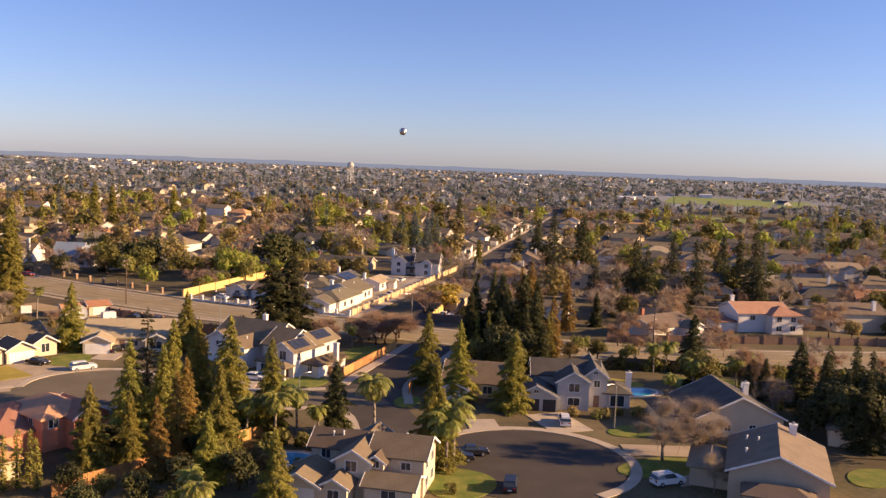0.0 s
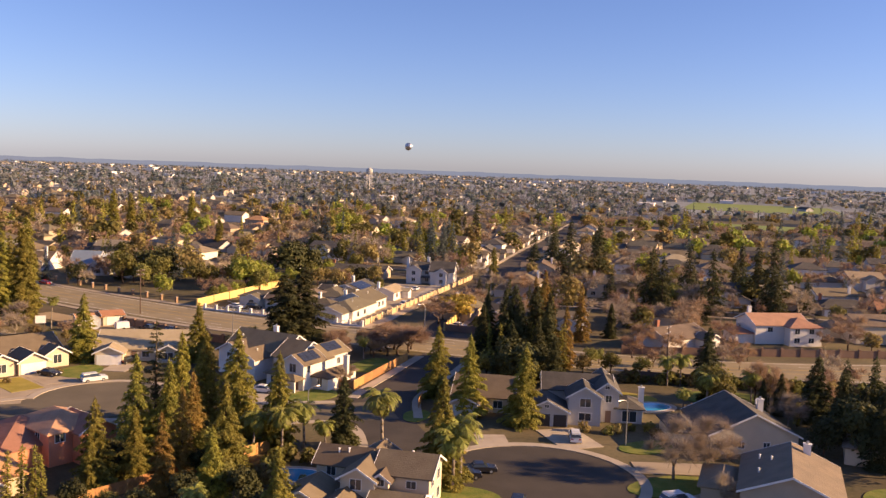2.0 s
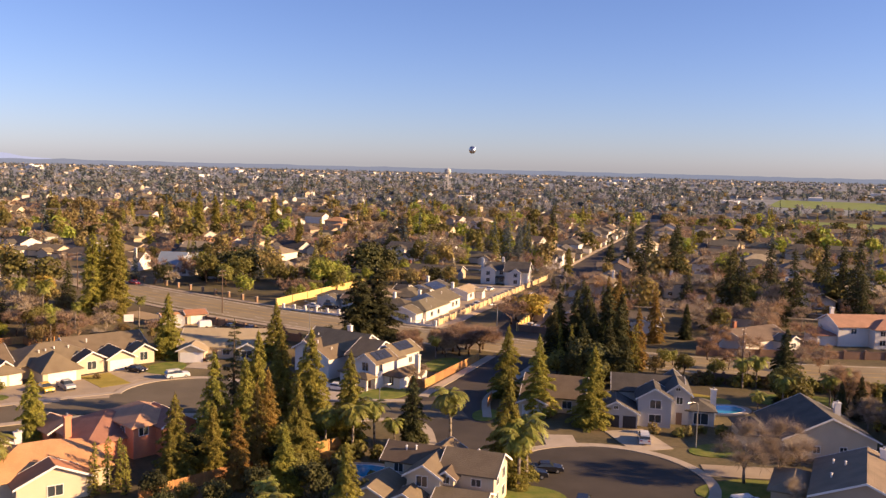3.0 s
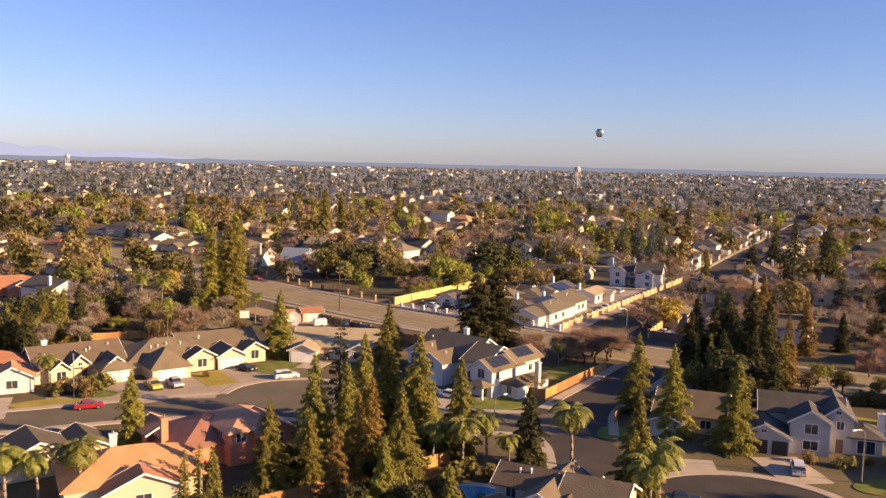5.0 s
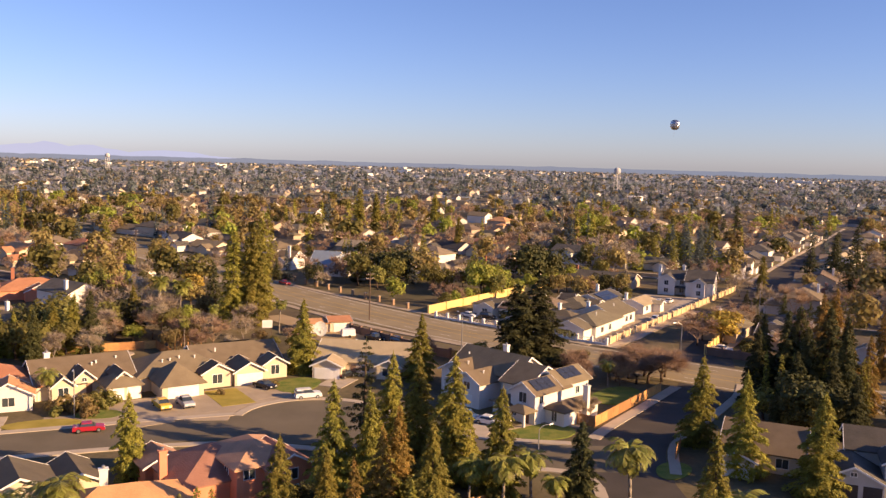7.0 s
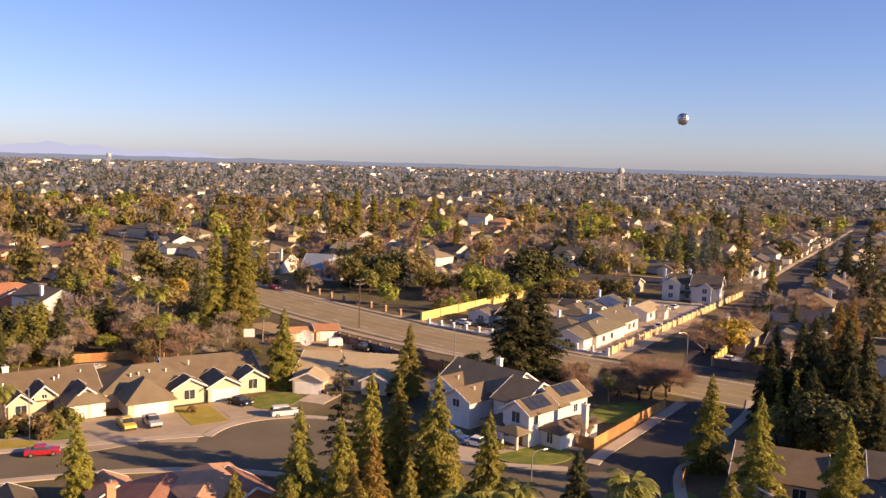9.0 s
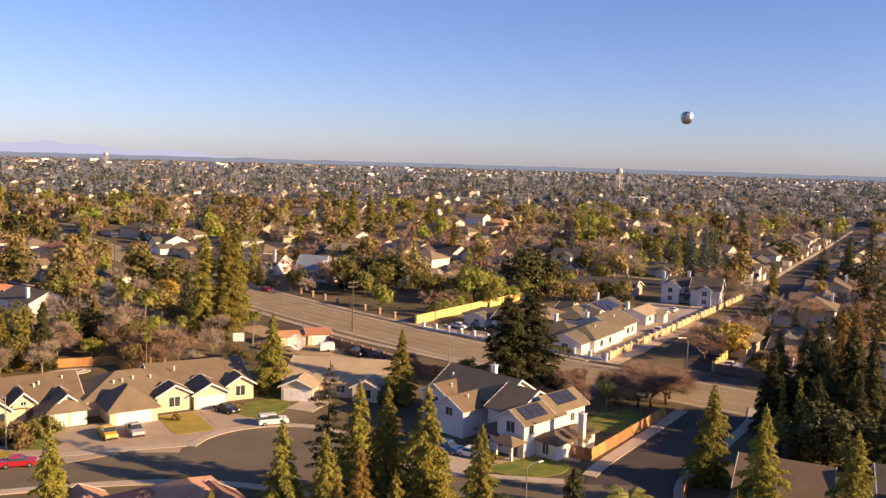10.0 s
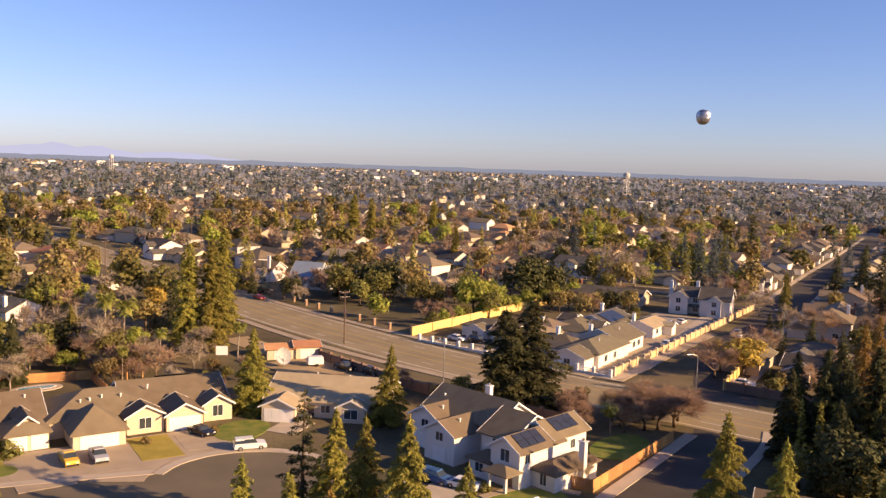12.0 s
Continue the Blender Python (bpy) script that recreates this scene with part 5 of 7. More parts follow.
# shrubs by the houses
for x, y, h in ((-58, 122, 1.8), (-60, 120, 2.2), (-62, 119.5, 2), (-64, 121, 2.4), (-41, 132, 1.2), (-33, 139, 1.1), (8, 118, 1.2), (16, 121, 1.2), (1, 124, 1.5), (60, 84, 1.6), (63, 85, 1.4), (55, 86, 1.8), (66, 82, 1.5), (24, 57, 1.4), (20, 63, 1.6), (72, 73, 2), (69, 69, 1.6), (10, 77, 1.8), (6, 68, 2), (0, 73, 2.4), (2, 70, 2.6), (-2, 80, 3), (-4, 70, 3.2), (5, 84, 2.2)):
    tree(trng.choice(["shrub", "green_shrub"]), x, y, h)
for x, y, h in ((-22, 66, 4), (-14, 60, 4.5), (-9, 63, 5), (-18, 62, 4), (-2, 64, 5), (-20, 58, 4), (4, 60, 4), (-10, 92, 5), (-6, 82, 5), (-18, 78, 5), (96, 72, 8), (92, 64, 9), (100, 60, 8), (95, 55, 9), (104, 70, 10), (88, 68, 6)):
    tree(trng.choice(["evergreen", "dark_oak"]), x, y, h)
for x, y, h in ((-28.4, 70, 7.4), (-30, 69, 7.2), (-27, 71, 7.0), (-26, 69, 6.6)):
    tree("cypress", x, y, h, 1.25)
for x, y, h in ((100, 78, 11), (104, 82, 12), (98, 71, 10), (108, 76, 12), (112, 84, 12), (94, 60, 8)):
    tree("dark_conifer", x, y, h)



def fill(x0, x1, y0, y1, n, kinds, h0, h1, where=""):
    """Trees strewn over a stretch of gardens."""
    for _ in range(n):
        k = trng.choice(kinds)
        tree(k, trng.uniform(x0, x1), trng.uniform(y0, y1), trng.uniform(h0, h1) * (1.5 if "conifer" in k else 1), trng.uniform(0.9, 1.25), where)


fill(-95, -62, 150, 225, 14, ["olive_tree", "evergreen", "bare_tree", "pale_bare_tree", "dark_oak", "dark_conifer"], 5, 9, " in a back garden")
fill(-62, -44, 160, 180, 7, ["olive_tree", "bare_tree", "evergreen"], 3, 5.5, " in a back garden")
fill(-2, 30, 146, 166, 8, ["bare_tree", "evergreen", "olive_tree"], 2.5, 4.5, " behind the corner house")
fill(88, 175, 124, 140, 5, ["bare_tree", "olive_tree", "bare_tree"], 4, 6, " beside the arterial")
fill(92, 175, 158, 182, 9, ["bare_tree", "dark_conifer", "evergreen", "pale_bare_tree"], 6, 9, " beside the arterial")
fill(62, 92, 120, 134, 5, ["evergreen", "olive_tree"], 3, 6, " beyond the arterial wall")
fill(86, 115, 84, 100, 9, ["dark_conifer", "bare_tree", "evergreen"], 5, 9, " in a back garden")
fill(48, 60, 236, 250, 3, ["evergreen", "palm"], 3, 4.5, " inside a walled garden")
fill(0, 40, 240, 300, 6, ["evergreen", "bright_tree", "bare_tree", "dark_oak"], 6, 9, " behind the cream wall")
fill(-70, -8, 262, 300, 8, ["dark_conifer", "bare_tree", "evergreen", "dark_oak", "bare_tree"], 5, 8, " beyond the arterial")
fill(53, 63, 112, 124, 6, ["dark_conifer", "dark_oak", "dark_conifer"], 6, 9, " in the dark grove")
fill(47, 58, 104, 128, 5, ["dark_conifer", "evergreen"], 4, 7, " beside the side street")

fill(-80, -46, 168, 200, 14, ["olive_tree", "evergreen", "bare_tree", "pale_bare_tree", "bright_tree", "palm"], 3.5, 7.5, " in a back garden")
fill(-46, -34, 158, 178, 8, ["olive_tree", "evergreen", "bare_tree"], 2.5, 5, " in a back garden")
fill(-8, 24, 158, 166, 6, ["bare_tree", "olive_tree", "evergreen"], 2, 3.5, " along the arterial wall")
fill(20, 36, 140, 158, 7, ["bare_tree", "bare_tree", "pale_bare_tree"], 4, 6, " behind the board fence")
fill(100, 135, 92, 104, 9, ["palm", "olive_tree", "bare_tree", "bare_tree"], 4, 7, " before the arterial wall")
fill(88, 140, 120, 132, 4, ["pale_bare_tree", "bare_tree"], 4, 7, " beside the arterial")
fill(95, 190, 175, 300, 22, ["dark_conifer", "bare_tree", "dark_conifer", "pale_bare_tree", "evergreen"], 6, 10, " among suburban houses")
fill(92, 180, 150, 250, 14, ["bare_tree", "pale_bare_tree", "olive_tree", "bare_tree"], 4, 7, " in a back garden")
fill(92, 108, 60, 86, 8, ["dark_conifer", "cypress"], 7, 9, " in a shady back garden")
fill(-20, 0, 52, 62, 5, ["evergreen", "bright_tree", "dark_oak", "palm"], 3.5, 6, " in a back garden")
fill(-16, 0, 66, 92, 7, ["evergreen", "bright_tree", "olive_tree", "dark_oak"], 3, 6, " under the redwoods")
fill(-70, -54, 117, 125, 8, ["green_shrub", "shrub"], 1.6, 2.8)
for i in range(26):
    f = i / 25
    tree("green_shrub" if i % 3 else "shrub", 79 + 50 * f + trng.uniform(-0.8, 0.8), 117.4 - 21 * f + trng.uniform(-0.6, 0.2), trng.uniform(1.6, 3.2))
for x, y, h in ((3, 78, 2.6), (9.5, 77.5, 1.8), (8, 79, 2.2), (1.5, 75, 2.4), (5, 80, 2.6), (11.5, 76.5, 1.6)):
    tree("green_shrub", x, y, h)
fill(20, 60, 255, 282, 10, ["evergreen", "bright_tree", "dark_oak", "olive_tree", "bare_tree"], 4, 8, " in a walled garden")
fill(30, 62, 292, 305, 6, ["evergreen", "bare_tree", "dark_conifer"], 5, 8, " behind a low house")
fill(72, 100, 176, 225, 12, ["bare_tree", "pale_bare_tree", "olive_tree", "dark_conifer"], 4, 7, " across the side street")
fill(66, 78, 176, 186, 5, ["shrub", "green_shrub"], 1.5, 3)
fill(56, 72, 82, 86, 5, ["green_shrub", "shrub"], 1.2, 2)

# ---- the suburb beyond, row by row ----
prng = random.Random(5)
E1, E2 = Vector((0.842, -0.54, 0)), Vector((0.54, 0.842, 0))


def near_line(x, y, line, d):
    p = Vector((x, y, 0))
    for a, b in zip(line, line[1:]):
        a, b = Vector((*a, 0)), Vector((*b, 0))
        t = max(0, min(1, (p - a).dot(b - a) / (b - a).length_squared))
        if (p - a - (b - a) * t).length < d:
            return True
    return False


HERO = [(8, 130, 17), (-15, 156, 14), (-36, 148, 14), (-50, 136, 13), (-63, 134, 13), (-80, 128, 14), (38, 207, 24), (79, 270, 17), (64, 250, 14), (-27, 190, 16), (-42, 299, 12), (-62, 312, 11),
        (144, 153, 15), (112, 152, 12), (68, 196, 12), (54, 287, 20), (86, 188, 18), (15, 250, 18), (34, 280, 18), (-22, 262, 14), (58, 92, 14), (79, 80, 16), (73, 55, 14), (-52, 193, 10), (24, 235, 18), (68, 150, 18), (98, 66, 12), (103, 92, 20), (130, 92, 14), (-70, 172, 16), (-85, 193, 10), (-121, 232, 14)]


def clear(x, y, r, hero=True):
    if near_line(x, y, ARTERIAL, 11 + r) or near_line(x, y, B_ROAD, (18 if r == 8 else 7) + r) or near_line(x, y, C_ROAD, 7 + r):
        return False
    return not hero or all((x - a) ** 2 + (y - b) ** 2 > (c + r) ** 2 for a, b, c in HERO)


FIELDS = [(800, 1060, 190), (478, 628, 62), (190, 690, 42), (700, 930, 110), (430, 570, 40)]


def in_view(x, y, margin=4):
    if any((x - fx) ** 2 + (y - fy) ** 2 < fr * fr for fx, fy, fr in FIELDS):
        return False
    a = math.degrees(math.atan2(x + 5, y + 25))
    return -31 - margin < a < 47 + margin


# house shapes to repeat: walls, roof, and windows as one small set each
SETS = [
    [(-8, 7, -5, 5, 0, 2.9, 0.42, "gx"), (1, 6.5, -9, -5, 0, 2.8, 0.55, "gy")],
    [(-9, 8, -5, 6, 0, 2.9, 0.5, "gx"), (-8, -2, -9, -5, 0, 2.8, 0.6, "gy")],
    [(-7, 7, -5, 6, 0, 5.3, 0.42, "hip"), (2, 8, -9, -4, 0, 2.9, 0.42, "hip")],
    [(-8, 6, -4, 6, 0, 5.3, 0.45, "gx"), (-3, 3, -7, -4, 0, 5.2, 0.5, "gy"), (3, 9, -8, -2, 0, 2.9, 0.45, "gy")],
    [(-9, 9, -5, 5, 0, 2.9, 0.4, "hip"), (-9, -3, -8, -5, 0, 2.9, 0.42, "hip"), (3, 8, 5, 9, 0, 2.8, 0.4, "gy")],
]
WALLS = [[wall_mesh(*w).data("wall", STUCCOS[0]) for w in s] for s in SETS]
ROOFM = [[roof_mesh(*w[:4], *w[5:]).data("roof", ROOFS[0]) for w in s] for s in SETS]


def recoloured(me, material):
    key = (me.name, material.name)
    if key not in SHARED:
        c = me.copy()
        c.materials[0] = material
        SHARED[key] = c
    return SHARED[key]


ROOF_PICK = [GREY, GREY, SHAKE, BROWN, GREY, TAN, SHAKE, SHAKE, DARK, DARK, DARK, DARK, DARK, TERRA, GREY, BROWN]
FAR_PICK = [GREY, GREY, DARK, DARK, SHAKE, DARK]
WALL_PICK = [WHITE_S, WHITE_S, WHITE_S, CREAM_S, CREAM_S, TAN_S, TAN_S, GREY_S, GREY_S]
ROOF_WORD = {"grey_shingle": "grey shingle", "brown_shingle": "brown shingle", "tan_shingle": "tan shingle", "dark_shingle": "dark shingle", "terracotta_tile": "terracotta tile", "weathered_shake": "weathered shake", "salmon_tile": "salmon tile"}


def suburb_house(x, y, turn):
    i, rm, wm = prng.randrange(len(SETS)), prng.choice(ROOF_PICK), prng.choice(WALL_PICK)
    h = thing("house", spot(x, y, 0, turn), f"{wm.name.replace('_', ' ')} {'two' if i in (2, 3) else 'single'}-storey house with a {ROOF_WORD[rm.name]} roof", "house", "houses of the suburb")
    for w, r, s in zip(WALLS[i], ROOFM[i], SETS[i]):
        part("wall", recoloured(w, wm), None, h)
        part("roof", recoloured(r, rm), None, h)
    s = SETS[i][-1] if i != 4 else SETS[i][1]
    if (x * x + y * y) < 330**2:
        garage(h, "f", ((s[0] + s[1]) / 2, s[2]), 4.6)
        m = SETS[i][0]
        for k in (0.15, 0.45):
            window(h, "f", (m[0] + (m[1] - m[0]) * k, m[2]), 0.9, 1.6, 1.3)
            if m[5] > 4:
                window(h, "f", (m[0] + (m[1] - m[0]) * k, m[2]), 3.4, 1.4, 1.2)
        window(h, "r", (m[1], (m[2] + m[3]) / 2 + 2), 0.9, 1.4, 1.2)
        chimney(h, m[0] + 3, m[3] - 1.5, SETS[i][0][5] + 3.2, prng.choice([TRIM, BRICK]))


far_walls = {m.name: [] for m in STUCCOS}
far_roofs = {m.name: [] for m in ROOFS}
far_trees = {k: [] for k in ("conifer", "leafy", "bright", "olive", "bare")}
half_trees = {k: [] for k in ("conifer", "redwood", "leafy", "bright", "olive", "bare", "pale")}
mid_trees = {k: [] for k in ("conifer", "redwood", "leafy", "bright", "olive", "bare", "pale")}
HOMES = []
near_houses, near_trees = 0, 0
TREE_PICK = ["bare_tree", "bare_tree", "bare_tree", "pale_bare_tree", "evergreen", "evergreen", "olive_tree", "olive_tree", "dark_conifer", "redwood", "bright_tree", "dark_oak", "golden_tree", "fan_palm"]

LO = {
    "conifer": [conifer_meshes(s, 15, 2.8, 16, 0.05, 1.5, 3, 0.75)[0].data("lo_conifer", DARK_FIR) for s in (71, 72, 73)],
    "leafy": [broadleaf_meshes(s, 8, 4.0, 48, 1.6)[0].data("lo_leafy", LEAF) for s in (74, 75, 76)],
    "bright": [broadleaf_meshes(s, 7, 3.6, 42, 1.5)[0].data("lo_bright", LEAF_BRIGHT) for s in (77,)],
    "olive": [broadleaf_meshes(s, 8, 3.8, 42, 1.5)[0].data("lo_olive", LEAF_OLIVE) for s in (78, 79)],
    "bare": [puff_meshes(s, 9, 4.4, 70, 0.3)[0].data("lo_bare", TWIG) for s in (80, 81, 82)],
}
MID = {
    "conifer": [conifer_meshes(s, 15, 3.0, 100, 0.04, 0.6, 14, 0.75, fine=True)[0].data("mid_conifer", DARK_FIR) for s in (171, 172, 173)],
    "redwood": [conifer_meshes(s, 15, 3.2, 100, 0.04, 0.6, 14, 0.8, fine=True)[0].data("mid_redwood", REDWOOD) for s in (174, 175)],
    "leafy": [broadleaf_meshes(s, 8.5, 3.9, 640, 0.47, 0.18, 12)[0].data("mid_leafy", LEAF) for s in (176, 177, 178)],
    "bright": [broadleaf_meshes(s, 8, 3.4, 560, 0.45, 0.18, 12)[0].data("mid_bright", LEAF_BRIGHT) for s in (179, 180)],
    "olive": [broadleaf_meshes(s, 9, 3.6, 560, 0.46, 0.18, 12)[0].data("mid_olive", LEAF_OLIVE) for s in (181, 182)],
    "bare": [puff_meshes(s, 9, 4.4, 460, 0.075)[0].data("mid_bare", TWIG) for s in (183, 184, 185)],
    "pale": [puff_meshes(s, 9, 4.2, 460, 0.075)[0].data("mid_pale", TWIG_PALE) for s in (186, 187)],
}
LO_FAR = {
    "conifer": [conifer_meshes(s, 14, 3.0, 9, 0.05, 2.4, 2, 0.7)[0].data("far_conifer", DARK_FIR) for s in (83, 84)],
    "leafy": [broadleaf_meshes(s, 8, 4.5, 24, 2.3)[0].data("far_leafy", LEAF) for s in (85, 86)],
    "olive": [broadleaf_meshes(s, 8, 4.5, 22, 2.2)[0].data("far_olive", LEAF_OLIVE) for s in (87,)],
    "bare": [broadleaf_meshes(s, 8, 4.5, 18, 1.8)[0].data("far_bare", TWIG) for s in (88, 89)],
}
HALF = {
    "conifer": [conifer_meshes(s, 15, 3.0, 60, 0.05, 0.85, 8, 0.75, fine=True)[0].data("half_conifer", DARK_FIR) for s in (191, 192)],
    "redwood": [conifer_meshes(s, 15, 3.2, 60, 0.05, 0.85, 8, 0.8, fine=True)[0].data("half_redwood", REDWOOD) for s in (193, 194)],
    "leafy": [broadleaf_meshes(s, 8.5, 3.9, 260, 0.72, 0.18, 10)[0].data("half_leafy", LEAF) for s in (195, 196)],
    "bright": [broadleaf_meshes(s, 8, 3.4, 230, 0.7, 0.18, 10)[0].data("half_bright", LEAF_BRIGHT) for s in (197, 198)],
    "olive": [broadleaf_meshes(s, 9, 3.6, 230, 0.7, 0.18, 10)[0].data("half_olive", LEAF_OLIVE) for s in (199, 200)],
    "bare": [puff_meshes(s, 9, 4.4, 190, 0.15)[0].data("half_bare", TWIG) for s in (201, 202, 203)],
    "pale": [puff_meshes(s, 9, 4.2, 190, 0.15)[0].data("half_pale", TWIG_PALE) for s in (204, 205)],
}
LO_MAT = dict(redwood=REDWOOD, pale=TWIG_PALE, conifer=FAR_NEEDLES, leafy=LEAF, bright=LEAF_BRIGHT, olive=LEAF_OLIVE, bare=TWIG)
# far trees use the foliage with haze mixed into its colour
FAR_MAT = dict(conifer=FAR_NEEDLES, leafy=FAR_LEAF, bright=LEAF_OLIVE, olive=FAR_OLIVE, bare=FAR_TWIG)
ROW, LOT = 39.0, 19.0
# houses fronting the side street
bline = smooth_line(B_ROAD, 19.0)
for a, b in zip(bline, bline[1:]):
    d = (b - a).normalized()
    for side in (-1, 1):
        c = (a + b) / 2 + Vector((d.y, -d.x, 0)) * side * 17.5
        if c.y > (225 if side > 0 else 312) and c.y < 520 and all((c.x - hx) ** 2 + (c.y - hy) ** 2 > (hr + 4) ** 2 for hx, hy, hr in HERO):
            HOMES.append((c.x, c.y))
            suburb_house(c.x, c.y, math.degrees(math.atan2(d.y, d.x)) + (180 if side > 0 else 0) + prng.uniform(-4, 4))
for q in range(-4, 44):
    for p in range(-60, 70):
        turn_noise = noise.noise((p * 0.06, q * 0.09, 3.1))
        c = E1 * (p * LOT) + E2 * (q * ROW + (9 if q % 2 else 0) + 30 * turn_noise) + Vector((0, 60, 0))
        x, y = c.x + prng.uniform(-1.5, 1.5), c.y + prng.uniform(-1.5, 1.5)
        d = math.hypot(x, y)
        if y < 40 or not in_view(x, y) or d > 1500 or d < 60:
            continue
        turn = -32.7 + (0 if q % 2 else 180) + prng.choice([0, 0, 0, 8, -8]) + 25 * turn_noise
        hood = x < -95 or x > 88 or y > 232 or (y > 165 and x < -75)
        if not hood or not clear(x, y, 8) or (x < 0 and y < 320 and near_line(x, y, ARTERIAL, 30)):
            continue
        if prng.random() < (0.05 if d < 450 else 0.34 if d < 800 else 0.72):
            continue
        HOMES.append((x, y))
        if d < 430 and near_houses < 200:
            near_houses += 1
            suburb_house(x, y, turn)
        else:
            i = prng.randrange(len(SETS))
            m = spot(x, y, 0, turn)
            wm, rm = prng.choice(WALL_PICK[5:] if d > 650 else WALL_PICK[2:]), prng.choice(FAR_PICK if d > 600 else ROOF_PICK)
            for w, r in zip(WALLS[i], ROOFM[i]):
                far_walls[wm.name].append((w, m))
                far_roofs[rm.name].append((r, m))

# streets between facing rows
for q in range(-4, 20, 2):
    run = []
    for p in range(-60, 71):
        tn = noise.noise((p * 0.06, (q + 0.5) * 0.09, 3.1))
        c = E1 * (p * LOT) + E2 * ((q + 0.5) * ROW + 4.5 + 30 * tn) + Vector((0, 60, 0))
        d = math.hypot(c.x, c.y)
        hood = c.x < -95 or c.x > 88 or c.y > 245 or (c.y > 165 and c.x < -75)
        ok = hood and d < 800 and in_view(c.x, c.y, 0) and c.y > 50 and clear(c.x, c.y, 4)
        if ok:
            run.append((c.x, c.y))
        if (not ok or p == 70) and run:
            if len(run) > 3:
                patch("road", ribbon(run, 5, -5, 0, 0.018, 10), ASPHALT, "dark asphalt street between rows of houses", "road")
                patch("pavement", ribbon(run, 6.6, 5.0, 0, 0.14, 10), CONCRETE, "pale concrete pavement along a house row", "pavement")
                patch("pavement", ribbon(run, -5.0, -6.6, 0, 0.14, 10), CONCRETE, "pale concrete pavement along a house row", "pavement")
            run = []

for i in range(8300):
    zone = 0 if i < 4100 else 1
    a = radians(prng.uniform(-34, 50))
    d = math.sqrt(prng.uniform(130**2, 760**2)) if zone == 0 else math.sqrt(prng.uniform(740**2, 1750**2))
    x, y = -5 + d * math.sin(a), -25 + d * math.cos(a)
    if y < 60 or not clear(x, y, 1.5) or not in_view(x, y):
        continue
    if -95 < x < 88 and y < 232 and not (y > 165 and x < -75):
        continue
    if zone == 0:
        if any((x - hx) ** 2 + (y - hy) ** 2 < 62 for hx, hy in HOMES):
            continue
        if d < 300 and near_trees < 6:
            near_trees += 1
            k = prng.choice(TREE_PICK)
            tree(k, x, y, {"bare_tree": 7.5, "pale_bare_tree": 7.5, "dark_conifer": 13, "redwood": 13, "fan_palm": 11, "golden_tree": 5, "dark_oak": 10}.get(k, 8) * prng.uniform(0.75, 1.3), prng.uniform(0.9, 1.2), prng.choice([" in a back garden", " between suburban houses", " beside a house"]))
            continue
        grove = noise.noise((x * 0.013, y * 0.013, 1.7))
        if x > 60 and x > 0.3 * y and prng.random() < 0.2:
            continue
        if noise.noise((x * 0.02, y * 0.02, 6.3)) < prng.uniform(-0.35, -0.05):
            continue
        k = prng.choice(["conifer", "redwood", "leafy", "leafy", "leafy", "olive", "olive", "bright", "bright", "bare", "bare", "bare", "bare", "pale", "pale", "pale"] + (["conifer", "redwood"] * 4 if grove > 0.2 else ["bare", "pale", "bare"] if grove < -0.1 else ["olive", "leafy"]))
        if x < 0.12 * y and k in ("conifer", "leafy", "bright") and prng.random() < 0.45:
            k = prng.choice(["bare", "bare", "pale", "olive"])
        if x > 70 and k in ("conifer", "leafy", "olive") and prng.random() < 0.5:
            k = prng.choice(["bare", "pale"])
        s = prng.uniform(0.5, 1.4) if k in ("conifer", "redwood") else prng.uniform(0.6, 1.55) if k not in ("bare", "pale") else prng.uniform(0.55, 1.25)
        near = d < 420
        (mid_trees if near else half_trees)[k].append((prng.choice((MID if near else HALF)[k]), spot(x, y, 0, prng.uniform(0, 360), s * prng.uniform(0.9, 1.2), s)))
    else:
        k = prng.choice(["conifer", "conifer", "leafy", "olive", "leafy", "olive", "bright", "bare", "bare", "bare", "bare"])
        s = prng.uniform(0.5, 1.0) if k == "conifer" and prng.random() < 0.6 else prng.uniform(0.6, 1.35)
        far_trees[k].append((prng.choice(LO[k]), spot(x, y, 0, prng.uniform(0, 360), s * prng.uniform(0.9, 1.2), s)))
# far plain: sparser trees, roofs and long pale buildings to the horizon
for i in range(5200):
    a = radians(prng.uniform(-33, 49))
    d = math.sqrt(prng.uniform(1350**2, 4800**2))
    if not in_view(-5 + d * math.sin(a), -25 + d * math.cos(a)):
        continue
    k = prng.choice(["conifer", "leafy", "leafy", "olive", "olive", "bare", "bare", "bare"])
    s = prng.uniform(0.8, 1.3) * (1 if d < 2600 else 0.7)
    far_trees[k].append((prng.choice(LO_FAR[k]), spot(-5 + d * math.sin(a), -25 + d * math.cos(a), 0, prng.uniform(0, 360), s * 1.5, s)))
for i in range(600):
    a = radians(prng.uniform(-33, 49))
    d = math.sqrt(prng.uniform(1300**2, 4300**2))
    j = prng.randrange(len(SETS))
    m = spot(-5 + d * math.sin(a), -25 + d * math.cos(a), 0, prng.uniform(0, 360), 1.15)
    wm, rm = prng.choice(WALL_PICK[4:]), prng.choice(FAR_PICK)
    far_walls[wm.name].append((WALLS[j][0], m))
    far_roofs[rm.name].append((ROOFM[j][0], m))
halls = []
hall = Mesh().box(-1, 1, -1, 1, 0, 1).box(-0.98, 0.98, -0.98, 0.98, 1, 1.06).data("hall", STUCCOS[0])
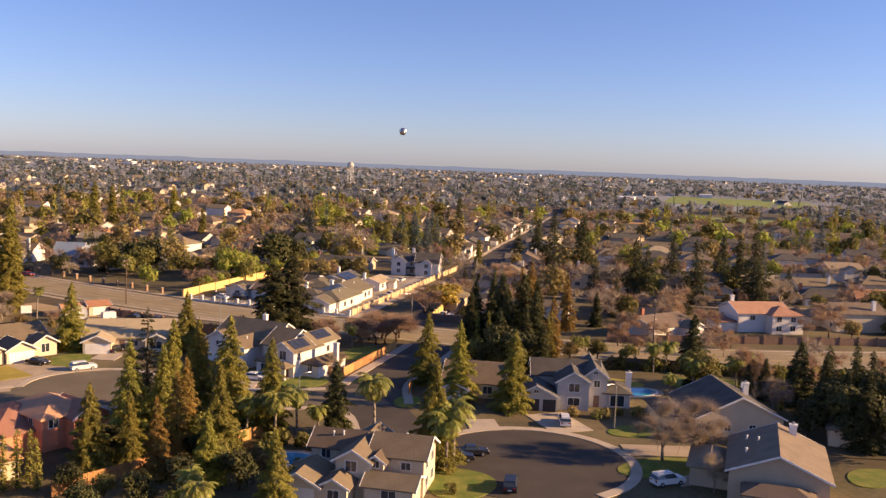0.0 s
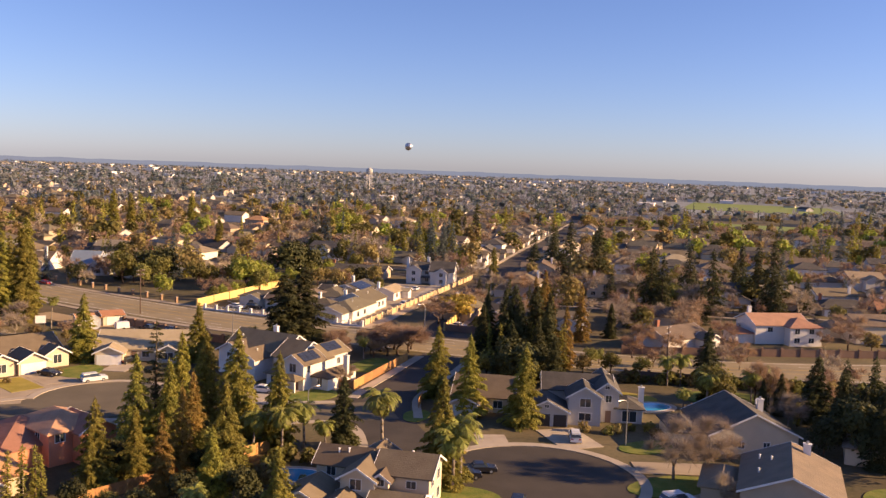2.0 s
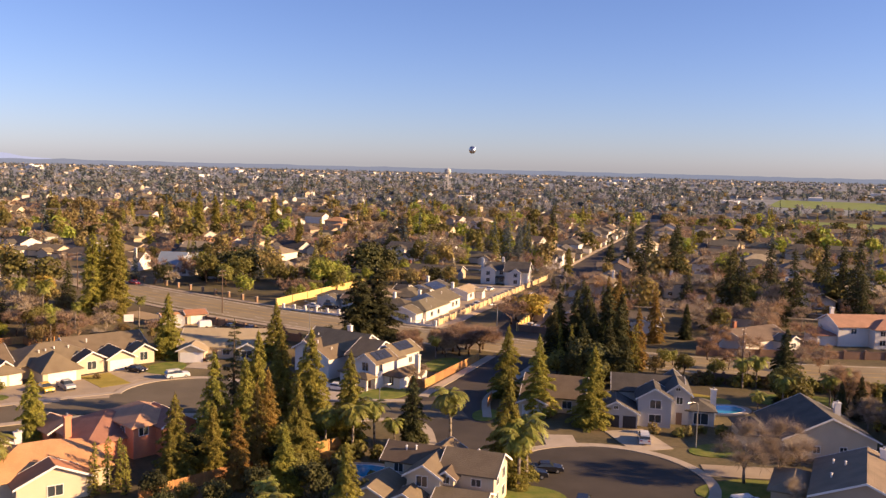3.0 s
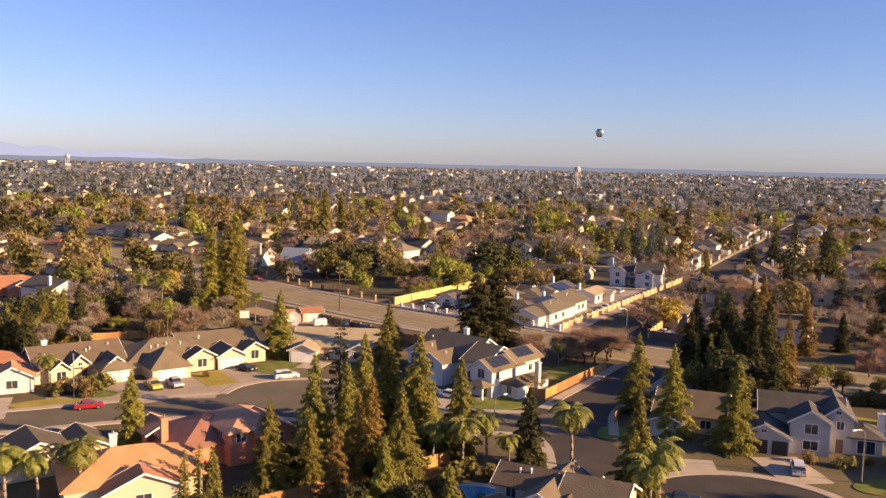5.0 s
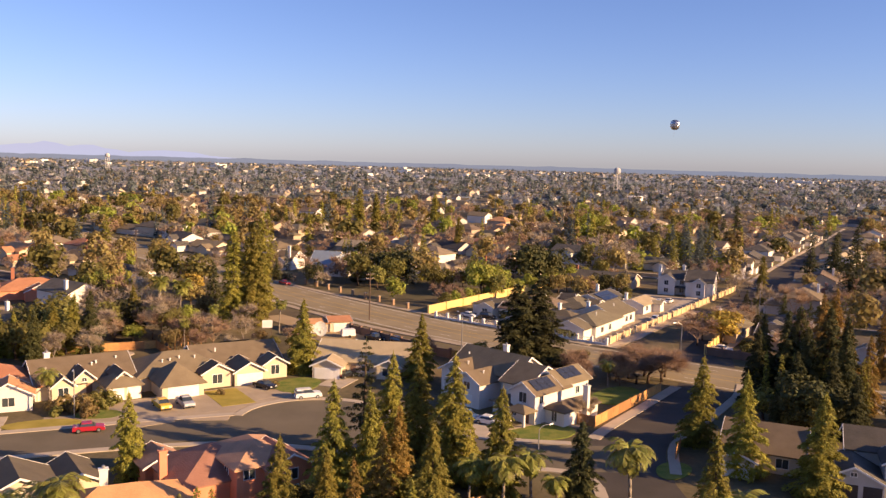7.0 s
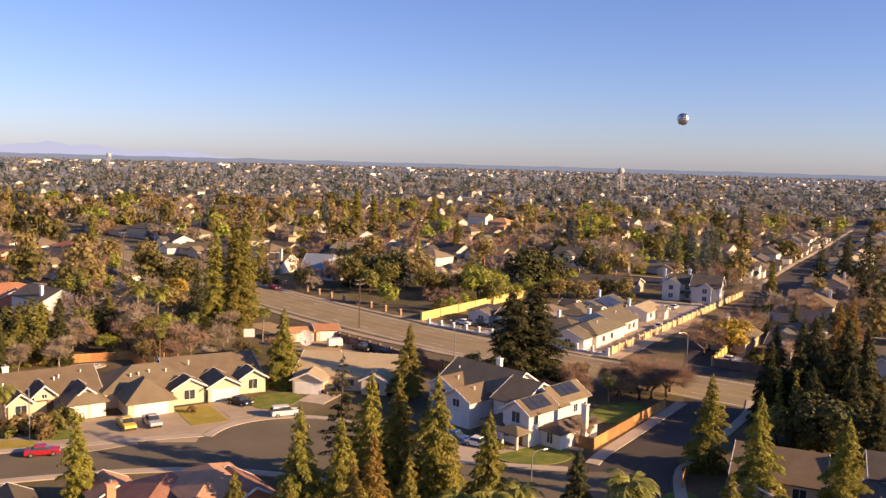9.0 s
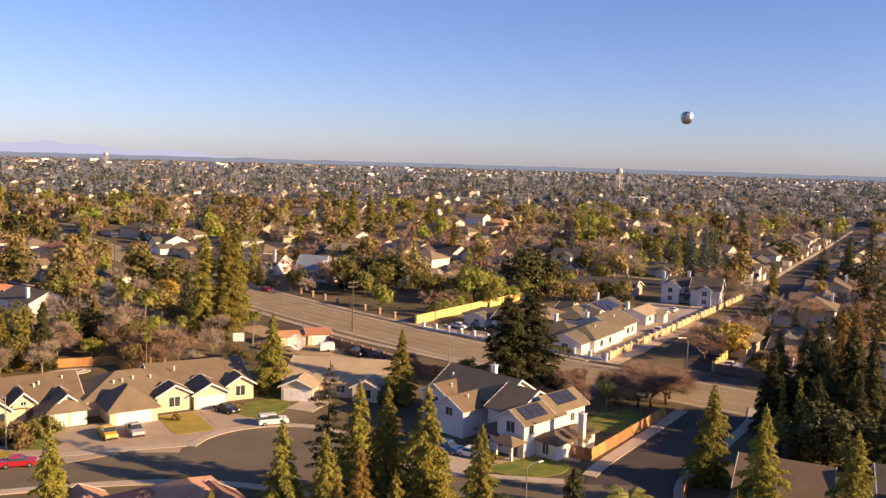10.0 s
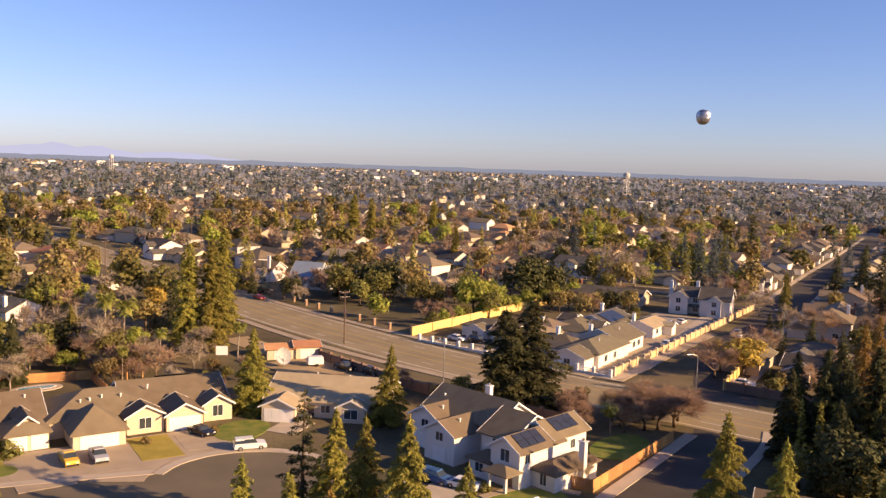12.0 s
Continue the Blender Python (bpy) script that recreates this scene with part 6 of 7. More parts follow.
for i in range(70):
    a = radians(prng.uniform(-32, 48))
    d = 900 + 3400 * prng.random() ** 0.7
    halls.append((hall, Matrix.Translation((-5 + d * math.sin(a), -25 + d * math.cos(a), 0)) @ Matrix.Rotation(radians(-32.7 + prng.choice([0, 90])), 4, "Z") @ Matrix.Diagonal((prng.uniform(10, 26), prng.uniform(7, 12), prng.uniform(5, 8), 1))))
tagged(part("far_buildings", joined("far_buildings", halls, WHITE_S), None), "pale flat-roofed commercial buildings far off", "building", "", "stuff")
for mname, items in far_walls.items():
    if items:
        tagged(part("far_houses", joined("far_house_walls", items, MATS[mname]), None), f"walls of many distant houses in {mname.replace('_', ' ')}", "house", "", "stuff")
for mname, items in far_roofs.items():
    if items:
        tagged(part("far_roofs", joined("far_house_roofs", items, MATS[mname]), None), f"roofs of many distant houses in {ROOF_WORD[mname]}", "roof", "", "stuff")
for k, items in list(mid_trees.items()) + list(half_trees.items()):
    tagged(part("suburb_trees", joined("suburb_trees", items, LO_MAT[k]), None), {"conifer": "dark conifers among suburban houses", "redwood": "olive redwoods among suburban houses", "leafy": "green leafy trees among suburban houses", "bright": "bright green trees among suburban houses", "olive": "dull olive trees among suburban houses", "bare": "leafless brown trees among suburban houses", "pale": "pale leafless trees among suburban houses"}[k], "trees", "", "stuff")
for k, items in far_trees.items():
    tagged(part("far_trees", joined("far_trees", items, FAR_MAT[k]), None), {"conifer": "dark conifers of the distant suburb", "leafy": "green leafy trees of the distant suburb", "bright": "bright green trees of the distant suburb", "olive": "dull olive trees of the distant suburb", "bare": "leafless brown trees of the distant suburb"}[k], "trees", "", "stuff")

# ---- fences and garden walls ----
BLOCK_TAN = mat("tan_brick", (0.36, 0.24, 0.14), (0.28, 0.18, 0.11), 1.0, 9, 0.9, 0.3)
def along(a, b, step):
    a, b = Vector((*a, 0)), Vector((*b, 0))
    n = max(1, round((b - a).length / step))
    return a, b, n, math.degrees(math.atan2(b.y - a.y, b.x - a.x)), (b - a).length / n


def board_fence(a, b, label, h=1.8, material=FENCE, category="fence"):
    """Posts and board panels along a line."""
    a, b, n, turn, w = along(a, b, 2.4)
    f = thing("fence", spot(a.x, a.y, 0, turn), label, category)
    pm = Mesh()
    k = 12
    for i in range(k):
        pm.box(0.06 + (w - 0.12) * i / k, 0.04 + (w - 0.12) * (i + 0.94) / k, -0.012, 0.012, 0.05, h - 0.02 * ((i * 7) % 3))
    pm.box(0.06, w - 0.06, 0.012, 0.05, 0.35, 0.45).box(0.06, w - 0.06, 0.012, 0.05, h - 0.4, h - 0.3)
    panel, post = pm.data("fence_panel", material), Mesh().box(-0.06, 0.06, -0.06, 0.06, 0, h + 0.1, 0.01).data("post", material)
    for i in range(n + 1):
        part("post", post, None, f).location = (i * w, 0, 0)
        if i < n:
            tagged(part("fence_panel", panel, None, f), kind="stuff").location = (i * w, 0, 0)


def block_wall(a, b, label, h=1.9, step=4.0, material=BLOCK, pillar_h=0.35, post_material=None, rail=False):
    """Masonry wall sections between pillars; rail: open bars instead of blocks."""
    a, b, n, turn, w = along(a, b, step)
    g = thing("garden_wall", spot(a.x, a.y, 0, turn), label, "wall")
    pm = Mesh()
    if rail:
        pm.box(0.25, w - 0.25, -0.12, 0.12, 0, 0.5).box(0.25, w - 0.25, -0.03, 0.03, h - 0.1, h)
        for i in range(14):
            x = 0.3 + (w - 0.6) * i / 13
            pm.box(x - 0.015, x + 0.015, -0.015, 0.015, 0.5, h - 0.1)
    else:
        pm.box(0.25, w - 0.25, -0.1, 0.1, 0, h).box(0.25, w - 0.25, -0.14, 0.14, h, h + 0.08)
    post = Mesh().box(-0.28, 0.28, -0.28, 0.28, 0, h + pillar_h).box(-0.34, 0.34, -0.34, 0.34, h + pillar_h, h + pillar_h + 0.1, 0.06).data("pillar", post_material or material)
    panel = pm.data("wall_section", material)
    for i in range(n + 1):
        part("pillar", post, None, g).location = (i * w, 0, 0)
        if i < n:
            part("wall_section", panel, None, g).location = (i * w, 0, 0)


board_fence((22, 119), (38.4, 142.2), "orange-brown board fence along the side street")
board_fence((22, 119), (17, 122), "orange-brown board fence closing a side yard")
board_fence((-82, 160), (-64, 168), "orange board fence behind the back gardens")
board_fence((-64, 168), (-57, 158), "orange board fence between two back gardens")
board_fence((-44, 146), (-41, 141), "brown board gate between two houses")
board_fence((80, 93.5), (93, 90), "grey-brown board fence behind a pool garden")
board_fence((-24, 66), (3, 85), "weathered board fence of a back garden")
board_fence((31, 104), (33, 109), "board fence beside a drive")
block_wall((-6, 220), (48, 299), "long sunlit cream block wall behind a green hedge", 2.2, 9.0, BLOCK, 0.04)
block_wall((37, 184.5), (98, 279), "pale tan block wall with pillars along the side street", 1.6, 4.2, mat("tan_block_wall", (0.60, 0.44, 0.235), (0.52, 0.38, 0.20), 0.4, 6, 0.9, 0.2, rnd=0.08), 0.4, mat("pale_pillar_block", (0.68, 0.55, 0.36), (0.6, 0.48, 0.31), 0.4, 6, 0.9, 0.2))
block_wall((36, 183), (-4, 214), "low white forecourt wall with pillars and bars", 1.3, 4.0, TRIM, 0.4, None, True)
block_wall((57, 176), (86, 230), "sunlit cream block wall along the street", 1.8, 4.0)
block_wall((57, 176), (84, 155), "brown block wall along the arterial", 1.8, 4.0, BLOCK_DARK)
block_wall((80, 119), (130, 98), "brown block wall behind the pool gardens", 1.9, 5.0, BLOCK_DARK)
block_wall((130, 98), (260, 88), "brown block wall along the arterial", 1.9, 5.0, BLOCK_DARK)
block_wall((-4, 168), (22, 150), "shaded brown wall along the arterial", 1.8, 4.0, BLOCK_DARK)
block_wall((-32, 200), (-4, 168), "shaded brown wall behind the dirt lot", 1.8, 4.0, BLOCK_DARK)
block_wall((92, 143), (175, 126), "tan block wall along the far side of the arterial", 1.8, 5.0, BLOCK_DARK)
for i in range(15):
    f = i / 14
    x, y = -74 + 62 * f, 303 - 76 * f
    pl = thing("gate_pillar", spot(x, y, 0, -48), "free-standing tan brick pillar on an open verge", "pillar", "brick pillars along the arterial")
    part("shaft", Mesh().box(-0.32, 0.32, -0.32, 0.32, 0, 1.7), BLOCK_TAN, pl)
    part("cap", Mesh().box(-0.4, 0.4, -0.4, 0.4, 1.7, 1.82, 0.08), CONCRETE, pl)


# ---- poles, lamps, wires ----
def street_lamp(x, y, h, turn, label):
    p = thing("street_lamp", spot(x, y, 0, turn), label, "street lamp", "street lamps")
    part("pole", Mesh().tube((0, 0, 0), (0, 0, 0.5), 0.16, 0.12, 8).tube((0, 0, 0.5), (0, 0, h - 0.4), 0.10, 0.07, 8), METAL, p)
    a = Mesh()
    q = [(0, 0, h - 0.5), (0.5, 0, h - 0.05), (1.2, 0, h + 0.1), (1.9, 0, h + 0.12)]
    for s, e in zip(q, q[1:]):
        a.tube(s, e, 0.045, 0.04, 6)
    part("arm", a, METAL, p)
    part("lamp_head", Mesh().box(1.7, 2.4, -0.15, 0.15, h + 0.04, h + 0.2, 0.04), METAL, p)


street_lamp(50, 171, 8.0, 200, "grey steel street lamp at the crossing")
street_lamp(11.2, 103.6, 4.6, 30, "grey steel street lamp beside the oval lawn")
street_lamp(58.5, 78, 7.5, 200, "grey steel street lamp at the turning circle")
street_lamp(-60.5, 117, 8.0, -70, "grey steel street lamp beside front gardens")
street_lamp(-2, 101, 8.0, 60, "grey steel street lamp between palms")
street_lamp(88, 228, 8.0, 150, "grey steel street lamp by the block wall")
street_lamp(-62, 292, 8.5, -50, "grey steel street lamp over the arterial")
street_lamp(2, 176, 8.0, 120, "grey steel street lamp over the arterial")


def utility_pole(x, y, h, turn):
    p = thing("utility_pole", spot(x, y, 0, turn), "brown wooden utility pole with cross-arms", "utility pole", "utility poles")
    part("pole", Mesh().tube((0, 0, 0), (0, 0, h), 0.17, 0.11, 8), POLE_WOOD, p)
    for z in (h - 0.6, h - 1.7):
        arm = part("cross_arm", Mesh().box(-1.3, 1.3, -0.07, 0.07, z - 0.07, z + 0.07), POLE_WOOD, p)
        for k in (-1.2, -0.6, 0.6, 1.2):
            part("insulator", Mesh().tube((k, 0, z + 0.07), (k, 0, z + 0.27), 0.06, 0.04, 6), TRIM, arm)


POLES = [(-120, 318, 12.5), (-70, 256, 12.5), (-21.3, 208, 12.6), (88, 116, 12), (150, 101, 12), (24, 455, 13), (-125, 440, 13)]
for x, y, h in POLES:
    utility_pole(x, y, h, 42)
wires = Mesh()
for (ax, ay, ah), (bx, by, bh) in zip(POLES[:2], POLES[1:3]):
    for k in (-1.2, -0.6, 0.6, 1.2):
        o = Vector((0.74 * k, 0.67 * k, 0))
        for i in range(8):
            s, e = i / 8, (i + 1) / 8
            f = lambda t: Vector((ax, ay, ah - 0.3)).lerp(Vector((bx, by, bh - 0.3)), t) + o - Vector((0, 0, 4 * 1.1 * t * (1 - t)))
            wires.tube(f(s), f(e), 0.012, 0.012, 3)
tagged(part("power_line", wires, TYRE), "thin dark power lines strung between wooden poles", "cable", "", "")


# ---- cars ----
def car_meshes(kind_):
    """Body, glass band, and roof outline of a car 4.6 m long, its nose towards +x."""
    top = {"sedan": [(-2.2, 0.95), (-1.55, 1.0), (-1.0, 1.42), (0.35, 1.44), (1.05, 0.98), (2.15, 0.8)],
           "suv": [(-2.25, 1.05), (-2.1, 1.6), (-1.2, 1.74), (0.4, 1.72), (1.1, 1.12), (2.2, 0.98)],
           "truck": [(-2.6, 1.05), (-0.62, 1.06), (-0.5, 1.74), (0.7, 1.74), (1.3, 1.12), (2.5, 1.0)]}[kind_]
    x0, x1, b, g = top[0][0] - 0.08, top[-1][0] + 0.1, Mesh(), Mesh()
    belt = 0.98 if kind_ == "sedan" else 1.1
    low = [(x0, 0.32), (x0, 0.75)] + [(x, min(z, belt)) for x, z in top] + [(x1, 0.72), (x1, 0.32)]
    n = len(low)
    for s in (1, -1):
        b.v += [(x, s * 0.9, z) for x, z in low]
    b.f += [tuple(range(n))[::-1], tuple(range(n, 2 * n))] + [(i, (i + 1) % n, n + (i + 1) % n, n + i) for i in range(n)]
    cab = [(x, z) for x, z in top if z > belt + 0.1]
    lo0, lo1 = cab[0][0] - 0.35, cab[-1][0] + 0.6
    ring = [(lo0, belt), *[(x, z - 0.06) for x, z in cab], (lo1, belt)]
    m = len(ring)
    for s in (1, -1):
        g.v += [(x, s * (0.86 if z == belt else 0.7), z) for x, z in ring]
    g.f += [tuple(range(m))[::-1], tuple(range(m, 2 * m))] + [(i, (i + 1) % m, m + (i + 1) % m, m + i) for i in range(m)]
    r = Mesh().box(cab[0][0] - 0.05, cab[-1][0] + 0.08, -0.72, 0.72, cab[0][1] - 0.08, max(z for _, z in cab) + 0.02, 0.06)
    return b, g, r, x0, x1


def car(x, y, turn, colour, kind_, label):
    b, g, r, x0, x1 = car_meshes(kind_)
    p = paint("car_paint_" + label.split()[0], colour)
    c = thing("car", spot(x, y, 0.05, turn), label, "pickup truck" if kind_ == "truck" else "car", "parked cars")
    part("body", b, p, c)
    part("glazing", g, GLASS, c, "dark tinted windows")
    part("roof", r, p, c)
    wheel = Mesh().tube((0, -0.11, 0), (0, 0.11, 0), 0.34, 0.34, 14)
    rim = Mesh().tube((0, -0.12, 0), (0, 0.12, 0), 0.2, 0.2, 10)
    for wx in (x0 + 0.85, x1 - 0.85):
        for s in (-0.82, 0.82):
            w = part("wheel", wheel, TYRE, c)
            w.location = (wx, s, 0.34)
            part("rim", rim, METAL, w)
    for s in (-0.6, 0.6):
        part("headlight", Mesh().box(x1 - 0.05, x1 + 0.03, s - 0.2, s + 0.2, 0.62, 0.78), LAMP_W, c)
        part("tail_light", Mesh().box(x0 - 0.03, x0 + 0.05, s - 0.18, s + 0.18, 0.72, 0.9), LAMP_R, c)
    part("number_plate", Mesh().box(x0 - 0.04, x0, -0.26, 0.26, 0.5, 0.62), TRIM, c)
    part("bumper", Mesh().box(x1 - 0.02, x1 + 0.06, -0.85, 0.85, 0.34, 0.55, 0.02), TYRE if kind_ == "truck" else p, c)


WHITE_C, BLACK_C, SILVER_C, YELLOW_C, RED_C, BLUE_C = (0.75, 0.75, 0.74), (0.02, 0.02, 0.025), (0.42, 0.43, 0.45), (0.75, 0.48, 0.02), (0.38, 0.02, 0.03), (0.05, 0.12, 0.3)
car(-25.9, 131.8, 22, WHITE_C, "suv", "white estate car parked at the kerb")
car(-48.8, 123.5, -55, YELLOW_C, "truck", "yellow pickup truck parked on a drive")
car(-45.4, 125.2, -57, SILVER_C, "truck", "silver pickup truck parked on a drive")
car(-34.6, 137.6, -35, BLACK_C, "sedan", "black saloon parked before a garage")
car(-55.6, 110.4, 20, RED_C, "sedan", "red saloon parked at the kerb")
car(5, 119, -30, WHITE_C, "sedan", "white saloon parked on a drive")
car(1.5, 121, -35, BLUE_C, "suv", "blue car parked beside a house")
car(51.5, 82, 70, WHITE_C, "suv", "white car parked on a concrete drive")
car(53.5, 54, 5, WHITE_C, "suv", "white estate car parked on a drive")
car(32, 57, 65, BLACK_C, "suv", "black estate car parked at the kerb")
car(31.5, 70.5, -10, BLACK_C, "sedan", "black saloon parked beside the lawn")
car(28.5, 68.5, -10, BLACK_C, "suv", "black car parked beside the lawn")
car(-21, 147, 60, BLACK_C, "sedan", "black saloon parked before a low house")
car(133, 158, -12, WHITE_C, "suv", "white van parked on the street")
car(140, 166, -12, SILVER_C, "suv", "silver car parked on the street")
car(79, 236, 60, SILVER_C, "sedan", "silver saloon parked beside the block wall")
car(56, 218, 60, WHITE_C, "sedan", "white saloon parked in a walled yard")
car(64, 246, 57, SILVER_C, "suv", "silver car parked on a forecourt")
car(68, 250, 57, WHITE_C, "sedan", "white saloon parked on a forecourt")
car(61, 251, 57, BLACK_C, "suv", "black car parked on a forecourt")
car(62, 180, -35, WHITE_C, "sedan", "white saloon parked beside a small house")
car(17, 207, -40, SILVER_C, "suv", "silver car parked in a forecourt")
car(10, 214, -40, BLACK_C, "suv", "black car parked in a forecourt")
car(5, 216, -40, WHITE_C, "sedan", "white saloon parked in a forecourt")
car(-54, 268, -48, RED_C, "sedan", "red saloon on the arterial road")
car(-30, 281, 10, WHITE_C, "truck", "white truck parked beyond the arterial")
car(-12, 178, -45, BLACK_C, "suv", "black car parked on the dirt lot")
car(-18, 182, -45, BLACK_C, "truck", "black pickup truck parked on the dirt lot")
car(84, 92, 10, BLUE_C, "sedan", "blue saloon parked in a side yard")


# cars along the streets of the suburb
crng = random.Random(31)
for q in (0, 2, 4, 6, 8):
    for _ in range(7):
        pp = crng.randrange(-14, 18)
        tn = noise.noise((pp * 0.06, (q + 0.5) * 0.09, 3.1))
        c = E1 * (pp * LOT) + E2 * ((q + 0.5) * ROW + 4.5 + 30 * tn + crng.choice([-3.6, 3.6])) + Vector((0, 60, 0))
        hood = c.x < -95 or c.x > 88 or c.y > 245 or (c.y > 165 and c.x < -75)
        if hood and 120 < c.length < 460 and in_view(c.x, c.y, -2) and clear(c.x, c.y, 4):
            colour, word = crng.choice([(WHITE_C, "white"), (SILVER_C, "silver"), (BLACK_C, "black"), (WHITE_C, "white"), (RED_C, "red"), (BLUE_C, "blue")])
            car(c.x, c.y, -32.7 + crng.choice([0, 180]), colour, crng.choice(["sedan", "suv", "truck"]), word + " car parked along a suburban street")


# ---- pools ----
def pool(x, y, rx, ry, turn, label, seed):
    p = thing("swimming_pool", spot(x, y, 0, turn), label, "pool")
    part("deck", disc(0, 0, ry + 1.3, 0.16, 36, (rx + 1.3) / (ry + 1.3), 0, 0.04, seed), CONCRETE, p)
    part("coping", disc(0, 0, ry + 0.3, 0.2, 36, (rx + 0.3) / (ry + 0.3), 0, 0.04, seed), TRIM, p)
    part("water", disc(0, 0, ry, 0.206, 36, rx / ry, 0, 0.04, seed), WATER, p)


pool(74.5, 97.8, 3.4, 2.6, 10, "small blue swimming pool in a back garden", 3)
pool(5.9, 73.6, 3.4, 2.5, -20, "round blue swimming pool beside a house", 4)
pool(-70.5, 160.4, 3.2, 1.1, 40, "long green-tinted pool behind the houses", 5)

# ---- dirt lot clutter and the white board ----
t = thing("trailer", spot(-24.5, 185, 0, 20), "small white utility trailer on bare dirt", "trailer")
part("body", Mesh().box(-1.6, 1.6, -1, 1, 0.5, 2.0, 0.08), TRIM, t)
for s in (-1.02, 1.02):
    part("wheel", Mesh().tube((0.2, s - 0.1, 0.35), (0.2, s + 0.1, 0.35), 0.35, 0.35, 12), TYRE, t)
part("tow_bar", Mesh().tube((1.5, 0, 0.55), (2.6, 0, 0.5), 0.05, 0.05, 6), METAL, t)
t = thing("satellite_dish", spot(-30.7, 183.0, 0, 35), "large grey mesh satellite dish on bare dirt", "satellite dish")
bowl, DN = Mesh(), 20
RINGS = [(f / 5, 0.0) for f in range(1, 6)] + [(f / 5, 0.07) for f in range(5, 0, -1)]
bp = [(1.75 * f * math.cos(6.28318 * k / DN), -0.7 + 0.7 * f * f + o, 1.75 * f * math.sin(6.28318 * k / DN)) for f, o in RINGS for k in range(DN)]
bowl.add(bp, [(r * DN + k, r * DN + (k + 1) % DN, (r + 1) * DN + (k + 1) % DN, (r + 1) * DN + k) for r in range(9) for k in range(DN)] + [tuple(range(DN)), tuple(range(9 * DN, 10 * DN))])
dish = part("bowl", bowl, mat("dish_mesh", (0.46, 0.46, 0.45), (0.36, 0.36, 0.36), 2.0, 9.0, 0.5), t)
dish.matrix_basis = Matrix.Translation((0, 0, 2.3)) @ Matrix.Rotation(radians(185), 4, "Z") @ Matrix.Rotation(radians(18), 4, "X")
part("mast", Mesh().tube((0, 0, 0), (0, 0, 2.0), 0.12, 0.1, 8), METAL, t)
for k in range(3):
    a = 2.0944 * k
    part("feed_strut", Mesh().tube((1.6 * math.cos(a), 0, 1.6 * math.sin(a)), (0, 1.1, 0), 0.025, 0.025, 5), METAL, dish)
part("feed_horn", Mesh().tube((0, 1.0, 0), (0, 1.25, 0), 0.12, 0.1, 8), TRIM, dish)
t = thing("notice_board", spot(-42.4, 179.5, 0, 10), "plain white board on two posts", "sign")
part("panel", Mesh().box(-1.15, 1.15, -0.05, 0.05, 2.9, 4.7), TRIM, t)
for s in (-0.9, 0.9):
    part("post", Mesh().box(s - 0.08, s + 0.08, -0.08, 0.08, 0, 2.9), POLE_WOOD, t)

pg = thing("pergola", spot(-58.5, 170, 0, 42), "brown timber pergola in a back garden", "pergola")
for px in (-3, 0, 3):
    for py in (-1.6, 1.6):
        part("post", Mesh().box(px - 0.09, px + 0.09, py - 0.09, py + 0.09, 0, 2.5), FENCE, pg)
for py in (-1.6, 1.6):
    part("beam", Mesh().box(-3.5, 3.5, py - 0.08, py + 0.08, 2.5, 2.72), FENCE, pg)
for i in range(11):
    part("rafter", Mesh().box(-3.3 + 0.66 * i - 0.05, -3.3 + 0.66 * i + 0.05, -2.1, 2.1, 2.72, 2.86), FENCE, pg)

# ---- far landmarks ----
slab("playing_field", 800, 1060, 210, 330, -35, FIELD, "bright green playing field far off", "field", 0.3)
slab("playing_field", 478, 628, 80, 70, -35, FIELD, "bright green school field", "field", 0.3)
slab("playing_field", 190, 690, 60, 26, -35, FIELD, "pale green park lawn", "field", 0.3)


def water_tower(x, y, top, label):
    w = thing("water_tower", spot(x, y), label, "water tower")
    tank, zs = Mesh(), [(0.0, 0.8), (1.5, 3.2), (3.2, 4.8), (6.0, 5.2), (8.2, 4.4), (9.6, 2.0), (10.2, 0.3)]
    for (za, ra), (zb, rb) in zip(zs, zs[1:]):
        tank.tube((0, 0, top - 10.2 + za), (0, 0, top - 10.2 + zb), ra, rb, 18)
    part("tank", tank, GREY_S, w, "pale painted steel tank", True)
    for i in range(6):
        a = 1.0472 * i
        part("leg", Mesh().tube((4.6 * math.cos(a), 4.6 * math.sin(a), 0), (4.6 * math.cos(a), 4.6 * math.sin(a), top - 6), 0.3, 0.3, 6), GREY_S, w)
    part("riser", Mesh().tube((0, 0, 0), (0, 0, top - 9), 0.9, 0.9, 8), GREY_S, w)


water_tower(262, 1300, 39, "white steel water tower on legs above the trees")
water_tower(-727, 1900, 40, "white steel water tower far over the suburb")

# foil balloon adrift over the streets
bl = thing("balloon", look((17.0, 61.0, 45.6), (0, 0, 44)) @ Matrix.Scale(0.85, 4), "silver foil balloon drifting over the suburb", "balloon")
bm, RN = Mesh(), 20
prof = [(-0.52, 0.12), (-0.46, 0.30), (-0.30, 0.42), (-0.08, 0.48), (0.16, 0.49), (0.36, 0.43), (0.48, 0.28), (0.54, 0.10)]
for (ya, ra), (yb, rb) in zip(prof, prof[1:]):
    bm.add([(r * math.cos(6.28318 * i / RN) * (1 + 0.05 * (i % 2)), y, r * math.sin(6.28318 * i / RN) * 0.8 * (1 + 0.05 * (i % 2))) for y, r in ((ya, ra), (yb, rb)) for i in range(RN)], [(i, (i + 1) % RN, RN + (i + 1) % RN, RN + i) for i in range(RN)])
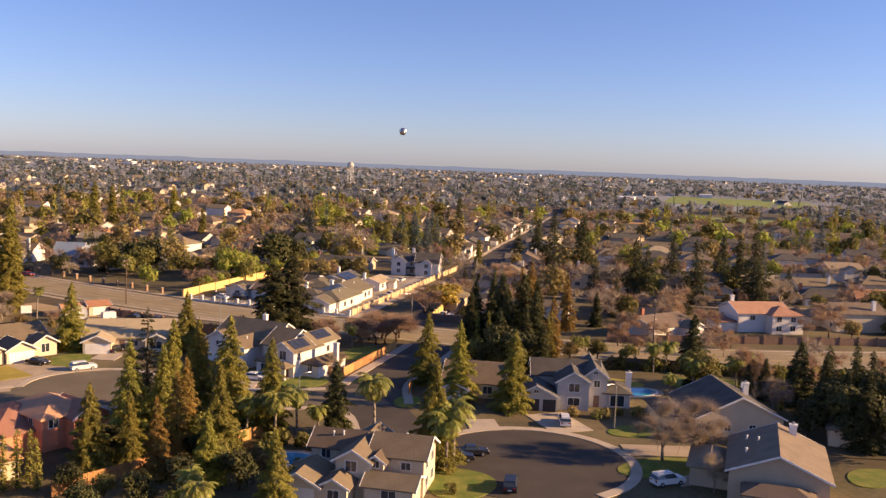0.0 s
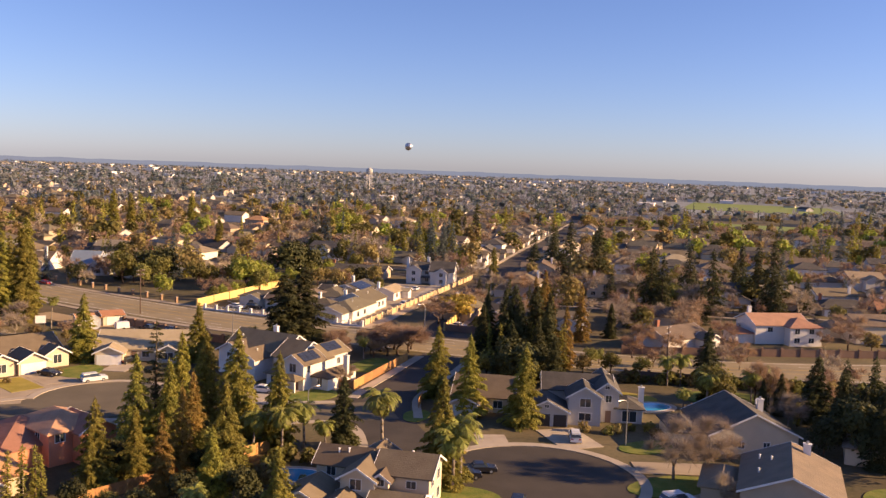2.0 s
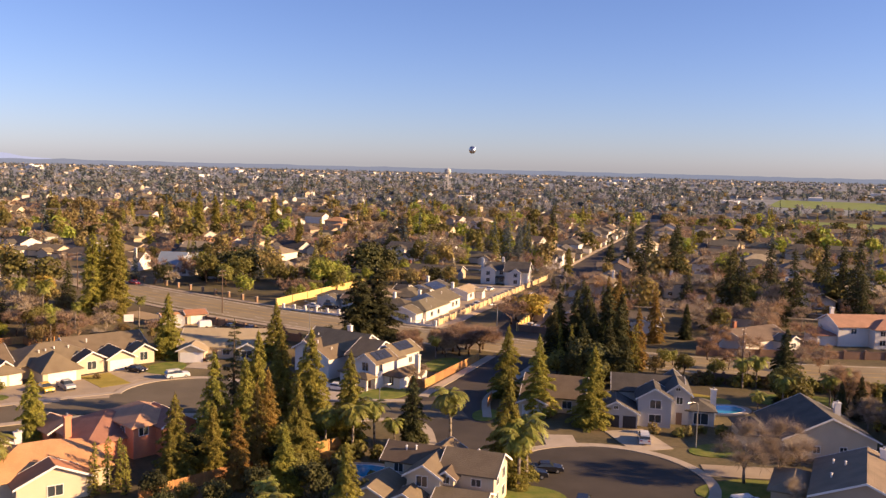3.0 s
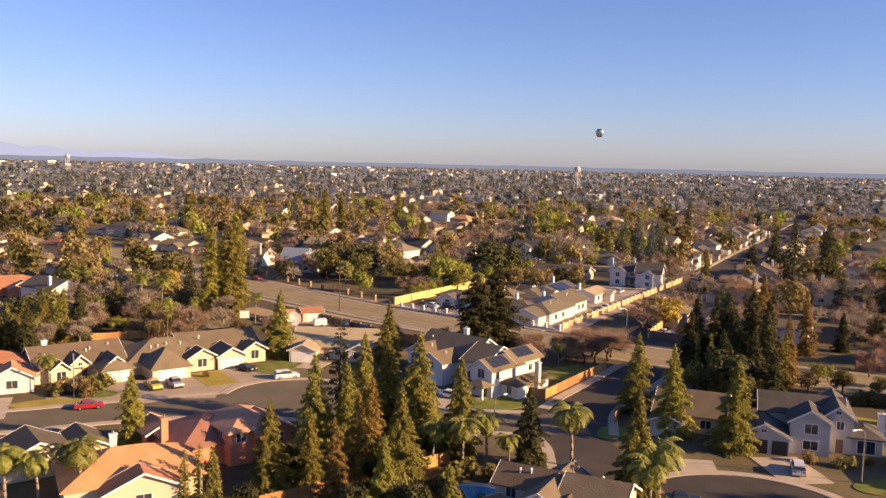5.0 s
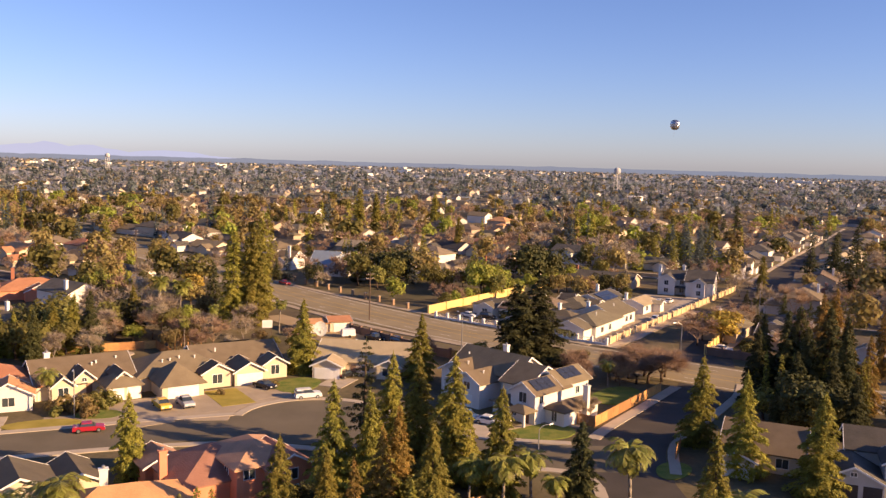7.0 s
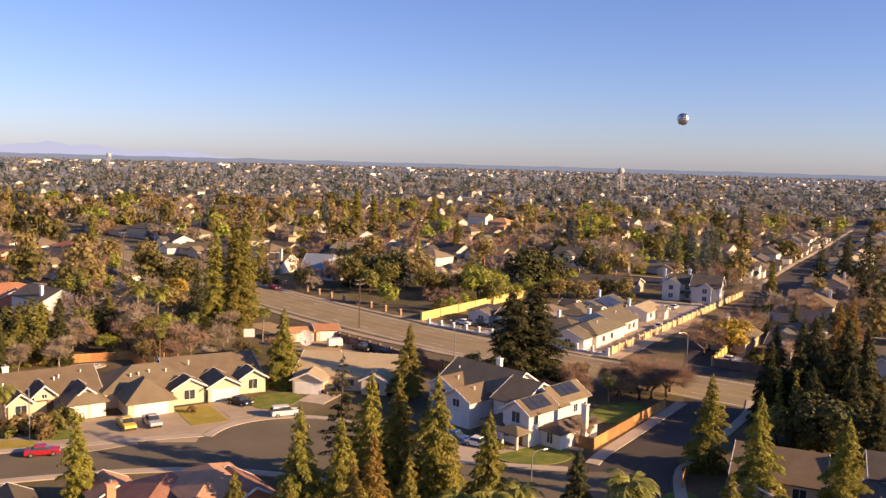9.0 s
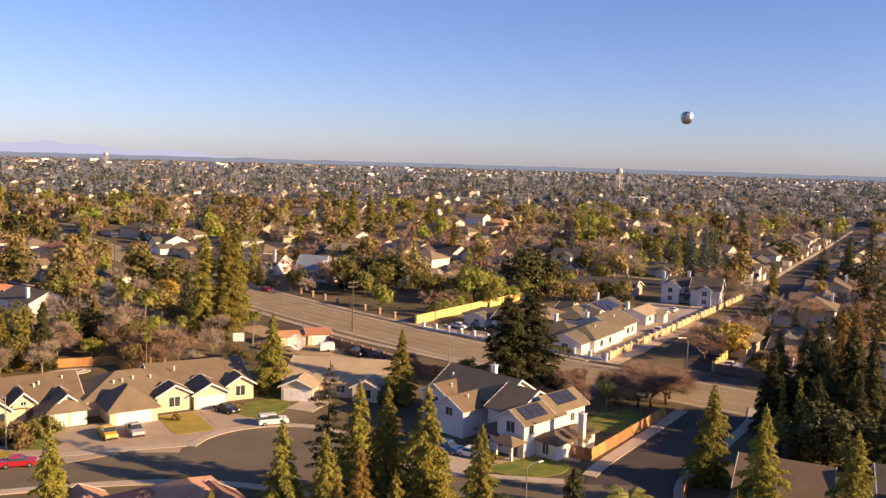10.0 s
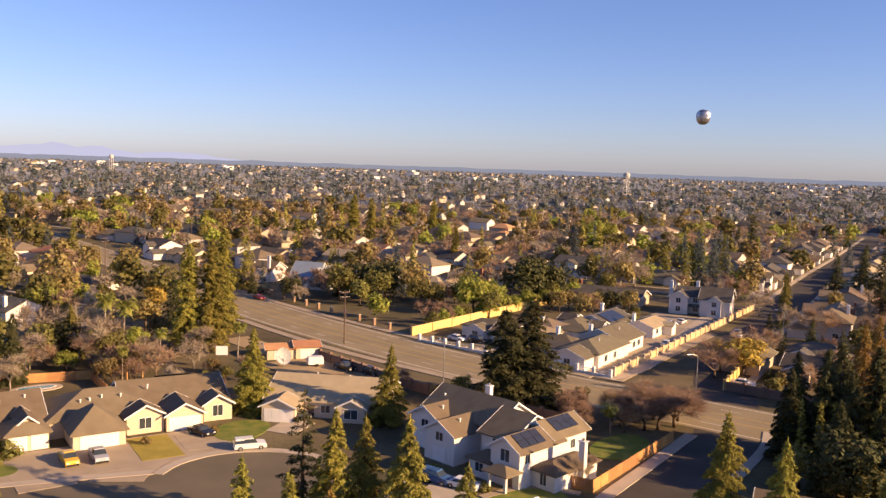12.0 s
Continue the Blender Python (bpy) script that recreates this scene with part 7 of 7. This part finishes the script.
bm.add([(0.1 * math.cos(6.28318 * i / RN), 0.54, 0.08 * math.sin(6.28318 * i / RN)) for i in range(RN)], [tuple(range(RN))])
bm.add([(0.12 * math.cos(6.28318 * i / RN), -0.52, 0.1 * math.sin(6.28318 * i / RN)) for i in range(RN)], [tuple(range(RN))[::-1]])
part("envelope", bm, mat("silver_foil", (0.6, 0.6, 0.62), (0.35, 0.35, 0.38), 3.0, 9.0, 0.22, 0.5, metal=0.9), bl)
part("ribbon", Mesh().tube((0, -0.5, 0), (0.06, -1.3, 0), 0.006, 0.006, 4), TRIM, bl)

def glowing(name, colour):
    """Plain far backdrop: the light of hazy air, put in as emission."""
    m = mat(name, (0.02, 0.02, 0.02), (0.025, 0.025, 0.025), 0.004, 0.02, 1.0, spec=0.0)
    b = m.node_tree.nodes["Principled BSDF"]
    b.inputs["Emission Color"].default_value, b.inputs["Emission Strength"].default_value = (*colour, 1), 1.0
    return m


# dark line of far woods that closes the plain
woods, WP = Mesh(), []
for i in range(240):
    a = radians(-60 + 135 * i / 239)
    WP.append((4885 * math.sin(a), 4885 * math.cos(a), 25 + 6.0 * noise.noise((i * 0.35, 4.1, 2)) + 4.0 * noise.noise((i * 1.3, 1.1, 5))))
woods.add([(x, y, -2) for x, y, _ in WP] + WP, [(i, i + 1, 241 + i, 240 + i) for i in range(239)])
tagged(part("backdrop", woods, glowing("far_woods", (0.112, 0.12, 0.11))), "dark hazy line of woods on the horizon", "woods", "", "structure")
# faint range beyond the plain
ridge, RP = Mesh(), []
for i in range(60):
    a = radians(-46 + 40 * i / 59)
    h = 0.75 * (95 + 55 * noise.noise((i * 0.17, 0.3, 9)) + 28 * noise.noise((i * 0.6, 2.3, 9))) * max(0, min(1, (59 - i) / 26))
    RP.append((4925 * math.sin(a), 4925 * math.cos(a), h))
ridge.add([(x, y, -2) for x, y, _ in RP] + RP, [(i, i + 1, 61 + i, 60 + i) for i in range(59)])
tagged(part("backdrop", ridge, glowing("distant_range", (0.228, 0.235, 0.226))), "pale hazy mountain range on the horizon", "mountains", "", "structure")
